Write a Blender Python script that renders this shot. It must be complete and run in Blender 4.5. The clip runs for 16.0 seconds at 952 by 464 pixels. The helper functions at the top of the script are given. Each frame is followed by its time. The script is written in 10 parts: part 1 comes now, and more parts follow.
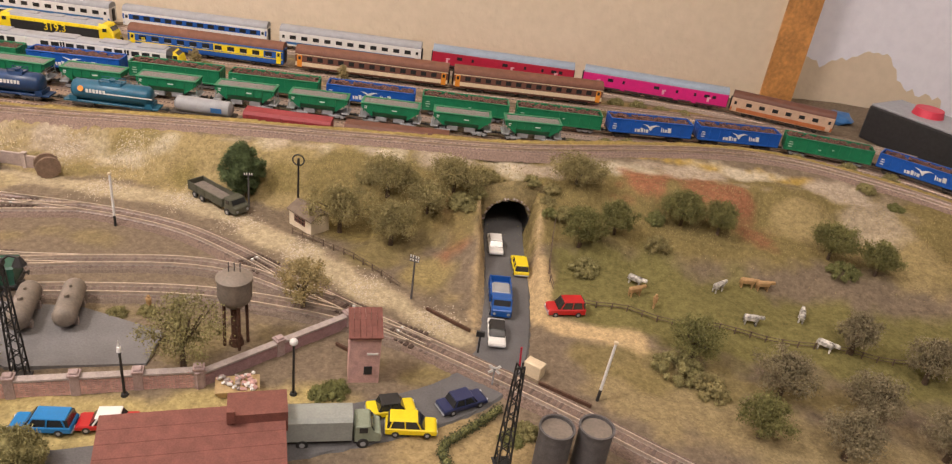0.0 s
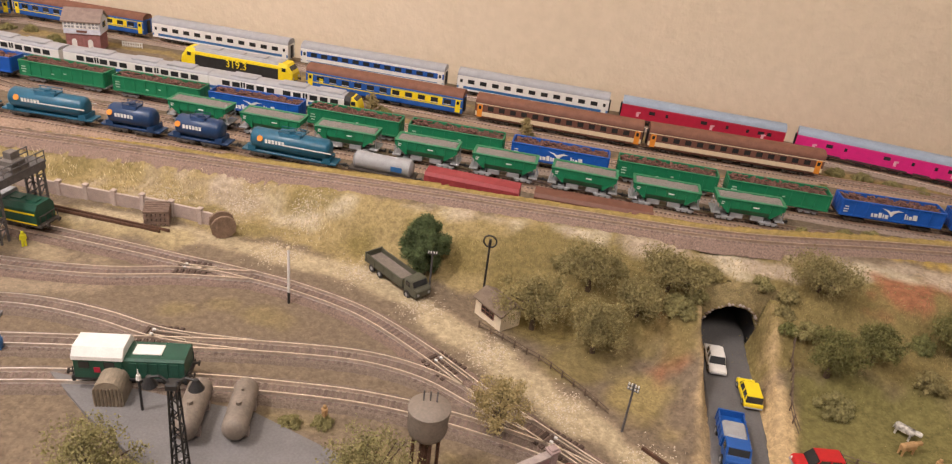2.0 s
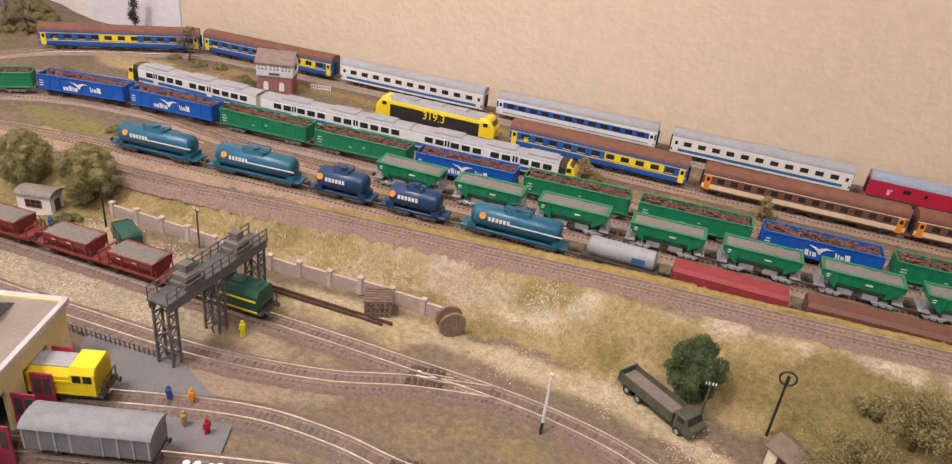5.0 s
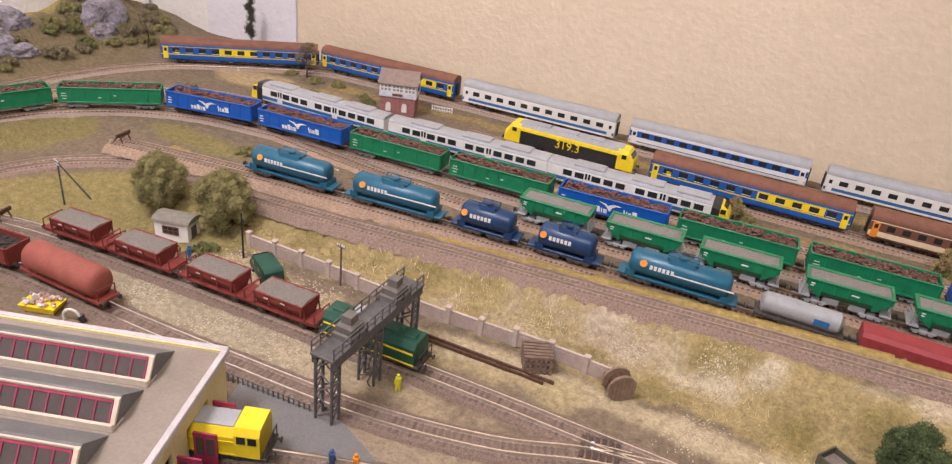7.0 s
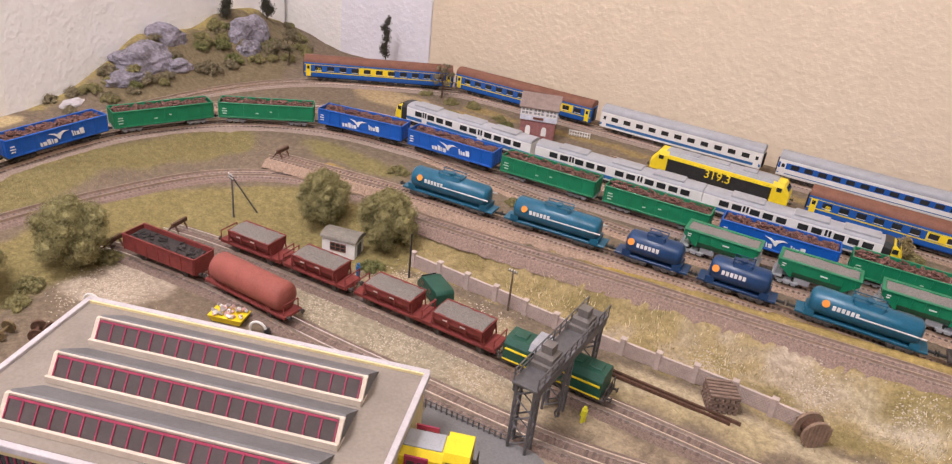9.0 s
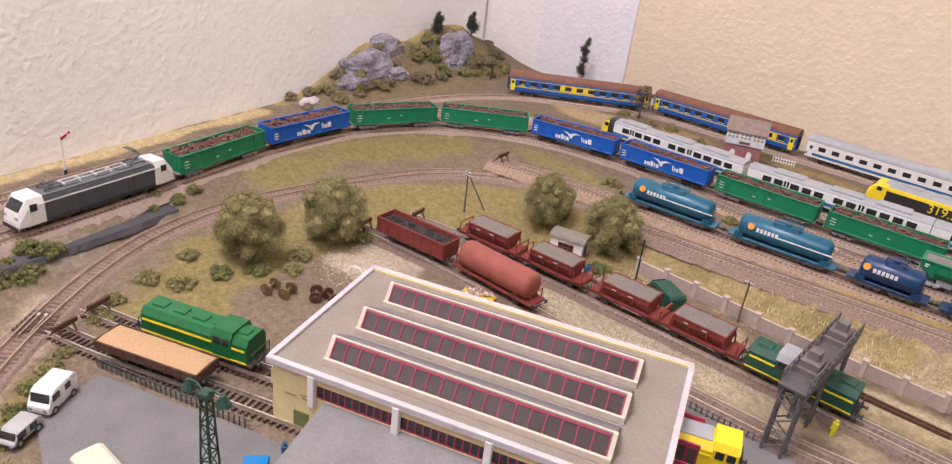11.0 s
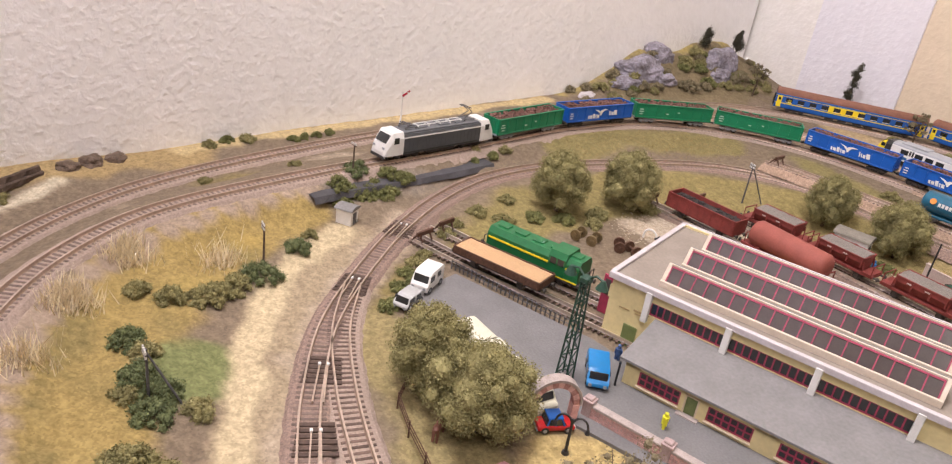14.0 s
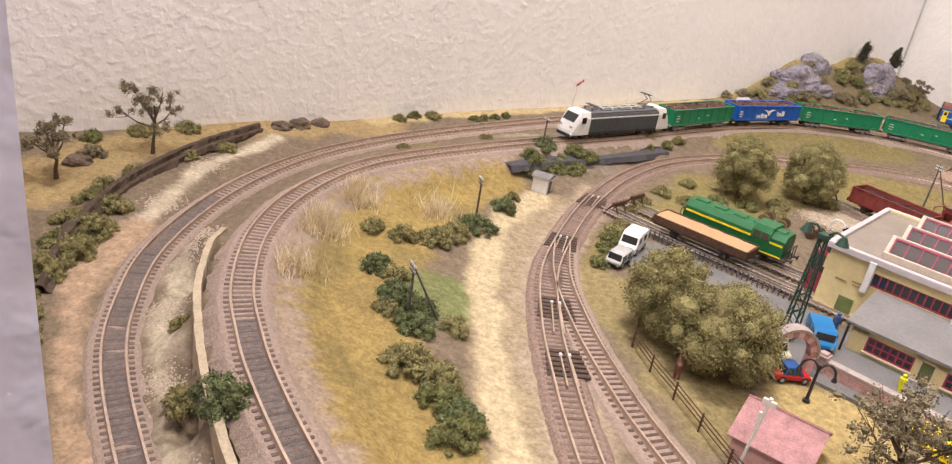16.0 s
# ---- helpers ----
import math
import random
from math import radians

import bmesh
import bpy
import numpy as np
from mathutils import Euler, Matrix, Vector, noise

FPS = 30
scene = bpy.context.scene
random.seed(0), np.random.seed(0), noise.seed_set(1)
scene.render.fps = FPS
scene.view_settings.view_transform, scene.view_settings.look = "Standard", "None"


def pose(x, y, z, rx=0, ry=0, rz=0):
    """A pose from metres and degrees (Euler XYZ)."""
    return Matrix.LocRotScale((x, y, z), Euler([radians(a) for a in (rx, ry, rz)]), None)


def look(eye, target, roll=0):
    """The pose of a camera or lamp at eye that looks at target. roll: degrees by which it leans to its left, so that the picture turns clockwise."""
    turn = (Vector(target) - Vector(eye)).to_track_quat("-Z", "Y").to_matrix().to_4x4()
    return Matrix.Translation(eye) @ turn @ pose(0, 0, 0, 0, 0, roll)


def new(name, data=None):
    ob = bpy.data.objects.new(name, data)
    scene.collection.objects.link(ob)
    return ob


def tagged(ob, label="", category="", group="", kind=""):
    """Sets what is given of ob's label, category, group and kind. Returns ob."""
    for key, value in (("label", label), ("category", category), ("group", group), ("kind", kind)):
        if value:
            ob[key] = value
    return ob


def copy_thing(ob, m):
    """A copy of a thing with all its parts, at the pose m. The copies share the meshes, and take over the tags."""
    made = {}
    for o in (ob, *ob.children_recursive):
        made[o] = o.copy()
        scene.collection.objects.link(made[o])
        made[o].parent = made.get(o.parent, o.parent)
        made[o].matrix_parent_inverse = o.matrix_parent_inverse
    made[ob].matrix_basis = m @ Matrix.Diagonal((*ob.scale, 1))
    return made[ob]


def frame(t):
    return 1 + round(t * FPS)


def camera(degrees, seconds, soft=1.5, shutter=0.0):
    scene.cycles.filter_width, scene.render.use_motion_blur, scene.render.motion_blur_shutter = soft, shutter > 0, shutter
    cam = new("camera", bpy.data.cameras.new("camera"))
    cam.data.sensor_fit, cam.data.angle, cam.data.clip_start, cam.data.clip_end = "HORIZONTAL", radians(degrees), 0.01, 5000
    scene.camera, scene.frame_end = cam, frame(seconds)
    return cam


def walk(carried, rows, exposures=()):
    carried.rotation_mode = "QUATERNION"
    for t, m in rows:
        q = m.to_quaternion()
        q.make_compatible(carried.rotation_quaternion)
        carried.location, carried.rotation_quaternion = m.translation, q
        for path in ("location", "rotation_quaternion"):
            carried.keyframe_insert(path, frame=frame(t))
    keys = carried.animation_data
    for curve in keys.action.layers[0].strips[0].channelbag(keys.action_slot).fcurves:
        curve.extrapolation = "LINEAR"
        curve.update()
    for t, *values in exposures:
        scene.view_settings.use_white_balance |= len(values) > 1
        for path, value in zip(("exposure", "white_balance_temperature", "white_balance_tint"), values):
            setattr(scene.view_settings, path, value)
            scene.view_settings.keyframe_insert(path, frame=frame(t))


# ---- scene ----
cam = camera(65.19, 16.0, 1.2)
PATH = [
    (0, (0.02582, 0.05865, 0.27016), (0.02902, 0.58738, -0.01344), 8.10),
    (0.5, (0.01403, 0.08372, 0.26981), (-0.02706, 0.60952, -0.01627), 8.26),
    (1, (-0.00196, 0.10513, 0.26984), (-0.06941, 0.62735, -0.01781), 8.25),
    (1.5, (-0.02263, 0.12717, 0.26877), (-0.10726, 0.64663, -0.01933), 7.21),
    (2, (-0.04008, 0.14304, 0.27151), (-0.13695, 0.66297, -0.01183), 7.33),
    (2.5, (-0.05871, 0.15488, 0.27452), (-0.17049, 0.67184, -0.00878), 7.47),
    (3, (-0.07782, 0.16593, 0.27564), (-0.20092, 0.67965, -0.00884), 7.55),
    (3.5, (-0.09586, 0.17716, 0.27588), (-0.23003, 0.68804, -0.00873), 7.54),
    (4, (-0.11853, 0.18678, 0.27598), (-0.26563, 0.69514, -0.00674), 7.10),
    (6.5, (-0.22681, 0.21194, 0.27590), (-0.43081, 0.69843, -0.00995), 7.00),
    (7, (-0.24389, 0.21388, 0.27409), (-0.45782, 0.69699, -0.01024), 6.78),
    (7.5, (-0.25920, 0.20828, 0.27744), (-0.48650, 0.68670, -0.00444), 6.69),
    (8, (-0.27900, 0.20327, 0.27388), (-0.51481, 0.67841, -0.00655), 6.66),
    (10.5, (-0.34391, 0.13095, 0.26296), (-0.66391, 0.56224, -0.00461), 7.01),
    (11, (-0.35499, 0.11107, 0.25422), (-0.69623, 0.52744, -0.01071), 7.10),
    (11.5, (-0.35316, 0.09609, 0.24793), (-0.71531, 0.49590, -0.01475), 6.93),
    (12, (-0.35120, 0.07678, 0.24003), (-0.72915, 0.46588, -0.01639), 7.85),
    (12.5, (-0.35195, 0.05647, 0.23244), (-0.74625, 0.42856, -0.02461), 8.37),
    (13, (-0.35134, 0.03639, 0.22868), (-0.76216, 0.39119, -0.02693), 8.79),
    (13.5, (-0.35233, 0.01770, 0.22357), (-0.77736, 0.35362, -0.03432), 8.72),
    (14, (-0.35403, -0.00022, 0.22109), (-0.79372, 0.31686, -0.03608), 8.70),
    (14.5, (-0.35703, -0.02254, 0.21784), (-0.81005, 0.27392, -0.04078), 8.99),
    (15, (-0.35675, -0.03926, 0.21364), (-0.82093, 0.24168, -0.04249), 8.92),
    (15.5, (-0.35831, -0.05954, 0.19608), (-0.82984, 0.21009, -0.05879), 9.27),
    (16, (-0.36090, -0.07739, 0.17796), (-0.84169, 0.18714, -0.06466), 9.42),
]
EXPOSURES = [(0, -0.08, 6900, 10), (4, -0.07, 6570, 11), (8, -0.10, 6180, 12), (11, -0.06, 6080, 13), (12.5, -0.05, 6080, 13), (14.5, 0.01, 6260, 9), (16, 0.09, 6380, 8)]
walk(cam, [(t, look(eye, target, roll)) for t, eye, target, roll in PATH], EXPOSURES)

# ---- world and lights: one room, lit by its ceiling lamp and an added fill ----
world = bpy.data.worlds.new("world")
scene.world = world
world.use_nodes = True
world.node_tree.nodes["Background"].inputs[0].default_value = (1.0, 0.95, 0.9, 1)
world.node_tree.nodes["Background"].inputs[1].default_value = 0.12


def area_lamp(name, eye, target, size, watts, colour):
    lamp = bpy.data.lights.new(name, "AREA")
    lamp.shape, lamp.size, lamp.energy, lamp.color = "DISK", size, watts, colour
    ob = new(name, lamp)
    ob.matrix_world = look(eye, target)
    return ob


area_lamp("ceiling_lamp_light", (-0.66, 0.04, 1.14), (-0.58, 0.3, 0.0), 0.28, 11.6, (1.0, 0.90, 0.84))
# unseen fill, added to brighten the left wall from the front
area_lamp("fill_light", (0.22, -0.45, 1.36), (-0.1, 0.5, 0.0), 0.45, 11.5, (1.0, 0.88, 0.80))

# ---- materials ----
MATS = {}


def mat(name, col, rough=0.6, metal=0.0, var=0.15, scale=300.0, bump=0.0, fine=6.0, tint=None, spread=0.0):
    """A painted or natural surface with stains and grain at two scales. tint: the colour of the wear."""
    if name in MATS:
        return MATS[name]
    m = bpy.data.materials.new(name)
    m.use_nodes = True
    nt = m.node_tree
    b = nt.nodes["Principled BSDF"]
    geo = nt.nodes.new("ShaderNodeNewGeometry")
    big = nt.nodes.new("ShaderNodeTexNoise")
    small = nt.nodes.new("ShaderNodeTexNoise")
    for n, sc in ((big, scale), (small, scale * fine)):
        n.inputs["Scale"].default_value = sc
        n.inputs["Detail"].default_value = 4.0
        nt.links.new(geo.outputs["Position"], n.inputs["Vector"])
    add = nt.nodes.new("ShaderNodeMath")
    add.operation = "ADD"
    nt.links.new(big.outputs["Fac"], add.inputs[0])
    nt.links.new(small.outputs["Fac"], add.inputs[1])
    rng = nt.nodes.new("ShaderNodeMapRange")
    rng.inputs["From Min"].default_value, rng.inputs["From Max"].default_value = 0.72, 1.28
    nt.links.new(add.outputs[0], rng.inputs["Value"])
    mix = nt.nodes.new("ShaderNodeMix")
    mix.data_type = "RGBA"
    dark = tint or tuple(c * (1 - var) for c in col)
    light = tuple(min(1.0, c * (1 + var)) for c in col)
    mix.inputs[6].default_value = (*dark, 1)
    mix.inputs[7].default_value = (*light, 1)
    nt.links.new(rng.outputs[0], mix.inputs[0])
    last = mix.outputs[2]
    if spread:
        info = nt.nodes.new("ShaderNodeObjectInfo")
        hsv = nt.nodes.new("ShaderNodeHueSaturation")
        sp = nt.nodes.new("ShaderNodeMapRange")
        sp.inputs["To Min"].default_value, sp.inputs["To Max"].default_value = 1 - spread, 1 + spread
        nt.links.new(info.outputs["Random"], sp.inputs["Value"])
        nt.links.new(sp.outputs[0], hsv.inputs["Value"])
        nt.links.new(last, hsv.inputs["Color"])
        last = hsv.outputs[0]
    nt.links.new(last, b.inputs["Base Color"])
    b.inputs["Roughness"].default_value = rough
    b.inputs["Metallic"].default_value = metal
    if bump:
        bp = nt.nodes.new("ShaderNodeBump")
        bp.inputs["Strength"].default_value = 1.0
        bp.inputs["Distance"].default_value = bump
        nt.links.new(add.outputs[0], bp.inputs["Height"])
        nt.links.new(bp.outputs[0], b.inputs["Normal"])
    MATS[name] = m
    return m


def glass_mat(name, col, rough=0.1):
    m = mat(name, col, rough, 0.0, 0.1, 200)
    m.node_tree.nodes["Principled BSDF"].inputs["Specular IOR Level"].default_value = 0.7
    return m


def ground_mat(name):
    """The modelled ground: its colour layers are stored with the mesh, broken up by grain."""
    m = bpy.data.materials.new(name)
    m.use_nodes = True
    nt = m.node_tree
    b = nt.nodes["Principled BSDF"]
    b.inputs["Roughness"].default_value = 0.95
    b.inputs["Specular IOR Level"].default_value = 0.15
    att = nt.nodes.new("ShaderNodeAttribute")
    att.attribute_name = "cover"
    geo = nt.nodes.new("ShaderNodeNewGeometry")
    vor = nt.nodes.new("ShaderNodeTexVoronoi")
    vor.inputs["Scale"].default_value = 900
    ns = nt.nodes.new("ShaderNodeTexNoise")
    ns.inputs["Scale"].default_value, ns.inputs["Detail"].default_value = 240, 6
    for n in (vor, ns):
        nt.links.new(geo.outputs["Position"], n.inputs["Vector"])
    bw = nt.nodes.new("ShaderNodeSeparateColor")
    nt.links.new(vor.outputs["Color"], bw.inputs[0])
    a = nt.nodes.new("ShaderNodeMapRange")
    a.inputs["To Min"].default_value, a.inputs["To Max"].default_value = 0.84, 1.16
    nt.links.new(bw.outputs[0], a.inputs["Value"])
    c = nt.nodes.new("ShaderNodeMapRange")
    c.inputs["From Min"].default_value, c.inputs["From Max"].default_value = 0.25, 0.75
    c.inputs["To Min"].default_value, c.inputs["To Max"].default_value = 0.72, 1.26
    nt.links.new(ns.outputs["Fac"], c.inputs["Value"])
    mul = nt.nodes.new("ShaderNodeMath")
    mul.operation = "MULTIPLY"
    nt.links.new(a.outputs[0], mul.inputs[0])
    nt.links.new(c.outputs[0], mul.inputs[1])
    vm = nt.nodes.new("ShaderNodeVectorMath")
    vm.operation = "SCALE"
    nt.links.new(att.outputs["Color"], vm.inputs[0])
    nt.links.new(mul.outputs[0], vm.inputs["Scale"])
    nt.links.new(vm.outputs[0], b.inputs["Base Color"])
    bp = nt.nodes.new("ShaderNodeBump")
    bp.inputs["Distance"].default_value = 0.0004
    bp.inputs["Strength"].default_value = 0.9
    nt.links.new(mul.outputs[0], bp.inputs["Height"])
    nt.links.new(bp.outputs[0], b.inputs["Normal"])
    return m


def plaster_mat(name, col, tint):
    """Spattered wall plaster: soft raised blobs some millimetres wide under matt paint."""
    m = mat(name, col, 0.8, 0.0, 0.05, 3.0, 0.0, 30.0, tint)
    nt = m.node_tree
    geo = nt.nodes.new("ShaderNodeNewGeometry")
    n1 = nt.nodes.new("ShaderNodeTexNoise")
    n1.inputs["Scale"].default_value, n1.inputs["Detail"].default_value = 190, 3.0
    n1.inputs["Distortion"].default_value = 0.0
    nt.links.new(geo.outputs["Position"], n1.inputs["Vector"])
    r = nt.nodes.new("ShaderNodeMapRange")
    r.interpolation_type = "SMOOTHSTEP"
    r.inputs["From Min"].default_value, r.inputs["From Max"].default_value = 0.35, 0.75
    nt.links.new(n1.outputs["Fac"], r.inputs["Value"])
    bp = nt.nodes.new("ShaderNodeBump")
    bp.inputs["Distance"].default_value = 0.00045
    bp.inputs["Strength"].default_value = 0.8
    nt.links.new(r.outputs[0], bp.inputs["Height"])
    nt.links.new(bp.outputs[0], nt.nodes["Principled BSDF"].inputs["Normal"])
    return m


M_BEIGE = plaster_mat("beige_plaster", (0.73, 0.615, 0.465), (0.69, 0.58, 0.43))
M_WHITE = plaster_mat("white_plaster", (0.89, 0.895, 0.92), (0.86, 0.865, 0.89))
M_BLUEWALL = plaster_mat("lilac_plaster", (0.80, 0.78, 0.95), (0.75, 0.73, 0.91))
M_PALEWALL = plaster_mat("pale_plaster", (0.86, 0.86, 0.93), (0.82, 0.82, 0.90))
M_LEFTWALL = plaster_mat("cream_white_plaster", (0.95, 0.935, 0.925), (0.92, 0.905, 0.89))
# the white strip's bluish shading is put into this colour
M_CORNER = plaster_mat("shaded_corner_plaster", (0.75, 0.735, 0.785), (0.72, 0.705, 0.755))
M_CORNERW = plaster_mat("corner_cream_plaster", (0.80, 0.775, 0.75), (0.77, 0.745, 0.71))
M_WOOD = mat("orange_wood", (0.56, 0.27, 0.09), 0.4, 0, 0.3, 40, 0.0003)
M_RAIL = mat("rail_steel", (0.54, 0.43, 0.35), 0.40, 0.65, 0.2, 200)
M_RAILB = mat("bright_rail_steel", (0.80, 0.73, 0.66), 0.30, 0.85, 0.18, 200)
M_SLEEPER = mat("dark_sleeper", (0.125, 0.082, 0.065), 0.85, 0, 0.35, 400, 0.0002, spread=0.35)
M_BALLAST = mat("ballast", (0.295, 0.205, 0.17), 0.95, 0, 0.4, 900, 0.0006, 3.0, (0.17, 0.125, 0.10))
M_CINDER = mat("yard_cinders", (0.20, 0.153, 0.122), 0.95, 0, 0.35, 900, 0.0005, 3.0, (0.12, 0.092, 0.072))
M_BALLASTY = mat("brown_yard_ballast", (0.235, 0.165, 0.135), 0.95, 0, 0.4, 900, 0.0006, 3.0, (0.13, 0.095, 0.075))
M_BALLASTW = mat("tan_ballast", (0.40, 0.285, 0.21), 0.95, 0, 0.4, 700, 0.0006, 3.0, (0.22, 0.15, 0.11))
M_BALLASTL = mat("pale_ballast", (0.355, 0.275, 0.228), 0.95, 0, 0.35, 800, 0.0006, 3.0, (0.28, 0.215, 0.18))
M_ASPHALT = mat("asphalt", (0.18, 0.175, 0.178), 0.9, 0, 0.14, 60, 0.0002, 14.0)
M_ROAD = mat("road", (0.13, 0.127, 0.13), 0.9, 0, 0.16, 70, 0.0002, 14.0)
M_BLACK = mat("black_paint", (0.025, 0.025, 0.027), 0.5, 0, 0.3, 300)
M_DARK = mat("dark_running_gear", (0.06, 0.05, 0.045), 0.75, 0, 0.4, 500, 0.0001)
M_GREY = mat("grey_paint", (0.33, 0.34, 0.36), 0.5, 0, 0.1, 200)
M_ROOFGREY = mat("roof_grey", (0.36, 0.37, 0.40), 0.6, 0, 0.12, 150)
M_ROOFBROWN = mat("roof_brown", (0.20, 0.085, 0.055), 0.7, 0, 0.2, 150)
M_WHITEP = mat("white_paint", (0.78, 0.77, 0.75), 0.45, 0, 0.06, 200)
M_CREAM = mat("cream_paint", (0.72, 0.60, 0.42), 0.55, 0, 0.1, 200)
M_BLUE = mat("blue_paint", (0.012, 0.10, 0.42), 0.4, 0, 0.12, 200)
M_LBLUE = mat("stripe_blue", (0.03, 0.14, 0.36), 0.4, 0, 0.12, 200)
M_YELLOW = mat("yellow_paint", (0.86, 0.66, 0.02), 0.42, 0, 0.07, 200)
M_ORANGE = mat("orange_paint", (0.75, 0.27, 0.03), 0.45, 0, 0.1, 200)
M_RED = mat("red_paint", (0.45, 0.015, 0.05), 0.45, 0, 0.1, 200)
M_MAGENTA = mat("magenta_paint", (0.70, 0.02, 0.22), 0.45, 0, 0.08, 200)
M_BROWN = mat("brown_paint", (0.16, 0.065, 0.045), 0.55, 0, 0.15, 200)
M_GREEN = mat("wagon_green", (0.010, 0.20, 0.09), 0.42, 0, 0.15, 200)
M_LOCOGREEN = mat("loco_green", (0.015, 0.14, 0.045), 0.4, 0, 0.15, 200)
M_DKGREEN = mat("dark_green", (0.012, 0.075, 0.05), 0.45, 0, 0.2, 200)
M_WBLUE = mat("wagon_blue", (0.008, 0.10, 0.46), 0.4, 0, 0.12, 200)
M_TEAL = mat("tank_teal", (0.015, 0.115, 0.20), 0.35, 0, 0.15, 150)
M_NAVY = mat("tank_navy", (0.012, 0.045, 0.13), 0.35, 0, 0.15, 150)
M_OXIDE = mat("oxide_red", (0.20, 0.035, 0.03), 0.7, 0, 0.25, 250, 0.0001)
M_OXTANK = mat("faded_oxide", (0.30, 0.085, 0.066), 0.75, 0, 0.15, 150, 0.0001)
M_CHAR = mat("loco_charcoal", (0.075, 0.08, 0.088), 0.5, 0, 0.12, 200)
M_GLASS = glass_mat("dark_glass", (0.03, 0.032, 0.035))
M_GLASSW = glass_mat("depot_glass", (0.085, 0.07, 0.066), 0.14)
M_GRAVEL = mat("gravel_load", (0.25, 0.225, 0.215), 0.95, 0, 0.4, 1500, 0.0004, 2.5)
M_SCRAP = mat("scrap_load", (0.19, 0.095, 0.078), 0.8, 0.1, 0.6, 700, 0.0003)
M_COAL = mat("dark_load", (0.05, 0.042, 0.04), 0.9, 0, 0.5, 900, 0.0004)
M_SAND = mat("sand_load", (0.62, 0.40, 0.22), 0.95, 0, 0.2, 1200, 0.0004)
M_BRICK = mat("brick", (0.42, 0.22, 0.20), 0.9, 0, 0.3, 300, 0.0001, spread=0.15)
M_BRICKP = mat("pink_brick", (0.60, 0.37, 0.34), 0.9, 0, 0.2, 300, 0.0001, spread=0.12)
M_MORTAR = mat("mortar", (0.46, 0.36, 0.33), 0.95, 0, 0.2, 300)
M_STONEC = mat("cast_stone", (0.40, 0.34, 0.32), 0.9, 0, 0.2, 300, 0.0002)
M_CONC = mat("pale_fence_concrete", (0.50, 0.41, 0.37), 0.9, 0, 0.15, 250, 0.0001)
M_YWALL = mat("yellow_render", (0.74, 0.63, 0.33), 0.85, 0, 0.08, 80, 0.0001)
M_TRIM = mat("pale_trim", (0.54, 0.50, 0.52), 0.8, 0, 0.1, 120)
M_ROOFD = mat("depot_roof", (0.275, 0.235, 0.20), 0.9, 0, 0.12, 60, 0.0001, 10)
M_SLATE = mat("grey_roofing", (0.225, 0.217, 0.217), 0.9, 0, 0.15, 60, 0.0001, 10)
M_SLOPE = mat("dark_roofing", (0.175, 0.17, 0.175), 0.9, 0, 0.15, 60, 0.0001, 10)
M_FRAME = mat("wine_red_frame", (0.34, 0.035, 0.085), 0.55, 0, 0.2, 200)
M_TILE = mat("brown_tile", (0.20, 0.075, 0.06), 0.8, 0, 0.2, 200, 0.0001)
M_PINKTILE = mat("pink_tile", (0.47, 0.255, 0.26), 0.85, 0, 0.25, 300, 0.0002, spread=0.08)
M_TIMBER = mat("weathered_timber", (0.135, 0.095, 0.07), 0.9, 0, 0.35, 300, 0.0002)
M_STEEL = mat("grey_steelwork", (0.12, 0.115, 0.12), 0.6, 0.2, 0.25, 300)
M_RUST = mat("rust", (0.11, 0.055, 0.035), 0.85, 0.2, 0.4, 500, 0.0002)
M_TANKGREY = mat("grey_tank", (0.22, 0.185, 0.155), 0.6, 0, 0.2, 120)
M_TRUNK = mat("bark", (0.11, 0.075, 0.05), 0.95, 0, 0.3, 400, 0.0003)
M_LEAF = mat("olive_foam", (0.27, 0.24, 0.105), 0.95, 0, 0.25, 160, 0, 5.0, (0.18, 0.165, 0.07))
M_LEAFS = mat("soft_olive_foam", (0.29, 0.245, 0.11), 0.95, 0, 0.25, 120, 0, 5.0, (0.175, 0.15, 0.065))
M_LEAFD = mat("dark_foam", (0.19, 0.19, 0.07), 0.95, 0, 0.3, 160, 0, 5.0, (0.10, 0.108, 0.038))
M_LEAFB = mat("brown_twigs", (0.42, 0.335, 0.16), 0.95, 0, 0.2, 160, 0, 5.0, (0.28, 0.225, 0.105))
M_LEAFT = mat("blue_green_foam", (0.15, 0.17, 0.072), 0.95, 0, 0.3, 160, 0, 5.0, (0.08, 0.10, 0.044))
M_LEAFH = mat("hillside_foam", (0.20, 0.19, 0.068), 0.95, 0, 0.3, 120, 0, 5.0, (0.105, 0.105, 0.036))
M_LEAFG = mat("grey_twigs", (0.25, 0.21, 0.128), 0.95, 0, 0.25, 120, 0, 5.0, (0.155, 0.13, 0.078))
M_GRASS = mat("straw_grass", (0.36, 0.285, 0.13), 0.95, 0, 0.4, 150)
M_STRAW = mat("pale_straw", (0.85, 0.70, 0.48), 0.95, 0, 0.25, 150)
M_ROCK = mat("painted_rock", (0.27, 0.25, 0.30), 0.9, 0, 0.3, 70, 0.0008, 5.0, (0.13, 0.115, 0.125))
M_SKIN = mat("figure_blue", (0.05, 0.10, 0.25), 0.6, 0, 0.4, 600)
M_HIVIS = mat("figure_yellow", (0.75, 0.72, 0.03), 0.6, 0, 0.1, 600)
M_COW = mat("cow_white", (0.80, 0.77, 0.72), 0.7, 0, 0.1, 160, 0, 2.0, (0.05, 0.045, 0.04))
M_TAN = mat("tan_toy", (0.42, 0.26, 0.12), 0.7, 0, 0.2, 300)
M_GROUND = ground_mat("scenic_ground")

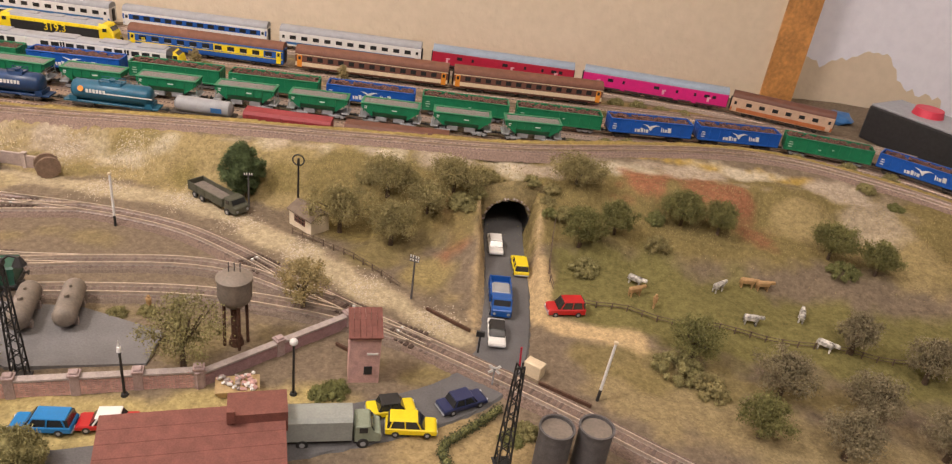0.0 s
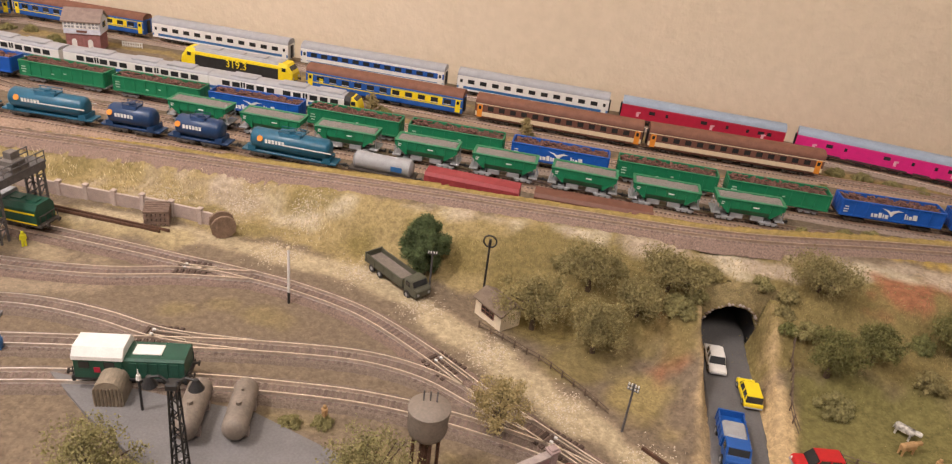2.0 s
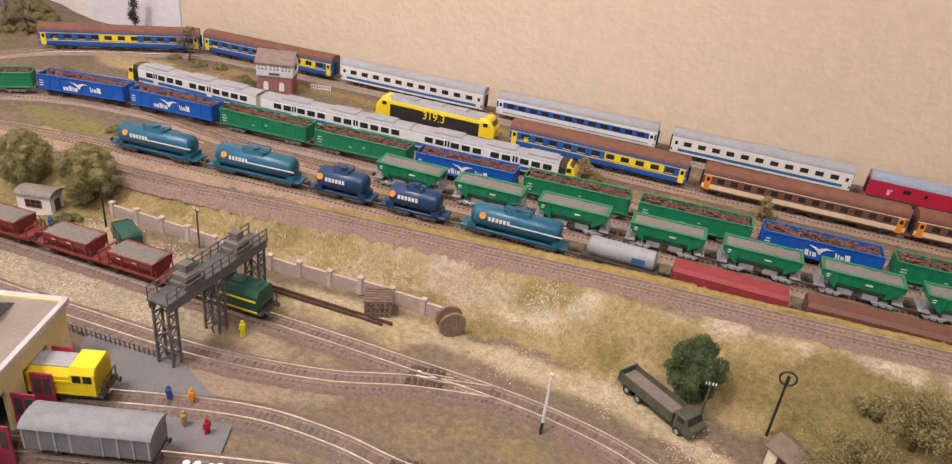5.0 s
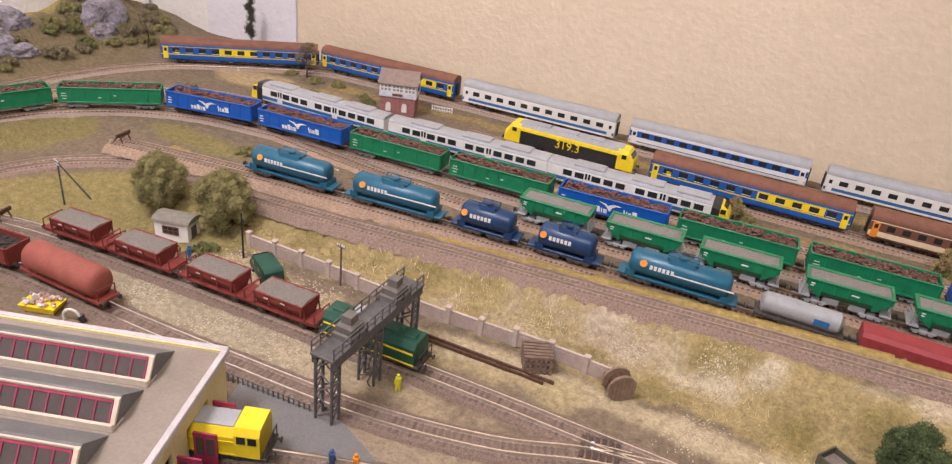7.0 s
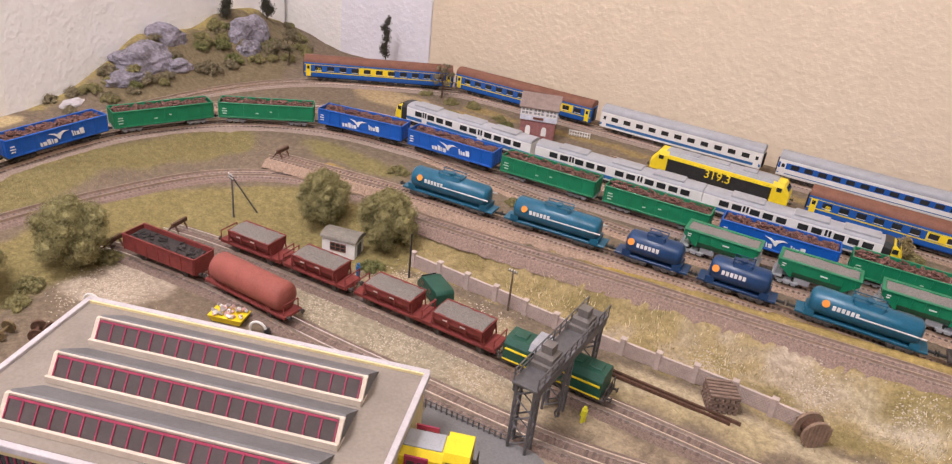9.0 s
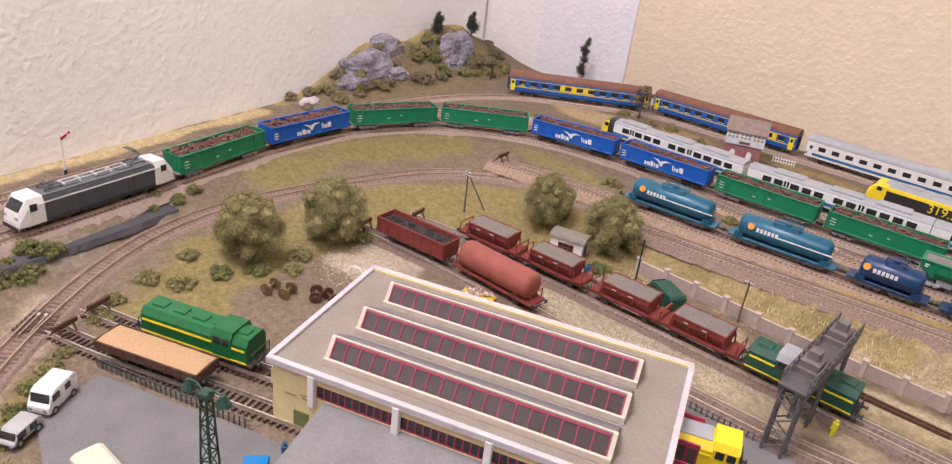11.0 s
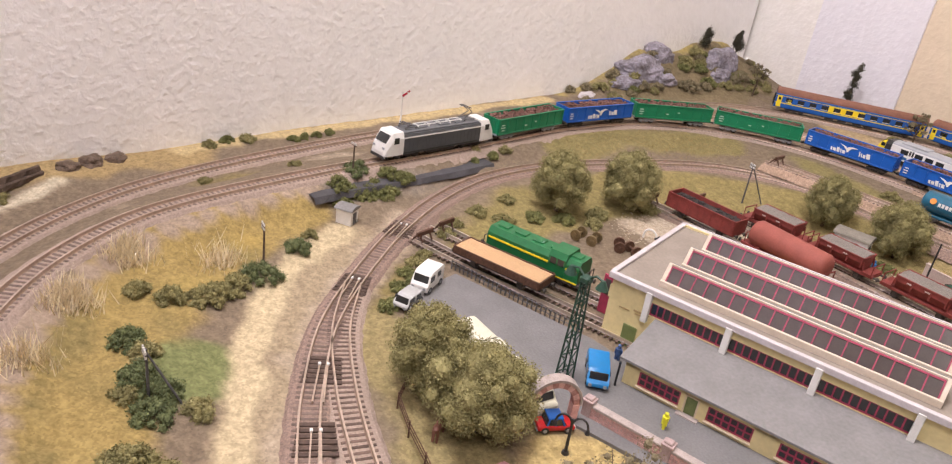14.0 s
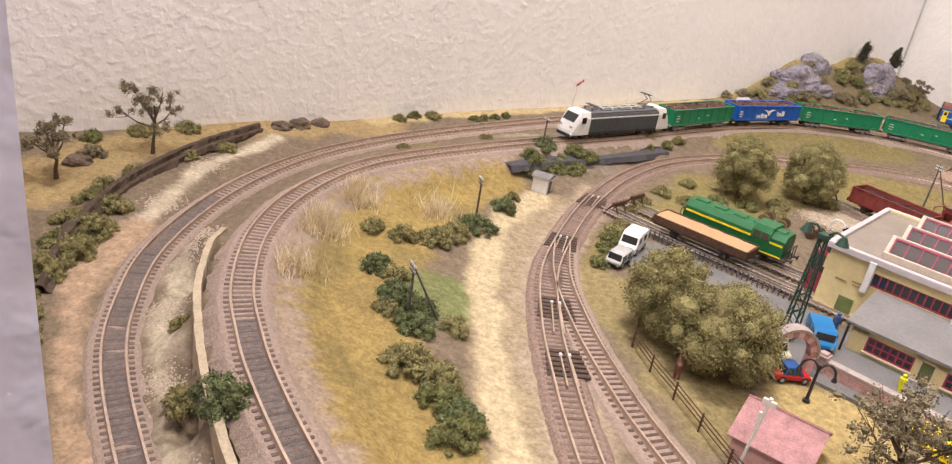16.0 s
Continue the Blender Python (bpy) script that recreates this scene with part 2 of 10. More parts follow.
# ---- mesh helpers: things are modelled in millimetres ----
def box(bm, cx, cy, cz, sx, sy, sz, bev=0.0, turn=None):
    m = Matrix.Translation((cx, cy, cz))
    if turn is not None:
        m = m @ turn
    got = bmesh.ops.create_cube(bm, size=1.0, matrix=m @ Matrix.Diagonal((sx, sy, sz, 1)))
    if bev:
        edges = list({e for v in got["verts"] for e in v.link_edges})
        bmesh.ops.bevel(bm, geom=edges, offset=bev, segments=1, affect="EDGES", profile=0.5)


def cyl(bm, p0, p1, r0, r1=None, n=10):
    a, b = Vector(p0), Vector(p1)
    d = b - a
    m = Matrix.Translation((a + b) / 2) @ d.to_track_quat("Z", "Y").to_matrix().to_4x4()
    bmesh.ops.create_cone(bm, cap_ends=True, segments=n, radius1=r0, radius2=r0 if r1 is None else r1, depth=d.length, matrix=m)


def loft(bm, rings, close=True):
    """A skin through rings of points with equal counts; the ends are closed."""
    rows = [[bm.verts.new(p) for p in ring] for ring in rings]
    n = len(rows[0])
    for a, b in zip(rows, rows[1:]):
        for i in range(n):
            bm.faces.new((a[i], a[(i + 1) % n], b[(i + 1) % n], b[i]))
    if close:
        bm.faces.new(rows[0][::-1])
        bm.faces.new(rows[-1])


def prism(bm, prof, x0, x1):
    """A profile of (y, z) drawn out along x."""
    loft(bm, [[(x, y, z) for y, z in prof] for x in (x0, x1)])


def prism_y(bm, prof, y0, y1):
    """A profile of (x, z) drawn out along y."""
    loft(bm, [[(x, y, z) for x, z in prof] for y in (y0, y1)])


def blob(bm, c, r, squash=1.0, rough=0.25, sub=1):
    got = bmesh.ops.create_icosphere(bm, subdivisions=sub, radius=1.0)
    for v in got["verts"]:
        k = 1 + random.uniform(-rough, rough)
        v.co = Vector((c[0] + v.co.x * r * k, c[1] + v.co.y * r * k, c[2] + v.co.z * r * k * squash))


def mesh_of(name, bm, material, smooth=False):
    bmesh.ops.recalc_face_normals(bm, faces=bm.faces)
    me = bpy.data.meshes.new(name)
    for v in bm.verts:
        v.co *= 0.001
    bm.to_mesh(me)
    bm.free()
    me.materials.append(material)
    if smooth:
        for p in me.polygons:
            p.use_smooth = True
        me.set_sharp_from_angle(angle=radians(40))
    return me


def part(name, bm, material, parent, label="", smooth=False):
    ob = new(name, mesh_of(name, bm, material, smooth))
    ob.parent = parent
    return tagged(ob, label)


def share(name, me, parent, x=0, y=0, z=0, rz=0, rx=0, ry=0):
    """One more piece on a mesh that is there already, placed in millimetres."""
    ob = new(name, me)
    ob.parent = parent
    ob.matrix_basis = pose(x * 0.001, y * 0.001, z * 0.001, rx, ry, rz)
    return ob


def thing(name, x, y, z, rz=0.0, label="", category="", group="", kind=""):
    ob = new(name)
    ob.empty_display_size = 0.01
    ob.matrix_basis = pose(x, y, z, 0, 0, rz)
    return tagged(ob, label, category, group, kind)


def single(name, bm, material, x, y, z, rz=0.0, label="", category="", group="", kind="", smooth=False):
    """A thing of one mesh."""
    ob = new(name, mesh_of(name, bm, material, smooth))
    ob.matrix_basis = pose(x, y, z, 0, 0, rz)
    return tagged(ob, label, category, group, kind)


def raw(name, verts, faces, material, kind="", label="", category="", parent=None):
    """A mesh from arrays, in metres."""
    me = bpy.data.meshes.new(name)
    me.from_pydata(verts, [], faces)
    me.materials.append(material)
    ob = new(name, me)
    ob.parent = parent
    return tagged(ob, label, category, "", kind)


# ---- tracks: smooth lines in plan with a height ----
def smooth_line(pts, step=0.0036):
    p = np.array([(*q, 0.0) if len(q) == 2 else q for q in pts], float)
    e = np.vstack([2 * p[0] - p[1], p, 2 * p[-1] - p[-2]])
    out = []
    for i in range(1, len(e) - 2):
        a, b, c, d = e[i - 1 : i + 3]
        for t in np.linspace(0, 1, 24, endpoint=False):
            out.append(0.5 * (2 * b + (c - a) * t + (2 * a - 5 * b + 4 * c - d) * t**2 + (3 * b - a - 3 * c + d) * t**3))
    out.append(p[-1])
    out = np.array(out)
    s = np.r_[0, np.cumsum(np.linalg.norm(np.diff(out, axis=0), axis=1))]
    t = np.arange(0, s[-1], step)
    return np.stack([np.interp(t, s, out[:, k]) for k in range(3)], 1)


STEP = 0.0036


def along(line, s):
    """Place and heading at s metres from the line's start."""
    f = min(max(s / STEP, 0.0), len(line) - 1.001)
    i = int(f)
    a, b = line[i], line[i + 1]
    p = a + (b - a) * (f - i)
    lo, hi = line[max(i - 3, 0)], line[min(i + 4, len(line) - 1)]
    d = hi - lo
    return p, math.degrees(math.atan2(d[1], d[0]))


def nearest(line, x, y):
    return float(np.argmin(np.hypot(line[:, 0] - x, line[:, 1] - y))) * STEP


RAIL_TOP = 0.0042

# ---- the lines of the layout (plan and height of the ground under the sleepers, metres) ----
LINES = {
    "A": smooth_line([(-0.42, -0.054, -0.007), (-0.50, -0.0655, -0.007), (-0.568, -0.0745, -0.007), (-0.625, -0.0785, -0.007), (-0.669, -0.0735, -0.007), (-0.72, -0.0570, -0.005), (-0.78, -0.018, -0.003),
        (-0.83, 0.035, -0.001), (-0.862, 0.10, 0.002), (-0.885, 0.20, 0.007), (-0.905, 0.32, 0.011), (-0.916, 0.45, 0.015), (-0.915, 0.58, 0.018), (-0.905, 0.67, 0.02),
        (-0.885, 0.738, 0.02), (-0.845, 0.79, 0.02), (-0.75, 0.86, 0.02), (-0.70, 0.873, 0.02), (-0.578, 0.880, 0.02), (-0.40, 0.888, 0.02), (-0.227, 0.896, 0.02),
        (-0.05, 0.902, 0.02), (0.10, 0.904, 0.02), (0.20, 0.896, 0.021), (0.285, 0.88, 0.022), (0.40, 0.845, 0.022), (0.55, 0.78, 0.022)]),
    "B": smooth_line([(-0.53, 0.812, 0.02), (-0.40, 0.817, 0.02), (-0.19, 0.824, 0.02), (-0.02, 0.832, 0.02), (0.14, 0.845, 0.02), (0.25, 0.852, 0.021), (0.36, 0.85, 0.022), (0.44, 0.826, 0.022)]),
    "C": smooth_line([(-0.912, 0.50, 0.017), (-0.895, 0.58, 0.019), (-0.86, 0.66, 0.02), (-0.80, 0.716, 0.02), (-0.725, 0.742, 0.02), (-0.577, 0.749, 0.02), (-0.433, 0.759, 0.02),
        (-0.28, 0.768, 0.02), (-0.10, 0.779, 0.02), (0.10, 0.795, 0.02), (0.22, 0.81, 0.02), (0.34, 0.815, 0.021)]),
    "D": smooth_line([(0.56, 0.63, 0.022), (0.47, 0.715, 0.022), (0.40, 0.76, 0.021), (0.30, 0.775, 0.02), (0.15, 0.757, 0.02), (0.0, 0.746, 0.02), (-0.106, 0.740, 0.02), (-0.25, 0.729, 0.02),
        (-0.34, 0.722, 0.02), (-0.425, 0.714, 0.02), (-0.513, 0.707, 0.02), (-0.605, 0.699, 0.02), (-0.67, 0.692, 0.02), (-0.74, 0.678, 0.02), (-0.80, 0.643, 0.02), (-0.842, 0.59, 0.02),
        (-0.862, 0.52, 0.02), (-0.860, 0.44, 0.019), (-0.848, 0.37, 0.018), (-0.830, 0.29, 0.018), (-0.814, 0.20, 0.018), (-0.795, 0.115, 0.017), (-0.772, 0.060, 0.017), (-0.735, 0.016, 0.016),
        (-0.69, -0.013, 0.016), (-0.64, -0.029, 0.016), (-0.60, -0.0328, 0.016), (-0.57, -0.0325, 0.016), (-0.53, -0.0290, 0.016), (-0.48, -0.022, 0.016), (-0.40, -0.006, 0.016)]),
    "E": smooth_line([(-0.655, 0.694, 0.02), (-0.58, 0.686, 0.02), (-0.50, 0.681, 0.02), (-0.409, 0.681, 0.02), (-0.235, 0.692, 0.02), (-0.105, 0.700, 0.02), (0.026, 0.706, 0.02), (0.18, 0.725, 0.02), (0.30, 0.745, 0.02)]),
    "F": smooth_line([(-0.745, 0.598, 0.019), (-0.70, 0.605, 0.02), (-0.627, 0.617, 0.02), (-0.545, 0.626, 0.02), (-0.457, 0.636, 0.02), (-0.343, 0.645, 0.02), (-0.253, 0.653, 0.0185), (-0.1, 0.661, 0.0165), (0.05, 0.672, 0.0165)]),
    "G": smooth_line([(0.47, 0.56, 0.049), (0.403, 0.623, 0.049), (0.339, 0.660, 0.049), (0.290, 0.6755, 0.049), (0.235, 0.675, 0.049), (0.16, 0.657, 0.048), (0.05, 0.624, 0.046), (-0.07, 0.618, 0.040), (-0.194, 0.619, 0.032),
        (-0.33, 0.619, 0.022), (-0.43, 0.612, 0.019), (-0.517, 0.604, 0.016), (-0.60, 0.599, 0.014), (-0.66, 0.602, 0.013), (-0.72, 0.586, 0.012), (-0.765, 0.543, 0.011), (-0.790, 0.47, 0.010),
        (-0.803, 0.39, 0.009), (-0.799, 0.325, 0.007), (-0.778, 0.27, 0.004), (-0.743, 0.218, 0.001), (-0.70, 0.172, 0.0), (-0.655, 0.133, 0.0), (-0.607, 0.106, 0.0), (-0.57, 0.09, 0.0),
        (-0.533, 0.076, 0.0), (-0.46, 0.053, 0.0), (-0.38, 0.035, 0.0)]),
    "Y1": smooth_line([(-0.73, 0.482), (-0.672, 0.492), (-0.563, 0.501), (-0.465, 0.506), (-0.398, 0.509), (-0.346, 0.511), (-0.299, 0.512), (-0.256, 0.513), (-0.215, 0.511), (-0.17, 0.502),
        (-0.123, 0.480), (-0.08, 0.455), (-0.033, 0.431), (0.004, 0.413), (0.038, 0.397), (0.067, 0.383), (0.11, 0.360), (0.14, 0.343), (0.22, 0.30)]),
    "Y1b": smooth_line([(-0.74, 0.437), (-0.711, 0.444), (-0.64, 0.452), (-0.565, 0.453), (-0.493, 0.457), (-0.407, 0.464), (-0.341, 0.479), (-0.295, 0.499), (-0.25, 0.513)]),
    "Y2": smooth_line([(-0.50, 0.382), (-0.455, 0.400), (-0.416, 0.416), (-0.376, 0.431), (-0.344, 0.439), (-0.306, 0.441), (-0.265, 0.439), (-0.215, 0.448)]),
    "Y3": smooth_line([(-0.48, 0.352), (-0.401, 0.381), (-0.336, 0.405), (-0.302, 0.417), (-0.251, 0.436), (-0.20, 0.452), (-0.155, 0.462), (-0.118, 0.461), (-0.085, 0.450), (-0.055, 0.441)]),
    "Y4": smooth_line([(-0.36, 0.362), (-0.315, 0.381), (-0.286, 0.392), (-0.228, 0.411), (-0.189, 0.421), (-0.143, 0.430), (-0.10, 0.432), (-0.043, 0.427), (0.0, 0.414)]),
    "L1": smooth_line([(-0.745, 0.246), (-0.70, 0.262), (-0.639, 0.287), (-0.585, 0.309)]),
    "L2": smooth_line([(-0.735, 0.224), (-0.70, 0.236), (-0.637, 0.262), (-0.575, 0.287)]),
    "Z": smooth_line([(-0.69, 0.162), (-0.65, 0.138), (-0.604, 0.121), (-0.56, 0.110), (-0.522, 0.104), (-0.44, 0.098), (-0.36, 0.098)]),
}


# ---- ground ----
def value_noise(x, y, size, seed):
    rng = np.random.RandomState(seed)
    grid = rng.rand(256, 256)
    fx, fy = x / size, y / size
    i, j = np.floor(fx).astype(int), np.floor(fy).astype(int)
    u, v = fx - i, fy - j
    u, v = u * u * (3 - 2 * u), v * v * (3 - 2 * v)
    g = lambda a, b: grid[a % 256, b % 256]  # noqa: E731
    return (g(i, j) * (1 - u) + g(i + 1, j) * u) * (1 - v) + (g(i, j + 1) * (1 - u) + g(i + 1, j + 1) * u) * v


def rough(x, y, size, seed):
    return sum(value_noise(x, y, size / 2**k, seed + k) / 2**k for k in range(3)) / 1.75 - 0.5


# heights of the ground away from the tracks, area by area
BANK_FOOT = [
    *[(x, 0.557, 0.002) for x in np.arange(-0.60, -0.26, 0.02)], *[(x, 0.572, 0.006) for x in np.arange(-0.58, -0.26, 0.02)],
    *[(x, 0.545, 0.002) for x in np.arange(-0.26, -0.14, 0.02)], *[(x, 0.530, 0.003) for x in np.arange(-0.14, -0.04, 0.02)],
    (-0.02, 0.50, 0.004), (0.0, 0.47, 0.003), (-0.03, 0.535, 0.014), (-0.01, 0.515, 0.008), (-0.02, 0.565, 0.032), (0.0, 0.55, 0.026), (0.015, 0.555, 0.030), (0.085, 0.565, 0.034),
]
HILLSIDE = [
    (0.03, 0.60, 0.040), (0.06, 0.60, 0.041), (0.10, 0.59, 0.041), (0.17, 0.61, 0.045), (0.22, 0.62, 0.045), (0.28, 0.63, 0.045), (0.34, 0.62, 0.043), (0.085, 0.53, 0.016), (0.12, 0.55, 0.026),
    (0.18, 0.56, 0.026), (0.25, 0.57, 0.026), (0.32, 0.57, 0.026), (0.40, 0.56, 0.03), (0.10, 0.50, 0.006), (0.14, 0.50, 0.009), (0.20, 0.50, 0.010), (0.26, 0.49, 0.010), (0.33, 0.48, 0.010), (0.40, 0.47, 0.010),
    *[(x, y, z) for y, z in ((0.574, 0.034), (0.580, 0.038), (0.590, 0.040)) for x in (0.024, 0.034, 0.044, 0.054, 0.064, 0.076)], (0.020, 0.566, 0.031), (0.080, 0.566, 0.031), (0.10, 0.465, 0.003), (0.16, 0.45, 0.004), (0.22, 0.44, 0.004), (0.30, 0.42, 0.002), (0.15, 0.40, 0.0), (0.22, 0.37, 0.0), (0.30, 0.34, 0.0), (0.42, 0.38, 0.002),
]
YARD_FLAT = [
    *[(x, y, 0.0) for x in np.arange(-0.50, 0.40, 0.05) for y in (0.36, 0.32, 0.28, 0.24, 0.18)], *[(x, y, 0.0) for x in np.arange(-0.60, -0.40, 0.04) for y in (0.40, 0.33, 0.28, 0.22, 0.17)],
    *[(x, y, 0.0) for x, y in ((-0.66, 0.28), (-0.64, 0.33), (-0.64, 0.22), (-0.62, 0.18), (-0.66, 0.38), (-0.68, 0.42), (-0.58, 0.15), (-0.70, 0.23), (-0.72, 0.30), (-0.73, 0.37), (-0.70, 0.46), (-0.62, 0.53), (-0.66, 0.54))],
    (-0.72, 0.52, 0.006), (-0.76, 0.44, 0.006), (-0.76, 0.36, 0.004),
]
MEADOW = [
    (-0.80, 0.60, 0.016), (-0.83, 0.50, 0.017), (-0.83, 0.42, 0.014), (-0.82, 0.33, 0.012), (-0.70, 0.64, 0.019),
    (-0.79, 0.22, 0.006), (-0.77, 0.19, 0.003), (-0.76, 0.14, 0.004), (-0.73, 0.10, 0.004), (-0.70, 0.06, 0.005), (-0.73, 0.06, 0.009), (-0.66, 0.04, 0.006), (-0.62, 0.05, 0.003), (-0.66, 0.09, 0.002), (-0.69, 0.12, 0.001),
    (-0.60, 0.02, 0.006), (-0.56, 0.03, 0.003), (-0.52, 0.02, 0.003), (-0.62, 0.075, 0.0), (-0.56, 0.06, 0.0),
]
SHORE = [
    *[(x, y, z - 0.001) for x, y, z in ((-0.70, -0.026, 0.016), (-0.67, -0.037, 0.016), (-0.643, -0.0435, 0.016), (-0.602, -0.0467, 0.016), (-0.573, -0.047, 0.016), (-0.53, -0.0445, 0.016), (-0.48, -0.0385, 0.016))],
    *[(x - 0.004, y - 0.007, -0.006) for x, y in ((-0.67, -0.037), (-0.643, -0.0435), (-0.602, -0.0467), (-0.573, -0.047), (-0.53, -0.0445), (-0.48, -0.0385))],
    (-0.86, -0.02, 0.0), (-0.84, -0.07, -0.001), (-0.80, -0.10, -0.003), (-0.72, -0.10, -0.006), (-0.65, -0.105, -0.008), (-0.89, 0.04, 0.003), (-0.89, -0.10, 0.0), (-0.78, -0.13, -0.004),
]
CONTROL = BANK_FOOT + HILLSIDE + YARD_FLAT + MEADOW + SHORE
ctrl = np.array([c if len(c) == 3 else (*c, 0.0) for c in CONTROL] + [tuple(p) for n in LINES for p in LINES[n][::6]])
GX0, GX1, GY0, GY1, CELL = -1.06, 0.62, -0.18, 1.0, 0.003
gx, gy = np.arange(GX0, GX1, CELL), np.arange(GY0, GY1, CELL)
PX, PY = np.meshgrid(gx, gy)


def height_field(x, y):
    out = np.empty(len(x))
    for i in range(0, len(x), 20000):
        d2 = (x[i : i + 20000, None] - ctrl[:, 0]) ** 2 + (y[i : i + 20000, None] - ctrl[:, 1]) ** 2 + 4e-6
        w = 1 / d2**2
        out[i : i + 20000] = (w * ctrl[:, 2]).sum(1) / w.sum(1)
    return out


ROAD = smooth_line([(0.049, 0.62), (0.050, 0.56), (0.054, 0.50), (0.055, 0.45), (0.053, 0.415), (0.045, 0.39), (0.025, 0.367), (-0.01, 0.345), (-0.05, 0.325), (-0.10, 0.30), (-0.2, 0.265), (-0.3, 0.235)], 0.004)
PORTAL_Y, PORTAL_X = 0.569, 0.050


def off_line(x, y, line, reach=0.09):
    """Distance to a line, up to a reach."""
    line = np.asarray(line)
    d = np.full(len(x), 9.0)
    for i in range(0, len(line), 8):
        some = line[i : i + 8]
        lo, hi = some.min(0) - reach, some.max(0) + reach
        k = np.nonzero((x > lo[0]) & (x < hi[0]) & (y > lo[1]) & (y < hi[1]))[0]
        e = np.hypot(x[k, None] - some[None, :, 0], y[k, None] - some[None, :, 1]).min(1)
        d[k] = np.minimum(d[k], e)
    return d


fx, fy = PX.ravel(), PY.ravel()
fz = height_field(fx, fy)
track_d = np.full(len(fx), 9.0)
for name in LINES:
    np.minimum(track_d, off_line(fx, fy, LINES[name][::2], 0.04), out=track_d)
bumpy = np.clip((track_d - 0.012) / 0.02, 0, 1)
fz = fz + bumpy * (rough(fx, fy, 0.05, 3) * 0.004 + rough(fx, fy, 0.012, 9) * 0.0016)
# the road lies flat, down to the portal; the cutting has sloping sides
road_d = off_line(fx, fy, ROAD[ROAD[:, 1] > 0.33])
PC, PS = math.cos(radians(15)), math.sin(radians(15))
port_u, port_v = (fx - PORTAL_X) * PC + (fy - PORTAL_Y) * PS, (fy - PORTAL_Y) * PC - (fx - PORTAL_X) * PS
flat = np.clip((0.0215 - road_d) / 0.005, 0, 1) * (port_v < 0)
fz = fz * (1 - flat)
# hill in the corner
hill = np.exp(-(((fx + 1.0) / 0.05) ** 2 + ((fy - 0.80) / 0.085) ** 2)) * 0.044 + np.exp(-(((fx + 0.99) / 0.042) ** 2 + ((fy - 0.66) / 0.075) ** 2)) * 0.040
fz = fz + hill * np.clip((track_d - 0.014) / 0.03, 0, 1) * (1 + 0.6 * rough(fx, fy, 0.04, 21))
# the far shoulder of the long bank stands a little higher than its track
gl = LINES["G"][(LINES["G"][:, 0] > -0.47) & (LINES["G"][:, 0] < 0.40)][::2]
gd, gz, gn = np.full(len(fx), 9.0), np.zeros(len(fx)), np.zeros(len(fx))
near_g = np.nonzero((fx > -0.48) & (fx < 0.42) & (fy > 0.58) & (fy < 0.71))[0]
for i in range(0, len(near_g), 4000):
    k = near_g[i : i + 4000]
    d = np.hypot(fx[k, None] - gl[None, :, 0], fy[k, None] - gl[None, :, 1])
    j = d.argmin(1)
    gd[k], gz[k], gn[k] = d.min(1), gl[j, 2], fy[k] - gl[j, 1]
shoulder = (gn > 0) & (gd > 0.0105) & (gd < 0.0175)
fade = np.clip((fx + 0.46) / 0.12, 0, 1)
fz = np.where(shoulder, fz * (1 - fade) + fade * (gz + 0.0030 + 0.0012 * rough(fx, fy, 0.02, 5)), fz)


def spot(cover, where, radius, colour, soft=0.006, wobble=0.012, seed=1, strength=1.0, line=None):
    """Lays a patch or strip of ground cover with an uneven edge."""
    d = off_line(fx, fy, line) if line is not None else np.hypot((fx - where[0]) / radius[0], (fy - where[1]) / radius[1]) * min(radius)
    r = radius if line is not None else min(radius)
    w = np.clip((r - d + wobble * 2 * rough(fx, fy, 0.02, seed)) / soft, 0, 1)[:, None] * strength
    cover[:] = cover * (1 - w) + np.array(colour) * w


YARD, STRAW, OLIVE, PALE, SANDY, GREEN, RUSTY, CHALK = (0.245, 0.190, 0.148), (0.42, 0.33, 0.18), (0.27, 0.215, 0.10), (0.52, 0.43, 0.36), (0.52, 0.43, 0.31), (0.225, 0.20, 0.085), (0.36, 0.165, 0.10), (0.64, 0.56, 0.46)
cover = np.tile(np.array(YARD), (len(fx), 1))
bank = smooth_line([(-0.60, 0.582), (-0.45, 0.585), (-0.30, 0.585), (-0.15, 0.58), (-0.05, 0.58)], 0.01)
spot(cover, None, 0.030, STRAW, seed=11, line=bank)
for k, (x, y, r, c) in enumerate([(-0.38, 0.575, 0.018, PALE), (-0.30, 0.59, 0.022, PALE), (-0.34, 0.598, 0.012, PALE), (-0.25, 0.585, 0.016, CHALK), (-0.45, 0.585, 0.012, OLIVE), (-0.20, 0.575, 0.014, OLIVE), (-0.28, 0.565, 0.012, OLIVE), (-0.53, 0.585, 0.014, OLIVE)]):
    spot(cover, (x, y), (r * 2, r), c, 0.012, 0.02, 30 + k, 0.8)
for k, (x, y) in enumerate([(-0.50, 0.578), (-0.43, 0.596), (-0.36, 0.588), (-0.315, 0.575), (-0.24, 0.598), (-0.215, 0.570), (-0.16, 0.590), (-0.13, 0.573), (-0.09, 0.586), (-0.40, 0.568)]):
    spot(cover, (x, y), (0.026, 0.008), (0.27, 0.215, 0.09), 0.010, 0.020, 210 + k, 0.75)
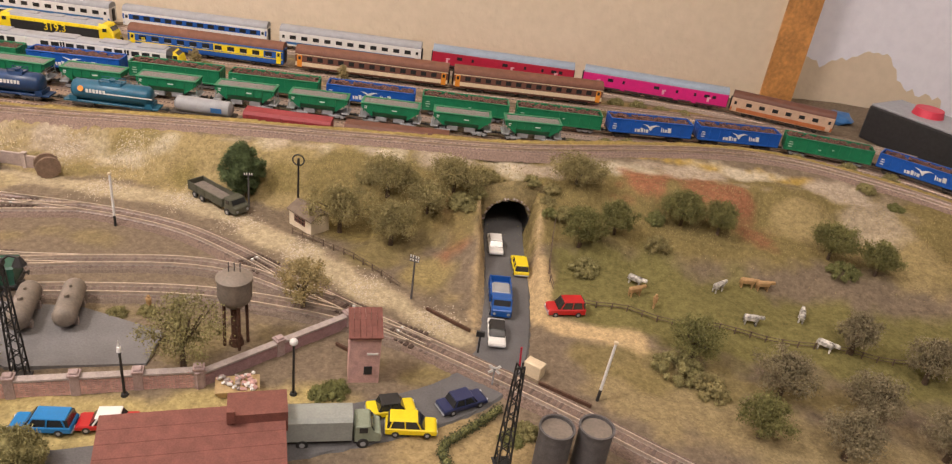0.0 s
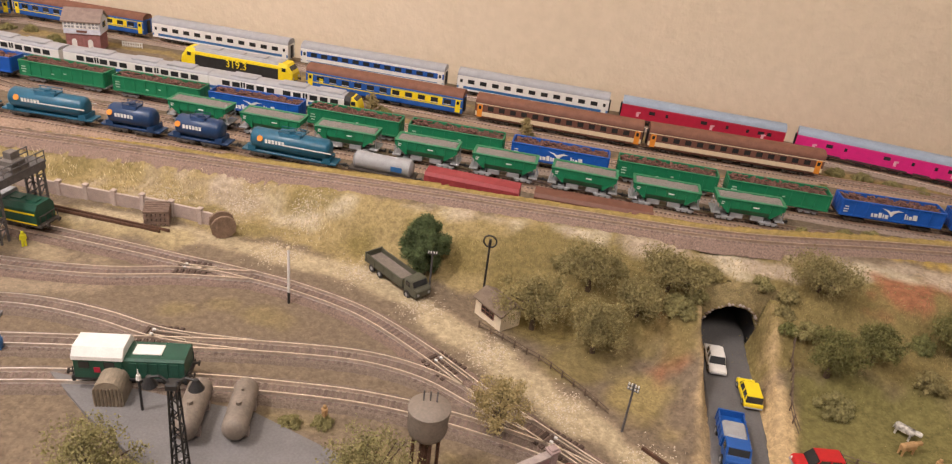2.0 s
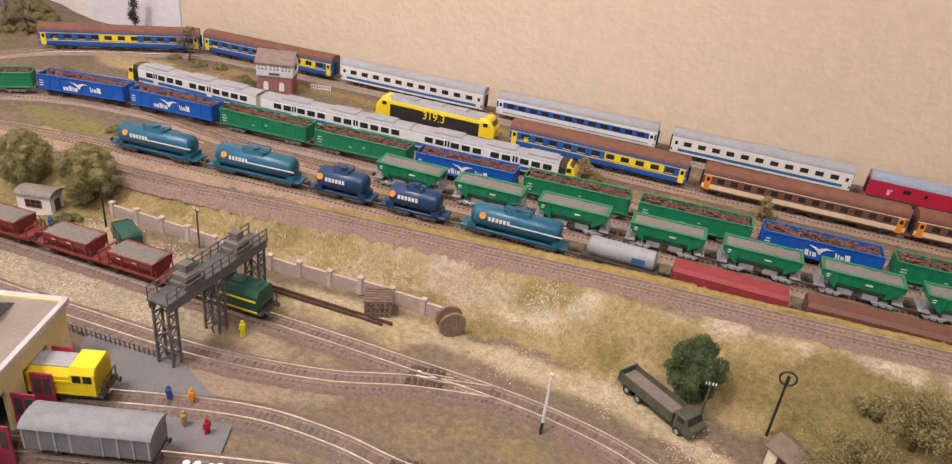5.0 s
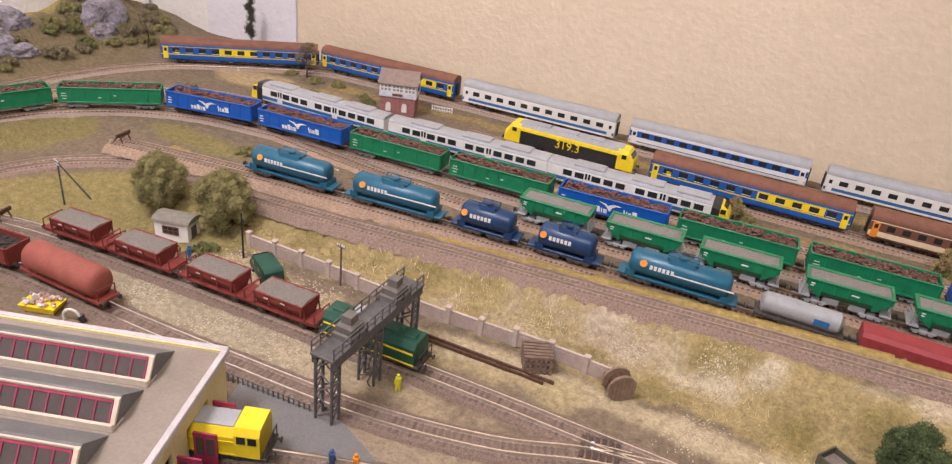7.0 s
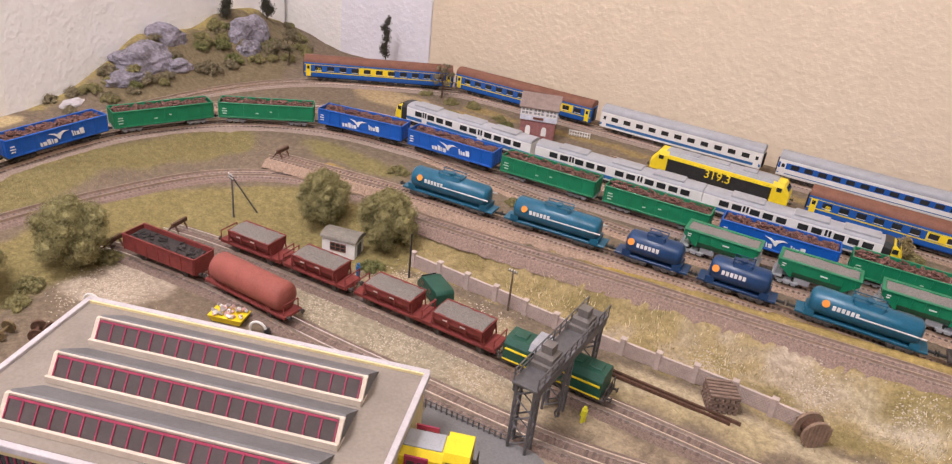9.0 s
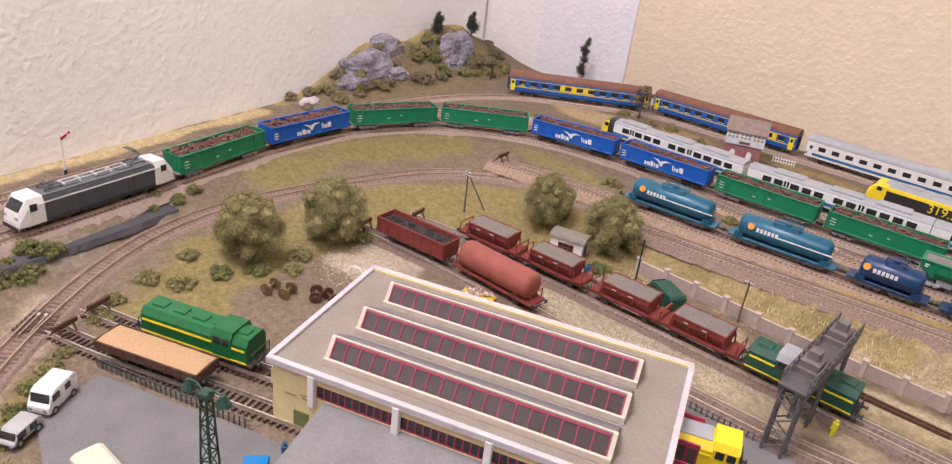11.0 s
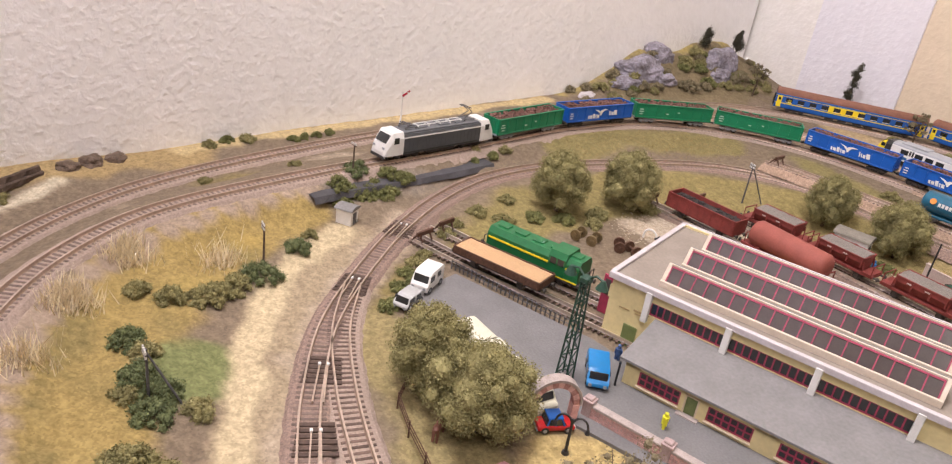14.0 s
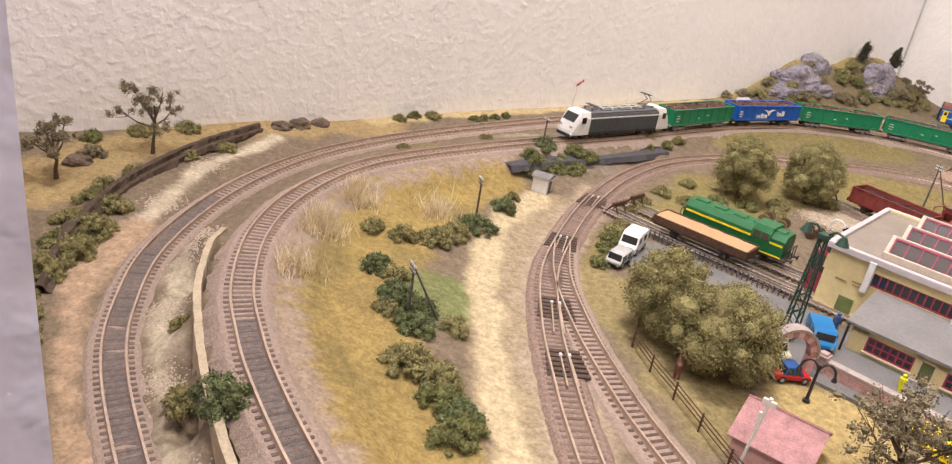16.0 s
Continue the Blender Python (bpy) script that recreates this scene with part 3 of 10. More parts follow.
# hillside to the right
hillside = smooth_line([(-0.06, 0.565), (0.0, 0.575), (0.10, 0.575), (0.20, 0.58), (0.30, 0.59), (0.40, 0.57)], 0.01)
spot(cover, None, 0.055, OLIVE, 0.012, 0.012, 41, line=hillside)
pasture = smooth_line([(0.12, 0.49), (0.20, 0.48), (0.30, 0.46), (0.42, 0.45)], 0.01)
spot(cover, None, 0.050, GREEN, 0.015, 0.02, 42, line=pasture)
spot(cover, None, 0.030, STRAW, 0.015, 0.02, 43, 0.7, line=smooth_line([(0.13, 0.40), (0.20, 0.38), (0.30, 0.36), (0.45, 0.36)], 0.01))
spot(cover, None, 0.020, OLIVE, 0.012, 0.02, 44, 0.8, line=smooth_line([(0.11, 0.42), (0.16, 0.415), (0.25, 0.41)], 0.01))
for k, (x, y, rx, ry, c, s) in enumerate([(0.135, 0.60, 0.022, 0.016, RUSTY, 0.9), (0.20, 0.605, 0.03, 0.02, RUSTY, 0.9), (0.24, 0.57, 0.02, 0.025, RUSTY, 0.8), (0.015, 0.51, 0.012, 0.02, RUSTY, 0.8), (0.0, 0.545, 0.012, 0.014, RUSTY, 0.5),
        (0.29, 0.585, 0.035, 0.03, STRAW, 0.9), (0.35, 0.56, 0.04, 0.04, STRAW, 0.8), (0.05, 0.606, 0.008, 0.018, CHALK, 0.7), (-0.005, 0.60, 0.02, 0.014, PALE, 0.9), (0.105, 0.612, 0.02, 0.016, PALE, 0.9), (0.175, 0.632, 0.05, 0.008, PALE, 0.8),
        (0.27, 0.64, 0.03, 0.01, CHALK, 0.6), (0.34, 0.60, 0.03, 0.03, PALE, 0.7), (-0.04, 0.55, 0.03, 0.02, OLIVE, 0.8), (-0.02, 0.52, 0.02, 0.02, OLIVE, 0.7)]):
    spot(cover, (x, y), (rx, ry), c, 0.012, 0.02, 60 + k, s)
for k, (x, y, rx, ry, c) in enumerate([(-0.03, 0.50, 0.03, 0.02, OLIVE), (0.0, 0.485, 0.02, 0.02, (0.38, 0.30, 0.14)), (0.015, 0.53, 0.018, 0.03, OLIVE), (-0.055, 0.525, 0.03, 0.016, (0.34, 0.27, 0.12)), (0.018, 0.465, 0.012, 0.018, (0.42, 0.33, 0.17)), (0.01, 0.505, 0.008, 0.014, RUSTY)]):
    spot(cover, (x, y), (rx, ry), c, 0.010, 0.012, 230 + k, 0.85)
# plateau between the back lines
for y0, c in ((0.86, (0.36, 0.27, 0.13)), (0.79, (0.40, 0.28, 0.16)), (0.635, (0.52, 0.36, 0.10))):
    spot(cover, None, 0.010, c, 0.006, 0.008, int(y0 * 100), line=smooth_line([(-0.70, y0 - 0.02), (-0.3, y0), (0.0, y0 + 0.012), (0.3, y0 + 0.01)], 0.01))
spot(cover, None, 0.012, (0.34, 0.27, 0.10), 0.01, 0.01, 83, line=smooth_line([(0.14, 0.86), (0.2, 0.862), (0.28, 0.84), (0.36, 0.80)], 0.01))
# sandy ways of the yard
spot(cover, None, 0.013, SANDY, 0.006, 0.010, 91, line=smooth_line([(-0.42, 0.538), (-0.33, 0.545), (-0.25, 0.545), (-0.19, 0.545), (-0.14, 0.524), (-0.09, 0.495), (-0.04, 0.463), (0.01, 0.436), (0.032, 0.425)], 0.006))
spot(cover, None, 0.013, (0.45, 0.36, 0.24), 0.008, 0.016, 92, 0.8, line=smooth_line([(-0.70, 0.53), (-0.6, 0.535), (-0.52, 0.53), (-0.42, 0.525)], 0.01))
spot(cover, (-0.70, 0.42), (0.04, 0.035), PALE, 0.008, 0.01, 93)
spot(cover, None, 0.022, (0.42, 0.36, 0.28), 0.01, 0.012, 94, line=smooth_line([(-0.66, 0.475), (-0.55, 0.48), (-0.45, 0.485)], 0.01))
spot(cover, None, 0.012, (0.66, 0.49, 0.30), 0.005, 0.006, 95, line=smooth_line([(0.075, 0.50), (0.078, 0.455), (0.10, 0.447), (0.14, 0.440)], 0.006))
for x in (0.034, 0.074):
    spot(cover, None, 0.005, (0.58, 0.43, 0.27), 0.004, 0.006, 96, line=smooth_line([(x - 0.002, 0.565), (x, 0.50), (x + 0.002, 0.43)], 0.006))
spot(cover, None, 0.024, (0.50, 0.40, 0.20), 0.01, 0.012, 97, line=smooth_line([(-0.30, 0.29), (-0.20, 0.305), (-0.10, 0.33), (-0.04, 0.35)], 0.01))
spot(cover, (0.04, 0.33), (0.05, 0.035), (0.44, 0.33, 0.19), 0.01, 0.012, 98)
spot(cover, (0.03, 0.385), (0.035, 0.014), OLIVE, 0.006, 0.008, 99, 0.7)
for k, (x, y, rx, ry) in enumerate([(-0.12, 0.385, 0.02, 0.018), (-0.075, 0.40, 0.025, 0.012), (-0.16, 0.405, 0.05, 0.008), (-0.28, 0.385, 0.04, 0.006), (0.0, 0.395, 0.03, 0.01), (-0.23, 0.48, 0.025, 0.012), (-0.27, 0.47, 0.02, 0.01)]):
    spot(cover, (x, y), (rx, ry), (0.33, 0.265, 0.12), 0.010, 0.014, 110 + k, 0.45)
for k, (pts, c) in enumerate([([(-0.47, 0.484), (-0.40, 0.488), (-0.35, 0.495)], (0.46, 0.37, 0.27)), ([(-0.44, 0.528), (-0.38, 0.53), (-0.32, 0.535)], (0.48, 0.39, 0.24)), ([(-0.42, 0.445), (-0.37, 0.455), (-0.33, 0.465)], (0.40, 0.32, 0.25))]):
    spot(cover, None, 0.011, c, 0.008, 0.014, 250 + k, 0.75, line=smooth_line(pts, 0.01))
# meadow and bushes within the left loop
meadow = smooth_line([(-0.80, 0.60), (-0.835, 0.50), (-0.83, 0.42)], 0.01)
spot(cover, None, 0.026, (0.28, 0.235, 0.115), 0.008, 0.008, 120, line=meadow)
spot(cover, (-0.70, 0.645), (0.06, 0.018), (0.27, 0.23, 0.11), 0.006, 0.006, 121)
spot(cover, None, 0.036, (0.30, 0.245, 0.115), 0.008, 0.01, 122, line=smooth_line([(-0.60, 0.56), (-0.68, 0.55), (-0.74, 0.49), (-0.75, 0.40), (-0.74, 0.32), (-0.71, 0.28)], 0.01))
spot(cover, None, 0.010, OLIVE, 0.006, 0.008, 123, line=smooth_line([(-0.70, 0.20), (-0.66, 0.165), (-0.60, 0.14)], 0.01))
spot(cover, None, 0.026, (0.32, 0.26, 0.14), 0.01, 0.012, 124, line=smooth_line([(-0.64, 0.155), (-0.58, 0.15), (-0.53, 0.14)], 0.01))
spot(cover, (-0.485, 0.195), (0.075, 0.036), (0.52, 0.40, 0.20), 0.008, 0.012, 125)
spot(cover, None, 0.016, (0.40, 0.32, 0.235), 0.006, 0.008, 129, line=smooth_line([(-0.745, 0.188), (-0.70, 0.140), (-0.66, 0.114), (-0.60, 0.089), (-0.54, 0.066), (-0.46, 0.045)], 0.006))
# island
island = smooth_line([(-0.785, 0.15), (-0.75, 0.09), (-0.69, 0.04), (-0.62, 0.01), (-0.55, 0.005), (-0.48, 0.005)], 0.01)
spot(cover, None, 0.036, (0.385, 0.285, 0.12), 0.008, 0.008, 130, line=island)
spot(cover, None, 0.012, OLIVE, 0.01, 0.012, 131, 0.7, line=smooth_line([(-0.69, 0.02), (-0.63, 0.0), (-0.58, 0.0)], 0.01))
spot(cover, (-0.642, 0.062), (0.026, 0.024), (0.225, 0.245, 0.115), 0.005, 0.006, 132)
for k, (x, y, rx, ry, c) in enumerate([(-0.74, 0.115, 0.02, 0.012, OLIVE), (-0.715, 0.075, 0.012, 0.02, (0.46, 0.35, 0.13)), (-0.66, 0.02, 0.03, 0.012, OLIVE), (-0.60, 0.015, 0.02, 0.012, (0.46, 0.35, 0.15)), (-0.68, 0.06, 0.016, 0.012, OLIVE), (-0.56, 0.005, 0.02, 0.008, OLIVE), (-0.755, 0.125, 0.012, 0.02, (0.50, 0.36, 0.12))]):
    spot(cover, (x, y), (rx, ry), c, 0.012, 0.012, 150 + k, 0.65)
for k, (x, y, rx, ry, c) in enumerate([(-0.06, 0.60, 0.03, 0.008, CHALK), (0.045, 0.604, 0.02, 0.02, CHALK), (0.075, 0.60, 0.02, 0.012, PALE), (0.13, 0.62, 0.03, 0.012, CHALK), (0.20, 0.628, 0.04, 0.014, PALE), (0.25, 0.645, 0.04, 0.012, CHALK), (0.32, 0.635, 0.03, 0.016, PALE), (-0.115, 0.60, 0.04, 0.007, PALE), (-0.17, 0.60, 0.03, 0.008, CHALK), (0.155, 0.605, 0.02, 0.02, RUSTY), (0.225, 0.60, 0.02, 0.02, RUSTY)]):
    spot(cover, (x, y), (rx, ry), tuple(1.05 * v for v in c), 0.008, 0.014, 170 + k, 1.0)
spot(cover, (-0.575, 0.035), (0.012, 0.010), (0.24, 0.24, 0.09), 0.005, 0.006, 133)
spot(cover, None, 0.0105, (0.62, 0.51, 0.36), 0.004, 0.005, 134, line=smooth_line([(-0.752, 0.180), (-0.715, 0.131), (-0.668, 0.100), (-0.62, 0.079), (-0.585, 0.064), (-0.53, 0.046), (-0.45, 0.026)], 0.006))
spot(cover, (-0.80, 0.235), (0.018, 0.05), (0.30, 0.25, 0.22), 0.006, 0.008, 135)
spot(cover, None, 0.010, (0.40, 0.31, 0.26), 0.004, 0.006, 136, line=LINES["D"][LINES["D"][:, 1] < 0.16][::4] + np.array([0.012, 0.014, 0]))
spot(cover, None, 0.017, (0.45, 0.365, 0.295), 0.005, 0.008, 137, line=LINES["G"][(LINES["G"][:, 1] < 0.24)][::4])
# far-left bank by the wall
spot(cover, None, 0.030, (0.42, 0.31, 0.17), 0.01, 0.012, 140, line=smooth_line([(-0.91, 0.12), (-0.90, 0.02), (-0.87, -0.06), (-0.80, -0.11)], 0.01))
spot(cover, None, 0.007, CHALK, 0.004, 0.006, 141, line=smooth_line([(-0.872, 0.03), (-0.83, -0.02), (-0.775, -0.05), (-0.715, -0.085)], 0.006))
spot(cover, None, 0.012, (0.50, 0.36, 0.27), 0.006, 0.01, 142, line=smooth_line([(-0.75, -0.065), (-0.69, -0.09), (-0.60, -0.095), (-0.5, -0.09)], 0.006))
spot(cover, None, 0.008, CHALK, 0.005, 0.010, 143, 0.85, line=smooth_line([(-0.72, -0.038), (-0.67, -0.055), (-0.61, -0.063), (-0.52, -0.062)], 0.006))
spot(cover, None, 0.012, (0.60, 0.47, 0.28), 0.005, 0.006, 144, line=smooth_line([(-0.915, 0.12), (-0.925, 0.20), (-0.948, 0.40), (-0.958, 0.5)], 0.01))
for k, (x, y, rx, ry, c) in enumerate([(-0.875, 0.30, 0.010, 0.04, OLIVE), (-0.868, 0.22, 0.010, 0.03, PALE), (-0.885, 0.40, 0.010, 0.04, OLIVE), (-0.850, 0.14, 0.010, 0.03, OLIVE), (-0.82, 0.07, 0.012, 0.02, PALE), (-0.89, 0.47, 0.010, 0.03, STRAW)]):
    spot(cover, (x, y), (rx, ry), c, 0.008, 0.010, 190 + k, 0.8)
spot(cover, (-0.96, 0.72), (0.06, 0.15), (0.24, 0.19, 0.125), 0.01, 0.02, 145)
spot(cover, None, 0.012, (0.44, 0.35, 0.15), 0.008, 0.012, 148, 0.9, line=smooth_line([(-0.975, 0.53), (-0.985, 0.60), (-0.995, 0.70), (-1.005, 0.80), (-1.0, 0.86)], 0.01))
yellow = np.clip((fx + 0.44) / 0.03, 0, 1)[:, None] * shoulder[:, None]
cover[:] = cover * (1 - yellow) + np.array((0.42, 0.31, 0.125)) * yellow
spot(cover, (-0.78, 0.80), (0.06, 0.03), (0.50, 0.38, 0.24), 0.01, 0.01, 146)
spot(cover, (-0.70, 0.81), (0.06, 0.016), (0.40, 0.30, 0.16), 0.01, 0.01, 147)

cover *= 0.81
cover[:, 2] *= 0.91
nx, ny = len(gx), len(gy)
ii, jj = np.meshgrid(np.arange(nx - 1), np.arange(ny - 1))
q = (jj * nx + ii).ravel()
quads = np.stack([q, q + 1, q + nx + 1, q + nx], 1)
gu, gv = port_u[quads].mean(1), port_v[quads].mean(1)
gap = ((gu / 0.0275) ** 2 + (gv / 0.0095) ** 2 < 1) & (gv > -0.0025)
quads = quads[~gap]
ground = raw("ground", np.stack([fx, fy, fz], 1).tolist(), quads.tolist(), M_GROUND, "structure", "modelled scenic ground with grass, gravel and sand", "ground")
att = ground.data.attributes.new("cover", "FLOAT_COLOR", "POINT")
att.data.foreach_set("color", np.c_[cover, np.ones(len(cover))].ravel())
for p in ground.data.polygons:
    p.use_smooth = True


def ground_z(x, y):
    u, v = (x - GX0) / CELL, (y - GY0) / CELL
    i, j = int(min(max(u, 0), nx - 2)), int(min(max(v, 0), ny - 2))
    a, b = u - i, v - j
    g = lambda m, n: fz[n * nx + m]  # noqa: E731
    return float((g(i, j) * (1 - a) + g(i + 1, j) * a) * (1 - b) + (g(i, j + 1) * (1 - a) + g(i + 1, j + 1) * a) * b)


# ---- the room round the layout ----
def slab(name, pts, z0, z1, material, label, category, kind="structure"):
    bm = bmesh.new()
    loft(bm, [[(x * 1000, y * 1000, z * 1000) for x, y in pts] for z in (z0, z1)])
    return single(name, bm, material, 0, 0, 0, 0, label, category, "", kind)


slab("wall_back", [(-0.805, 0.905), (0.349, 0.957), (0.349, 1.06), (-0.805, 1.005)], -1.0, 1.5, M_BEIGE, "beige wall with coarse spattered plaster", "wall")
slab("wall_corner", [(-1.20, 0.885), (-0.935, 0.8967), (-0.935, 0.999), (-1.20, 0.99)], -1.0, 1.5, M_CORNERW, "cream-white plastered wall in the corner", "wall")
# same plane as wall_corner; its cool shading sits in the plaster colour
slab("wall_corner_strip", [(-0.935, 0.8967), (-0.805, 0.9025), (-0.805, 1.005), (-0.935, 0.999)], -1.0, 1.5, M_CORNER, "white plastered wall beside the beige one, bluish shading in its colour", "wall")
slab("wall_right_back", [(0.389, 1.0), (1.8, 1.07), (1.8, 1.17), (0.389, 1.10)], -1.0, 1.5, M_PALEWALL, "pale plastered wall beyond the wooden post", "wall")
slab("wall_left", [(-0.887, -0.135), (-1.02, 0.885), (-1.12, 0.885), (-0.987, -0.135)], -1.0, 1.5, M_LEFTWALL, "white wall with coarse spattered plaster", "wall")
slab("wall_left_front", [(-0.887, -0.137), (-0.40, -0.081), (-0.39, -0.18), (-0.887, -0.237)], -1.0, 1.5, M_BLUEWALL, "bluish plastered wall at the layout's end", "wall")
slab("wall_front", [(-2.0, -1.6), (2.0, -1.6), (2.0, -1.7), (-2.0, -1.7)], -1.0, 1.5, M_WHITE, "plain white wall behind the camera", "wall")
slab("wall_right", [(1.8, -1.6), (1.9, -1.6), (1.9, 1.2), (1.8, 1.2)], -1.0, 1.5, M_WHITE, "plain white side wall", "wall")
slab("wall_left_room", [(-1.3, -1.6), (-1.2, -1.6), (-1.0, -0.2), (-1.1, -0.2)], -1.0, 1.5, M_WHITE, "plain white side wall", "wall")
slab("room_floor", [(-2.0, -1.7), (2.0, -1.7), (2.0, 1.2), (-2.0, 1.2)], -1.05, -1.0, M_ROOFD, "plain room floor", "floor")
slab("ceiling", [(-2.0, -1.7), (2.0, -1.7), (2.0, 1.2), (-2.0, 1.2)], 1.5, 1.55, M_WHITE, "plain white ceiling", "ceiling")
patch = random.Random(5)
rim = [(0.391, 0.075), (0.43, 0.066), (0.46, 0.080), (0.49, 0.094), (0.515, 0.082), (0.532, 0.058), (0.56, 0.045), (0.60, 0.040)]
rim = [(x, float(np.interp(x, *zip(*rim))) + patch.uniform(-0.004, 0.004)) for x in np.arange(0.391, 0.60, 0.006)]
bm = bmesh.new()
bm.faces.new([bm.verts.new((x * 1000, (1.0 + (x - 0.389) * 0.0496) * 1000 - 1.2, z * 1000)) for x, z in [(0.391, -0.05), *rim, (0.62, -0.05)]])
single("wall_patch", bm, M_BEIGE, 0, 0, 0, 0, "old cream paint left bare on the pale wall", "wall", "", "structure")
slab("wooden_post", [(0.349, 0.954), (0.389, 0.957), (0.389, 0.99), (0.349, 0.99)], -1.0, 1.5, M_WOOD, "orange varnished wooden post against the wall", "post")
slab("layout_edge", [(-0.884, -0.134), (-0.40, -0.078), (-0.40, -0.081), (-0.884, -0.137)], -0.05, 0.004, M_CREAM, "pale wooden edge strip of the layout", "trim")


# ---- track laying ----
def strip(name, line, profile, material, parent, label="", wobble=0.0, seed=0):
    """Draws a profile of (offset, height) along a line."""
    d = np.gradient(line[:, :2], axis=0)
    d /= np.linalg.norm(d, axis=1)[:, None] + 1e-12
    n = np.stack([-d[:, 1], d[:, 0]], 1)
    k = len(profile)
    v = np.zeros((len(line), k, 3))
    rng = np.random.RandomState(seed)
    for i, (o, h) in enumerate(profile):
        jit = rng.uniform(-wobble, wobble, len(line)) if 0 < i < k - 1 else rng.uniform(-3 * wobble, 3 * wobble, len(line))
        v[:, i, :2] = line[:, :2] + n * (o + jit)[:, None]
        v[:, i, 2] = line[:, 2] + h + rng.uniform(-wobble, wobble, len(line)) * 0.3
    i = np.arange(len(line) - 1)[:, None] * k + np.arange(k - 1)[None]
    faces = np.stack([i, i + k, i + k + 1, i + 1], -1).reshape(-1, 4)
    ob = raw(name, v.reshape(-1, 3).tolist(), faces.tolist(), material, "", label, "", parent)
    return ob


bm = bmesh.new()
box(bm, 0, 0, 0, 1.7, 14.5, 1.2, 0.25)
SLEEPER = mesh_of("sleeper", bm, M_SLEEPER)
bm = bmesh.new()
box(bm, 0, 0, 0, 1.9, 14.8, 1.2, 0.3)
SLEEPER_W = mesh_of("sleeper", bm, mat("weathered_sleeper", (0.185, 0.135, 0.115), 0.9, 0, 0.3, 400, 0.0002, 6.0, (0.12, 0.085, 0.07), spread=0.25))
M_INFILL = mat("cinder_infill", (0.165, 0.145, 0.142), 0.95, 0, 0.35, 700, 0.0004, 3.0, (0.10, 0.088, 0.085))


def rail_profile(o):
    return [(o - 0.0008, 0.0018), (o - 0.00045, 0.0026), (o - 0.00045, RAIL_TOP), (o + 0.00045, RAIL_TOP), (o + 0.00045, 0.0026), (o + 0.0008, 0.0018)]


def lay(key, name, ballast, label, singles=300, bed=0.0115, steel=None, first=0, piece=None, infill=None):
    line = LINES[key]
    tr = thing(name, 0, 0, 0, 0, label, "railway track", "", "structure")
    if ballast is not None:
        strip("ballast", line, [(-bed - 0.004, -0.0035), (-bed + 0.002, 0.0015), (-0.0078, 0.0018), (-0.004, 0.00185), (0.004, 0.00185), (0.0078, 0.0018), (bed - 0.002, 0.0015), (bed + 0.004, -0.0035)], ballast, tr, "loose stone ballast bed", 0.0004, len(line))
    for o in (-0.0045, 0.0045):
        strip("rail", line, rail_profile(o), steel or M_RAIL, tr, "worn steel rail")
    if infill:
        strip("infill", line[infill[0] : infill[1]], [(-0.0040, 0.0014), (-0.0038, 0.00195), (0.0038, 0.00195), (0.0040, 0.0014)], M_INFILL, tr, "dark grey cinders packed between the rails", 0.00025, 5)
    rest = []
    for i in range(1, len(line) - 1):
        p, d = line[i], line[i + 1] - line[i - 1]
        rz = math.degrees(math.atan2(d[1], d[0]))
        if first <= i <= first + singles:
            share("sleeper", piece or SLEEPER, tr, p[0] * 1000, p[1] * 1000, p[2] * 1000 + 1.5, rz + random.uniform(-1.5, 1.5))
        else:
            rest.append((p, rz))
    if rest:
        cube = np.array([(x, y, z) for z in (-0.6, 0.6) for x, y in ((-0.85, -7.2), (0.85, -7.2), (0.85, 7.2), (-0.85, 7.2))]) * 0.001
        vs, fs = [], []
        for p, rz in rest:
            c, s = math.cos(radians(rz)), math.sin(radians(rz))
            b = len(vs)
            vs += [(p[0] + c * x - s * y, p[1] + s * x + c * y, p[2] + 0.0015 + z) for x, y, z in cube]
            fs += [tuple(b + j for j in f) for f in ((4, 5, 6, 7), (0, 1, 5, 4), (1, 2, 6, 5), (2, 3, 7, 6), (3, 0, 4, 7))]
        raw("sleepers", vs, fs, (piece or SLEEPER).materials[0], "stuff", "", "", tr)
    return tr


lay("A", "outer_track", M_BALLASTL, "single railway track along the wall on pale brown ballast", piece=SLEEPER_W, infill=(2, 105))
for key in "BCEF":
    lay(key, "siding_track", M_BALLASTW, "siding track with dark sleepers between parked trains", 0)
lay("D", "loop_track", M_BALLASTL, "loop track with weathered sleepers on pale ballast", 300, 0.0115, None, len(LINES["D"]) - 302, SLEEPER_W, (-60, -2))
lay("G", "main_track", M_BALLAST, "main track climbing on a ballasted bank", 300, 0.0115, None, len(LINES["G"]) - 302, SLEEPER_W)
for key in ("Y1", "Y1b", "Y2", "Y3", "Y4"):
    lay(key, "yard_track", M_BALLASTY if key in ("Y1", "Y1b") else M_CINDER, "worn yard track with bright rails sunk in cinders", 260, 0.0115, M_RAILB, 0, SLEEPER_W)
for key in ("L1", "L2"):
    lay(key, "depot_track", None, "short dead-end depot track in cinders", 60, 0.0115, M_RAILB)
lay("Z", "branch_track", M_BALLASTL, "branch track with dark sleepers on pale ballast", 100)


def sheet(name, pts, z, material, label, category):
    bm = bmesh.new()
    loft(bm, [[(x * 1000, y * 1000, (z + h) * 1000) for x, y in pts] for h in (-0.004, 0.0)])
    return single(name, bm, material, 0, 0, 0, 0, label, category, "", "structure")


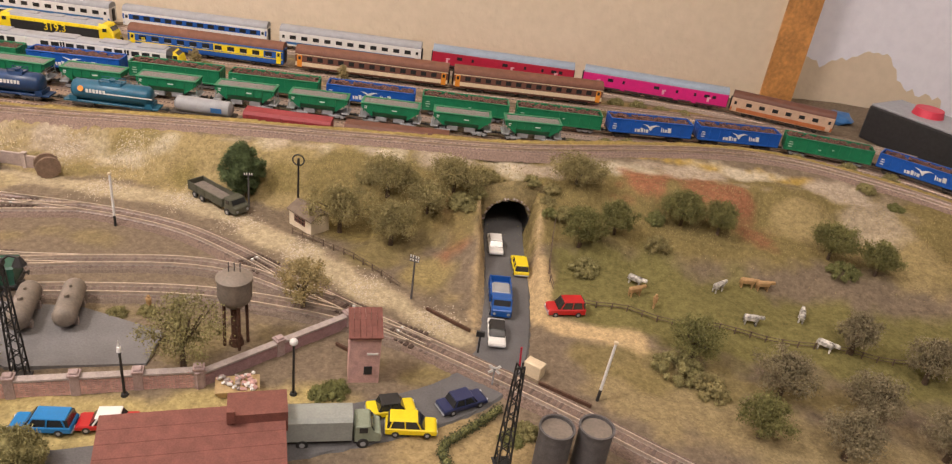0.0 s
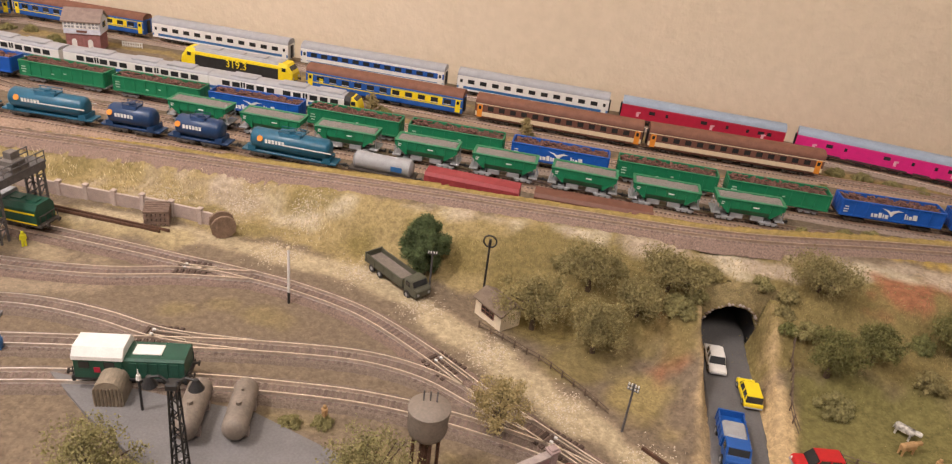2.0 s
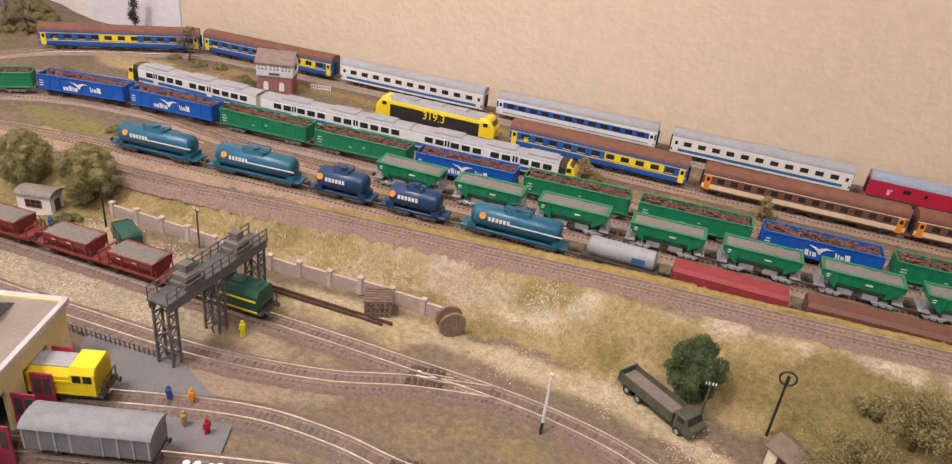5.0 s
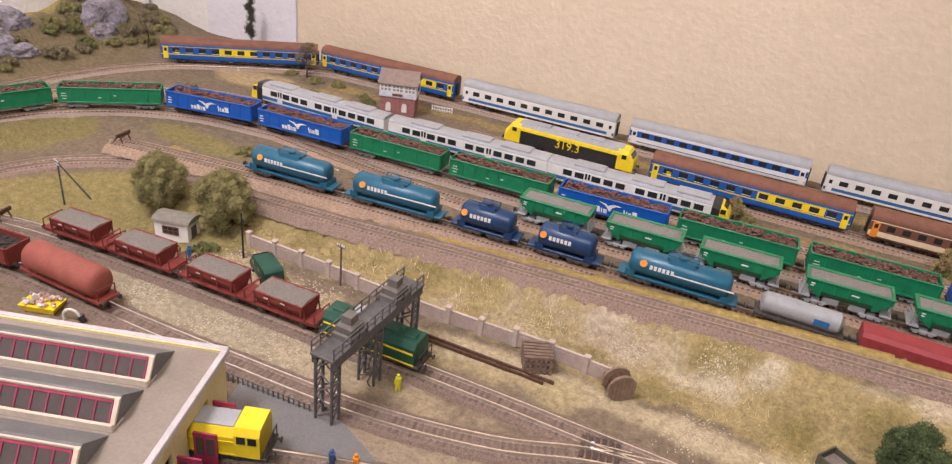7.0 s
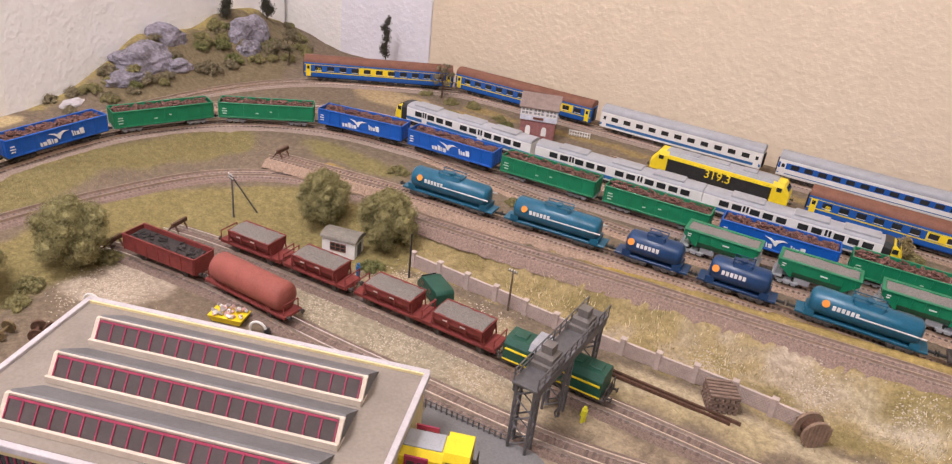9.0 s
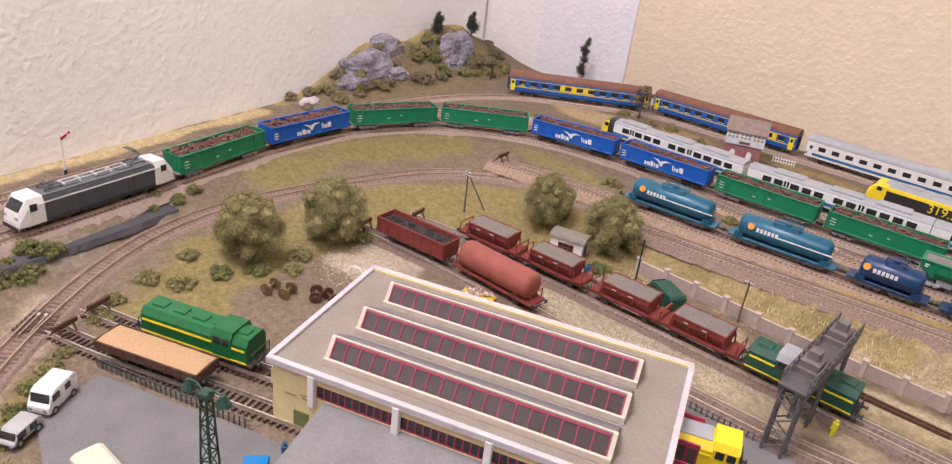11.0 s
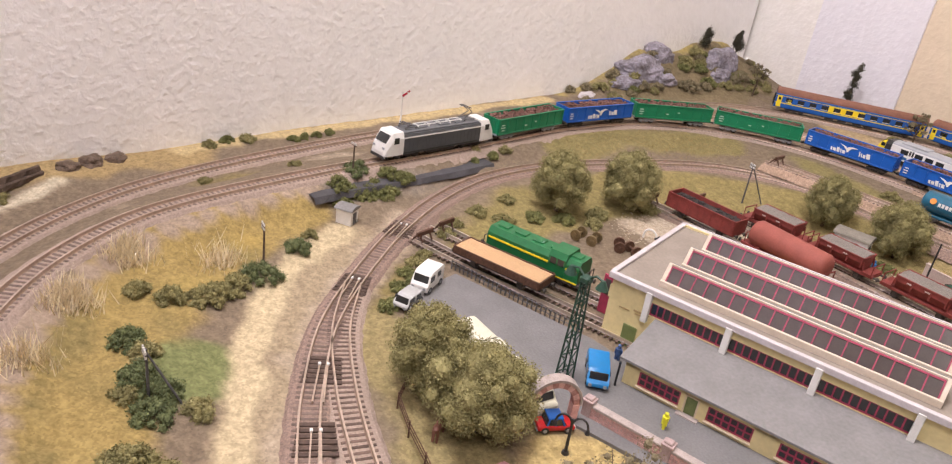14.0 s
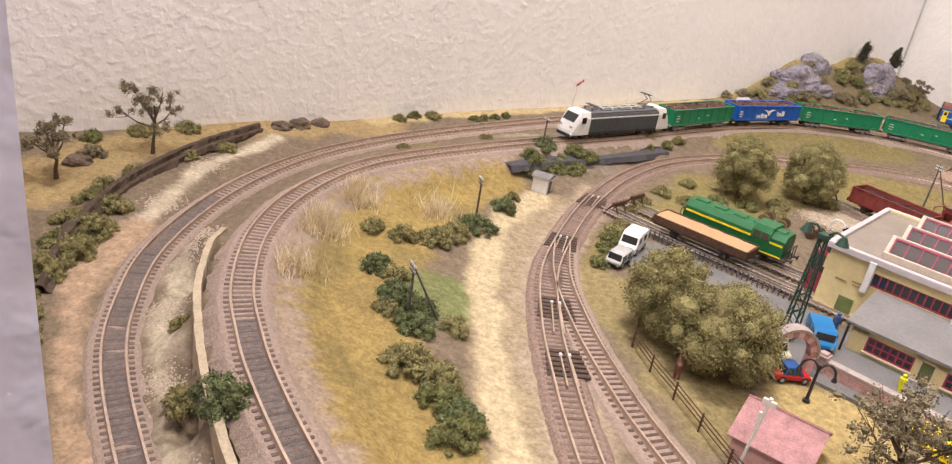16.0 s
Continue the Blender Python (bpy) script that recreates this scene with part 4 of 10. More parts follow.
side = LINES["D"][(LINES["D"][:, 1] > 0.168) & (LINES["D"][:, 1] < 0.335) & (LINES["D"][:, 0] < -0.7)]
side = side + np.array([0.0200, 0.004, 0])
side[:, 2] = np.linspace(ground_z(*side[0, :2]), ground_z(*side[-1, :2]), len(side)) + 0.0008
apron = strip("dark_apron", side, [(-0.0075, -0.004), (-0.0065, 0.0006), (0.0050, 0.0002), (0.0070, -0.004)], mat("dark_apron", (0.075, 0.072, 0.08), 0.85, 0, 0.25, 90, 0.0002, 12.0), None, "dark grey tarred apron beside the loop track", 0.0002)
tagged(apron, "", "pavement", "", "structure")
road = strip("road", ROAD, [(-0.0155, 0.0), (-0.0145, 0.0012), (0.0145, 0.0012), (0.0155, 0.0)], M_ROAD, None, "dark grey road leading into the tunnel", 0.0002)
tagged(road, "", "road", "", "structure")
sheet("pavement", [(-0.30, 0.392), (-0.262, 0.372), (-0.20, 0.345), (-0.135, 0.362), (-0.138, 0.39), (-0.19, 0.402), (-0.235, 0.397)], 0.0022, M_ASPHALT, "grey asphalt yard behind the brick wall", "pavement")
sheet("pavement", [(-0.682, 0.226), (-0.672, 0.192), (-0.60, 0.172), (-0.545, 0.206), (-0.46, 0.2425), (-0.40, 0.268), (-0.40, 0.30), (-0.595, 0.262)], 0.0022, M_ASPHALT, "grey asphalt forecourt of the depot", "pavement")
sheet("pavement", [(-0.475, 0.45), (-0.44, 0.335), (-0.36, 0.345), (-0.345, 0.392), (-0.36, 0.428), (-0.378, 0.438), (-0.41, 0.452)], 0.0016, M_ASPHALT, "grey asphalt apron beside the depot tracks", "pavement")

# ---- rolling stock (length along x, z from the rail top, millimetres) ----
def bogie(parent, x, wheelbase=14.0, material=None):
    bm = bmesh.new()
    for y in (-6.2, 6.2):
        box(bm, x, y, 3.6, wheelbase + 6, 1.2, 1.6, 0.2)
        for k in (-1, 1):
            box(bm, x + k * wheelbase / 2, y * 1.04, 3.0, 3.2, 1.4, 2.6, 0.3)
        box(bm, x, y * 1.03, 3.0, 4.0, 1.6, 2.4, 0.3)
    box(bm, x, 0, 4.2, 5, 11, 1.2)
    b = part("bogie", bm, material or M_DARK, parent, "dark bogie frame")
    for k in (-1, 1):
        bm = bmesh.new()
        for y in (-4.4, 4.4):
            cyl(bm, (x + k * wheelbase / 2, y - 0.7, 2.9), (x + k * wheelbase / 2, y + 0.7, 2.9), 2.9, n=14)
        cyl(bm, (x + k * wheelbase / 2, -4.4, 2.9), (x + k * wheelbase / 2, 4.4, 2.9), 0.6, n=6)
        part("wheelset", bm, M_DARK, b)
    return b


def axle_guard(parent, x):
    bm = bmesh.new()
    for y in (-5.6, 5.6):
        box(bm, x, y, 3.4, 3.2, 1.0, 3.6, 0.2)
        box(bm, x, y, 5.0, 9.0, 0.9, 0.8)
        cyl(bm, (x, y * 0.8 - 0.6, 2.9), (x, y * 0.8 + 0.6, 2.9), 2.9, n=14)
    cyl(bm, (x, -5, 2.9), (x, 5, 2.9), 0.6, n=6)
    part("wheelset", bm, M_DARK, parent)


def coupler(parent, x, way):
    bm = bmesh.new()
    box(bm, x + way * 2.4, 0, 4.6, 5.5, 1.8, 1.4, 0.2)
    box(bm, x + way * 4.8, 0, 4.9, 1.0, 3.2, 2.6, 0.2)
    part("coupler", bm, M_BLACK, parent)


def buffers(parent, L):
    for k in (-1, 1):
        for y in (-5.2, 5.2):
            bm = bmesh.new()
            cyl(bm, (k * L / 2, y, 6.6), (k * (L / 2 + 2.2), y, 6.6), 0.7, n=8)
            cyl(bm, (k * (L / 2 + 2.2), y, 6.6), (k * (L / 2 + 2.8), y, 6.6), 1.5, n=10)
            part("buffer", bm, M_DARK, parent)


def bars(parent, name, spec, material, label=""):
    """Flat plates set a little proud of a side: rows of x, z, width, height, and the side."""
    for x, z, w, h, y in spec:
        bm = bmesh.new()
        box(bm, x, y, z, w, 0.35, h)
        ob = part(name, bm, material, parent, label)
    return ob


def coach(name, label, L, body, roof, stripes=(), windows=(), doors=None, door_mat=None, half=9.0, glass=None, roof_boxes=()):
    c = thing(name, 0, 0, 0, 0, label, "railway coach", "parked coaches")
    z0, z1 = 5.0, 20.8
    bm = bmesh.new()
    prism(bm, [(-half + 0.5, z0), (-half, z0 + 1.5), (-half, z1 - 1), (-half + 0.4, z1), (half - 0.4, z1), (half, z1 - 1), (half, z0 + 1.5), (half - 0.5, z0)], -L / 2, L / 2)
    part("body", bm, body, c)
    bm = bmesh.new()
    arc = [(-(half + 0.1) * math.cos(a), z1 - 0.1 + 6.0 * math.sin(a) ** 0.8) for a in np.linspace(0, math.pi, 11)]
    prism(bm, arc, -L / 2, L / 2)
    for x, w, l in roof_boxes:
        box(bm, x, 0, z1 + 4.9, l, w, 1.6, 0.4)
    part("roof", bm, roof, c, smooth=True)
    for z, h, m in stripes:
        bm = bmesh.new()
        for y in (-1, 1):
            box(bm, 0, y * (half + 0.03), z, L - 0.4, 0.3, h)
        part("stripe", bm, m, c)
    for x, w, z, h in windows:
        bm = bmesh.new()
        for y in (-1, 1):
            box(bm, x, y * (half + 0.06), z, w, 0.36, h, 0.0)
        part("window", bm, glass or M_GLASS, c)
    for x in doors if doors is not None else (-L / 2 + 4.5, L / 2 - 4.5):
        bm = bmesh.new()
        for y in (-1, 1):
            box(bm, x, y * (half + 0.10), 12.0, 5.0, 0.36, 12.5, 0.1)
        d = part("door", bm, door_mat or body, c)
        bm = bmesh.new()
        for y in (-1, 1):
            box(bm, x, y * (half + 0.26), 15.2, 2.6, 0.2, 3.4)
        part("pane", bm, M_GLASS, d)
    bm = bmesh.new()
    box(bm, 0, 0, 4.4, L - 8, 12, 1.2)
    for x in (-18, -4, 12, 24):
        box(bm, x, 0, 3.2, 9, 14, 3.0, 0.3)
    part("underframe", bm, M_DARK, c)
    for k in (-1, 1):
        bm = bmesh.new()
        box(bm, k * (L / 2 + 0.8), 0, 12.5, 1.6, 5.0, 13.5, 0.4)
        part("gangway", bm, M_BLACK, c)
        bogie(c, k * (L / 2 - 24), 15)
    return c


def row(n, L, w, z, h, margin=15.0):
    return [(-L / 2 + margin + i * (L - 2 * margin) / (n - 1), w, z, h) for i in range(n)]


def blue_coach(bar_from, bar_to):
    c = coach("passenger_coach", "blue railway coach with yellow stripe and brown roof", 160, M_BLUE, M_ROOFBROWN, [(10.4, 0.9, M_YELLOW), (18.4, 0.5, M_YELLOW)], (), door_mat=M_YELLOW)
    bars(c, "window_band", [((bar_from + bar_to) / 2, 14.6, bar_to - bar_from, 6.6, y) for y in (-9.08, 9.08)], M_YELLOW, "yellow window band")
    for i, (x, w, z, h) in enumerate(row(11, 160, 7.2, 14.8, 4.4)):
        bars(c, "window", [(x, z, w, h, y) for y in (-9.2, 9.2)], M_GLASS)
        bars(c, "window_rim", [(x, z - 2.5, w, 0.4, y) for y in (-9.25, 9.25)], M_WHITEP)
    bars(c, "emblem", [(-64, 13.2, 4.0, 4.0, y) for y in (-9.2, 9.2)], M_YELLOW)
    return c


def white_coach(n, band):
    st = [(8.6, 2.6, M_LBLUE), (6.2, 1.4, M_WHITEP)]
    if band:
        st = [(15.2, 5.6, M_BLUE), (8.0, 0.7, M_LBLUE)]
    return coach("passenger_coach", "white railway coach with blue window band and grey roof" if band else "white railway coach with blue stripe and grey roof", 160, M_WHITEP, M_ROOFGREY, st, row(n, 160, 7.0, 15.2, 4.2))


def red_coach(m, word):
    c = coach("mail_coach", word + " mail coach with grey-blue roof and few windows", 162, m, mat("roof_blue_grey", (0.30, 0.37, 0.47), 0.55, 0, 0.1, 150), [(6.2, 1.5, M_DARK)], [(-50, 6, 15.5, 3.4), (2, 6, 15.5, 3.4), (58, 6, 15.5, 3.4), (66, 4, 15.5, 3.4)], doors=(-35, 25, 45), door_mat=m)
    for x in (-64, 10, 60):
        bars(c, "emblem", [(x, 12.0, 2.6, 5.0, y) for y in (-9.2, 9.2)] + [(x + 1.6, 14.0, 2.4, 1.6, y) for y in (-9.2, 9.2)], mat("pink_mark", (0.80, 0.45, 0.52), 0.6))
    return c


def brown_coach():
    return coach("passenger_coach", "brown and cream railway coach with orange end doors", 160, M_BROWN, M_ROOFBROWN, [(9.0, 4.2, M_CREAM), (18.8, 0.8, M_CREAM)], row(13, 160, 5.6, 15.0, 4.4), door_mat=M_ORANGE)


def cab_glass(parent, x, way, z, w, h, tilt, material=None):
    bm = bmesh.new()
    box(bm, x, 0, z, 0.5, w, h, 0.0, Matrix.Rotation(radians(way * tilt), 4, "Y"))
    return part("windscreen", bm, material or M_GLASS, parent)


def unit_car(nose):
    """A car of the white multiple unit; nose: -1, 0 or 1."""
    L = 147.0
    x0, x1 = -L / 2 + (14 if nose < 0 else 0), L / 2 - (14 if nose > 0 else 0)
    c = thing("multiple_unit_car", 0, 0, 0, 0, "white railcar with blue stripe" + (" and yellow-black cab" if nose else " and grey roof pods"), "railcar", "railcar set")
    bm = bmesh.new()
    prism(bm, [(-8.5, 5), (-9, 6.5), (-9, 17.3), (-8.6, 18.2), (8.6, 18.2), (9, 17.3), (9, 6.5), (8.5, 5)], x0, x1)
    part("body", bm, M_WHITEP, c)
    bm = bmesh.new()
    arc = [(-9.05 * math.cos(a), 18.1 + 3.0 * math.sin(a) ** 0.8) for a in np.linspace(0, math.pi, 11)]
    prism(bm, arc, x0, x1)
    for x in (-40, 8, 44):
        box(bm, x, 0, 21.0, 26, 13, 1.8, 0.6)
    part("roof", bm, M_ROOFGREY, c, smooth=True)
    bm = bmesh.new()
    for y in (-9.05, 9.05):
        box(bm, (x0 + x1) / 2, y, 8.3, x1 - x0 - 0.4, 0.3, 2.8)
    part("stripe", bm, M_LBLUE, c)
    for x in (-56, -46, -32, -22, -12, 4, 14, 30, 40, 50, 60):
        if x0 + 5 < x < x1 - 5:
            bars(c, "window", [(x, 14.0, 7.4, 4.6, y) for y in (-9.1, 9.1)], M_GLASS)
    for x in (-39, 22):
        bars(c, "door", [(x, 11.8, 5.6, 12.4, y) for y in (-9.12, 9.12)], M_WHITEP)
        bars(c, "door_pane", [(x + k, 14.6, 1.7, 5.0, y) for y in (-9.32, 9.32) for k in (-1.3, 1.3)], M_GLASS)
    bm = bmesh.new()
    box(bm, 0, 0, 3.9, L - 30, 14, 2.6, 0.3)
    part("underframe", bm, M_DARK, c)
    bogie(c, -50, 14)
    bogie(c, 50, 14)
    if nose:
        e, f = (x0, -L / 2) if nose < 0 else (x1, L / 2)

        def ring(x, top, w):
            return [(x, -w, 5), (x, -w, top - 4), (x, -w * 0.8, top), (x, w * 0.8, top), (x, w, top - 4), (x, w, 5)]

        bm = bmesh.new()
        loft(bm, [ring(e, 20.8, 9.0), ring(e + (f - e) * 0.45, 20.2, 8.9)])
        part("cab", bm, M_BLACK, c, "black cab side")
        bm = bmesh.new()
        loft(bm, [ring(e + (f - e) * 0.45, 20.1, 8.85), ring(e + (f - e) * 0.85, 16.5, 8.2), ring(f, 12.0, 7.6)])
        part("nose", bm, M_YELLOW, c, "bright yellow sloping nose")
        cab_glass(c, e + (f - e) * 0.70, nose, 18.2, 12, 4.0, -52)
        bars(c, "side_window", [(e + (f - e) * 0.62, 15.0, 4.0, 3.6, y) for y in (-8.75, 8.75)], M_GLASS)
    return c


def diesel_319():
    L = 120.0
    c = thing("diesel_locomotive", 0, 0, 0, 0, "yellow and black diesel locomotive with grey roof", "locomotive")
    bm = bmesh.new()
    prism(bm, [(-9, 5), (-9, 18), (9, 18), (9, 5)], -L / 2 + 15, L / 2 - 15)
    part("body", bm, M_BLACK, c, "black machinery body")
    bm = bmesh.new()
    prism(bm, [(-9.15, 17.0), (-8.6, 20.4), (8.6, 20.4), (9.15, 17.0)], -L / 2 + 15, L / 2 - 15)
    part("cant_rail", bm, M_YELLOW, c, "yellow upper band")
    bm = bmesh.new()
    prism(bm, [(-8.3, 20.3), (-6.5, 23.4), (6.5, 23.4), (8.3, 20.3)], -L / 2 + 12, L / 2 - 12)
    for x in (-26, 0, 24):
        box(bm, x, 0, 23.8, 12, 9, 1.4, 0.3)
    part("roof", bm, M_ROOFGREY, c)
    for k in (-1, 1):
        x0, x1 = k * (L / 2 - 15), k * L / 2

        def ring(x, top):
            return [(x, -9.1, 5), (x, -9.1, top - 4), (x, -7.2, top), (x, 7.2, top), (x, 9.1, top - 4), (x, 9.1, 5)]

        bm = bmesh.new()
        loft(bm, [ring(x0, 23), ring(x0 + k * 9, 22.6), ring(x0 + k * 14, 15.6), ring(x1, 13.5)])
        cabin = part("cab", bm, M_YELLOW, c, "yellow cab")
        cab_glass(cabin, x0 + k * 12.2, k, 18.4, 13, 4.6, -34)
        bars(cabin, "side_window", [(x0 + k * 6, 17.0, 4.2, 3.6, y) for y in (-9.15, 9.15)], M_GLASS)
        bm = bmesh.new()
        for y in (-6, 6):
            cyl(bm, (x1 - k * 0.5, y, 9), (x1 + k * 0.5, y, 9), 1.0, n=10)
        part("headlights", bm, M_WHITEP, cabin)
        bogie(c, k * 36, 22)
    bm = bmesh.new()
    box(bm, 0, 0, 4.2, 34, 15, 4.4, 0.6)
    part("fuel_tank", bm, M_DARK, c)
    for y, ry in ((-9.2, 0), (9.2, 180)):
        cu = bpy.data.curves.new("class_number", "FONT")
        cu.body, cu.size, cu.align_x, cu.extrude = "319.3", 0.0105, "CENTER", 0.00012
        cu.materials.append(M_YELLOW)
        t = new("class_number", cu)
        t.parent = c
        t.matrix_basis = pose(0, y * 0.001, 0.0098, 90, 0, ry)
        tagged(t, "large yellow class number")
    buffers(c, L)
    return c


def pantograph(parent, x, up):
    bm = bmesh.new()
    for y in (-4, 4):
        box(bm, x, y, 23.6, 12, 0.6, 0.6)
        for s in (-5, 5):
            cyl(bm, (x + s, y, 22.4), (x + s, y, 23.8), 0.7, n=6)
    h = 9.0 if up else 1.6
    for y in (-3, 3):
        cyl(bm, (x - 5, y, 23.9), (x + 4, y * 0.7, 23.9 + h * 0.5), 0.35, n=5)
        cyl(bm, (x + 4, y * 0.7, 23.9 + h * 0.5), (x - 2, y * 0.9, 23.9 + h), 0.3, n=5)
    for k in (-1.2, 1.2):
        box(bm, x - 2 + k, 0, 24.1 + h, 0.7, 11, 0.6)
    part("pantograph", bm, M_STEEL, parent)


def electric_loco():
    L = 113.0
    c = thing("electric_locomotive", 0, 0, 0, 0, "charcoal electric locomotive with white cabs at the train's head", "locomotive")
    bm = bmesh.new()
    prism(bm, [(-9.2, 5.2), (-9.2, 18.4), (-8.4, 20.6), (8.4, 20.6), (9.2, 18.4), (9.2, 5.2)], -L / 2 + 17, L / 2 - 17)
    part("body", bm, M_CHAR, c, "charcoal ribbed body")
    bm = bmesh.new()
    for y in (-9.25, 9.25):
        box(bm, 0, y, 18.0, L - 34, 0.3, 1.0)
    part("stripe", bm, M_WHITEP, c)
    bm = bmesh.new()
    for y in (-9.3, 9.3):
        for x in np.arange(-38, 39, 4.0):
            box(bm, x, y, 11.5, 0.5, 0.25, 9)
    part("ribs", bm, M_CHAR, c)
    bm = bmesh.new()
    box(bm, 0, 0, 21.2, L - 36, 14.5, 1.4, 0.4)
    for x in (-18, 4, 20):
        box(bm, x, 0, 22.2, 10, 9, 1.2, 0.3)
    part("roof", bm, mat("loco_roof", (0.13, 0.135, 0.145), 0.6, 0, 0.12, 200), c)
    bm = bmesh.new()
    for y in (-2.4, 2.4):
        box(bm, 0, y, 23.8, 46, 0.5, 0.5)
    for x in (-22, -11, 0, 11, 22):
        cyl(bm, (x, -2.4, 21.6), (x, -2.4, 23.8), 0.8, n=6)
        cyl(bm, (x, 2.4, 21.6), (x, 2.4, 23.8), 0.8, n=6)
        box(bm, x, 0, 23.8, 0.5, 5, 0.5)
    part("roof_busbar", bm, M_WHITEP, c)
    for k in (-1, 1):
        x0 = k * (L / 2 - 17)

        def ring(x, top, w, low=5.2):
            return [(x, -w, low), (x, -w, top - 5), (x, -w * 0.82, top), (x, w * 0.82, top), (x, w, top - 5), (x, w, low)]

        bm = bmesh.new()
        loft(bm, [ring(x0, 22.4, 9.25), ring(x0 + k * 9.5, 22.2, 9.2), ring(x0 + k * 15.5, 13.6, 8.4), ring(x0 + k * 17, 8.0, 8.0)])
        cabin = part("cab", bm, M_WHITEP, c, "white sloping cab")
        cab_glass(cabin, x0 + k * 12.9, k, 17.6, 12.5, 7.0, -36)
        bars(cabin, "side_window", [(x0 + k * 7, 16.6, 4.4, 4.6, y) for y in (-9.3, 9.3)], M_GLASS)
        bars(cabin, "side_door", [(x0 + k * 2.4, 12.0, 3.4, 12.0, y) for y in (-9.32, 9.32)], M_WHITEP)
        bm = bmesh.new()
        for y in (-5.6, 5.6):
            box(bm, x0 + k * 16.0, y, 11.0, 1.2, 2.6, 1.4)
        part("headlights", bm, M_GREY, cabin)
        bm = bmesh.new()
        box(bm, x0 + k * 15.5, 0, 4.2, 4, 16, 2.6, 0.4)
        part("pilot", bm, M_BLACK, c)
        bogie(c, k * 33, 17)
        pantograph(c, k * 30, k > 0)
    bm = bmesh.new()
    box(bm, 0, 0, 4.0, 30, 15, 4.0, 0.6)
    part("transformer_box", bm, M_DARK, c)
    bars(c, "side_rail", [(0, 6.4, L - 36, 1.0, y) for y in (-9.3, 9.3)], M_BLACK)
    return c


def scrap(bm, L, w, z, n, r=(1.2, 2.8)):
    for _ in range(n):
        x, y = random.uniform(-L / 2, L / 2), random.uniform(-w / 2, w / 2)
        k = random.random()
        h = z + random.uniform(-0.4, 1.2) * (1 - abs(y) / w)
        if k < 0.5:
            box(bm, x, y, h, random.uniform(2, 7), random.uniform(0.5, 1.4), random.uniform(0.4, 1.2), 0, Euler((random.uniform(-0.5, 0.5), random.uniform(-0.4, 0.4), random.uniform(0, 3.1))).to_matrix().to_4x4())
        else:
            blob(bm, (x, y, h), random.uniform(*r) * 0.6, 0.6, 0.35, 1)


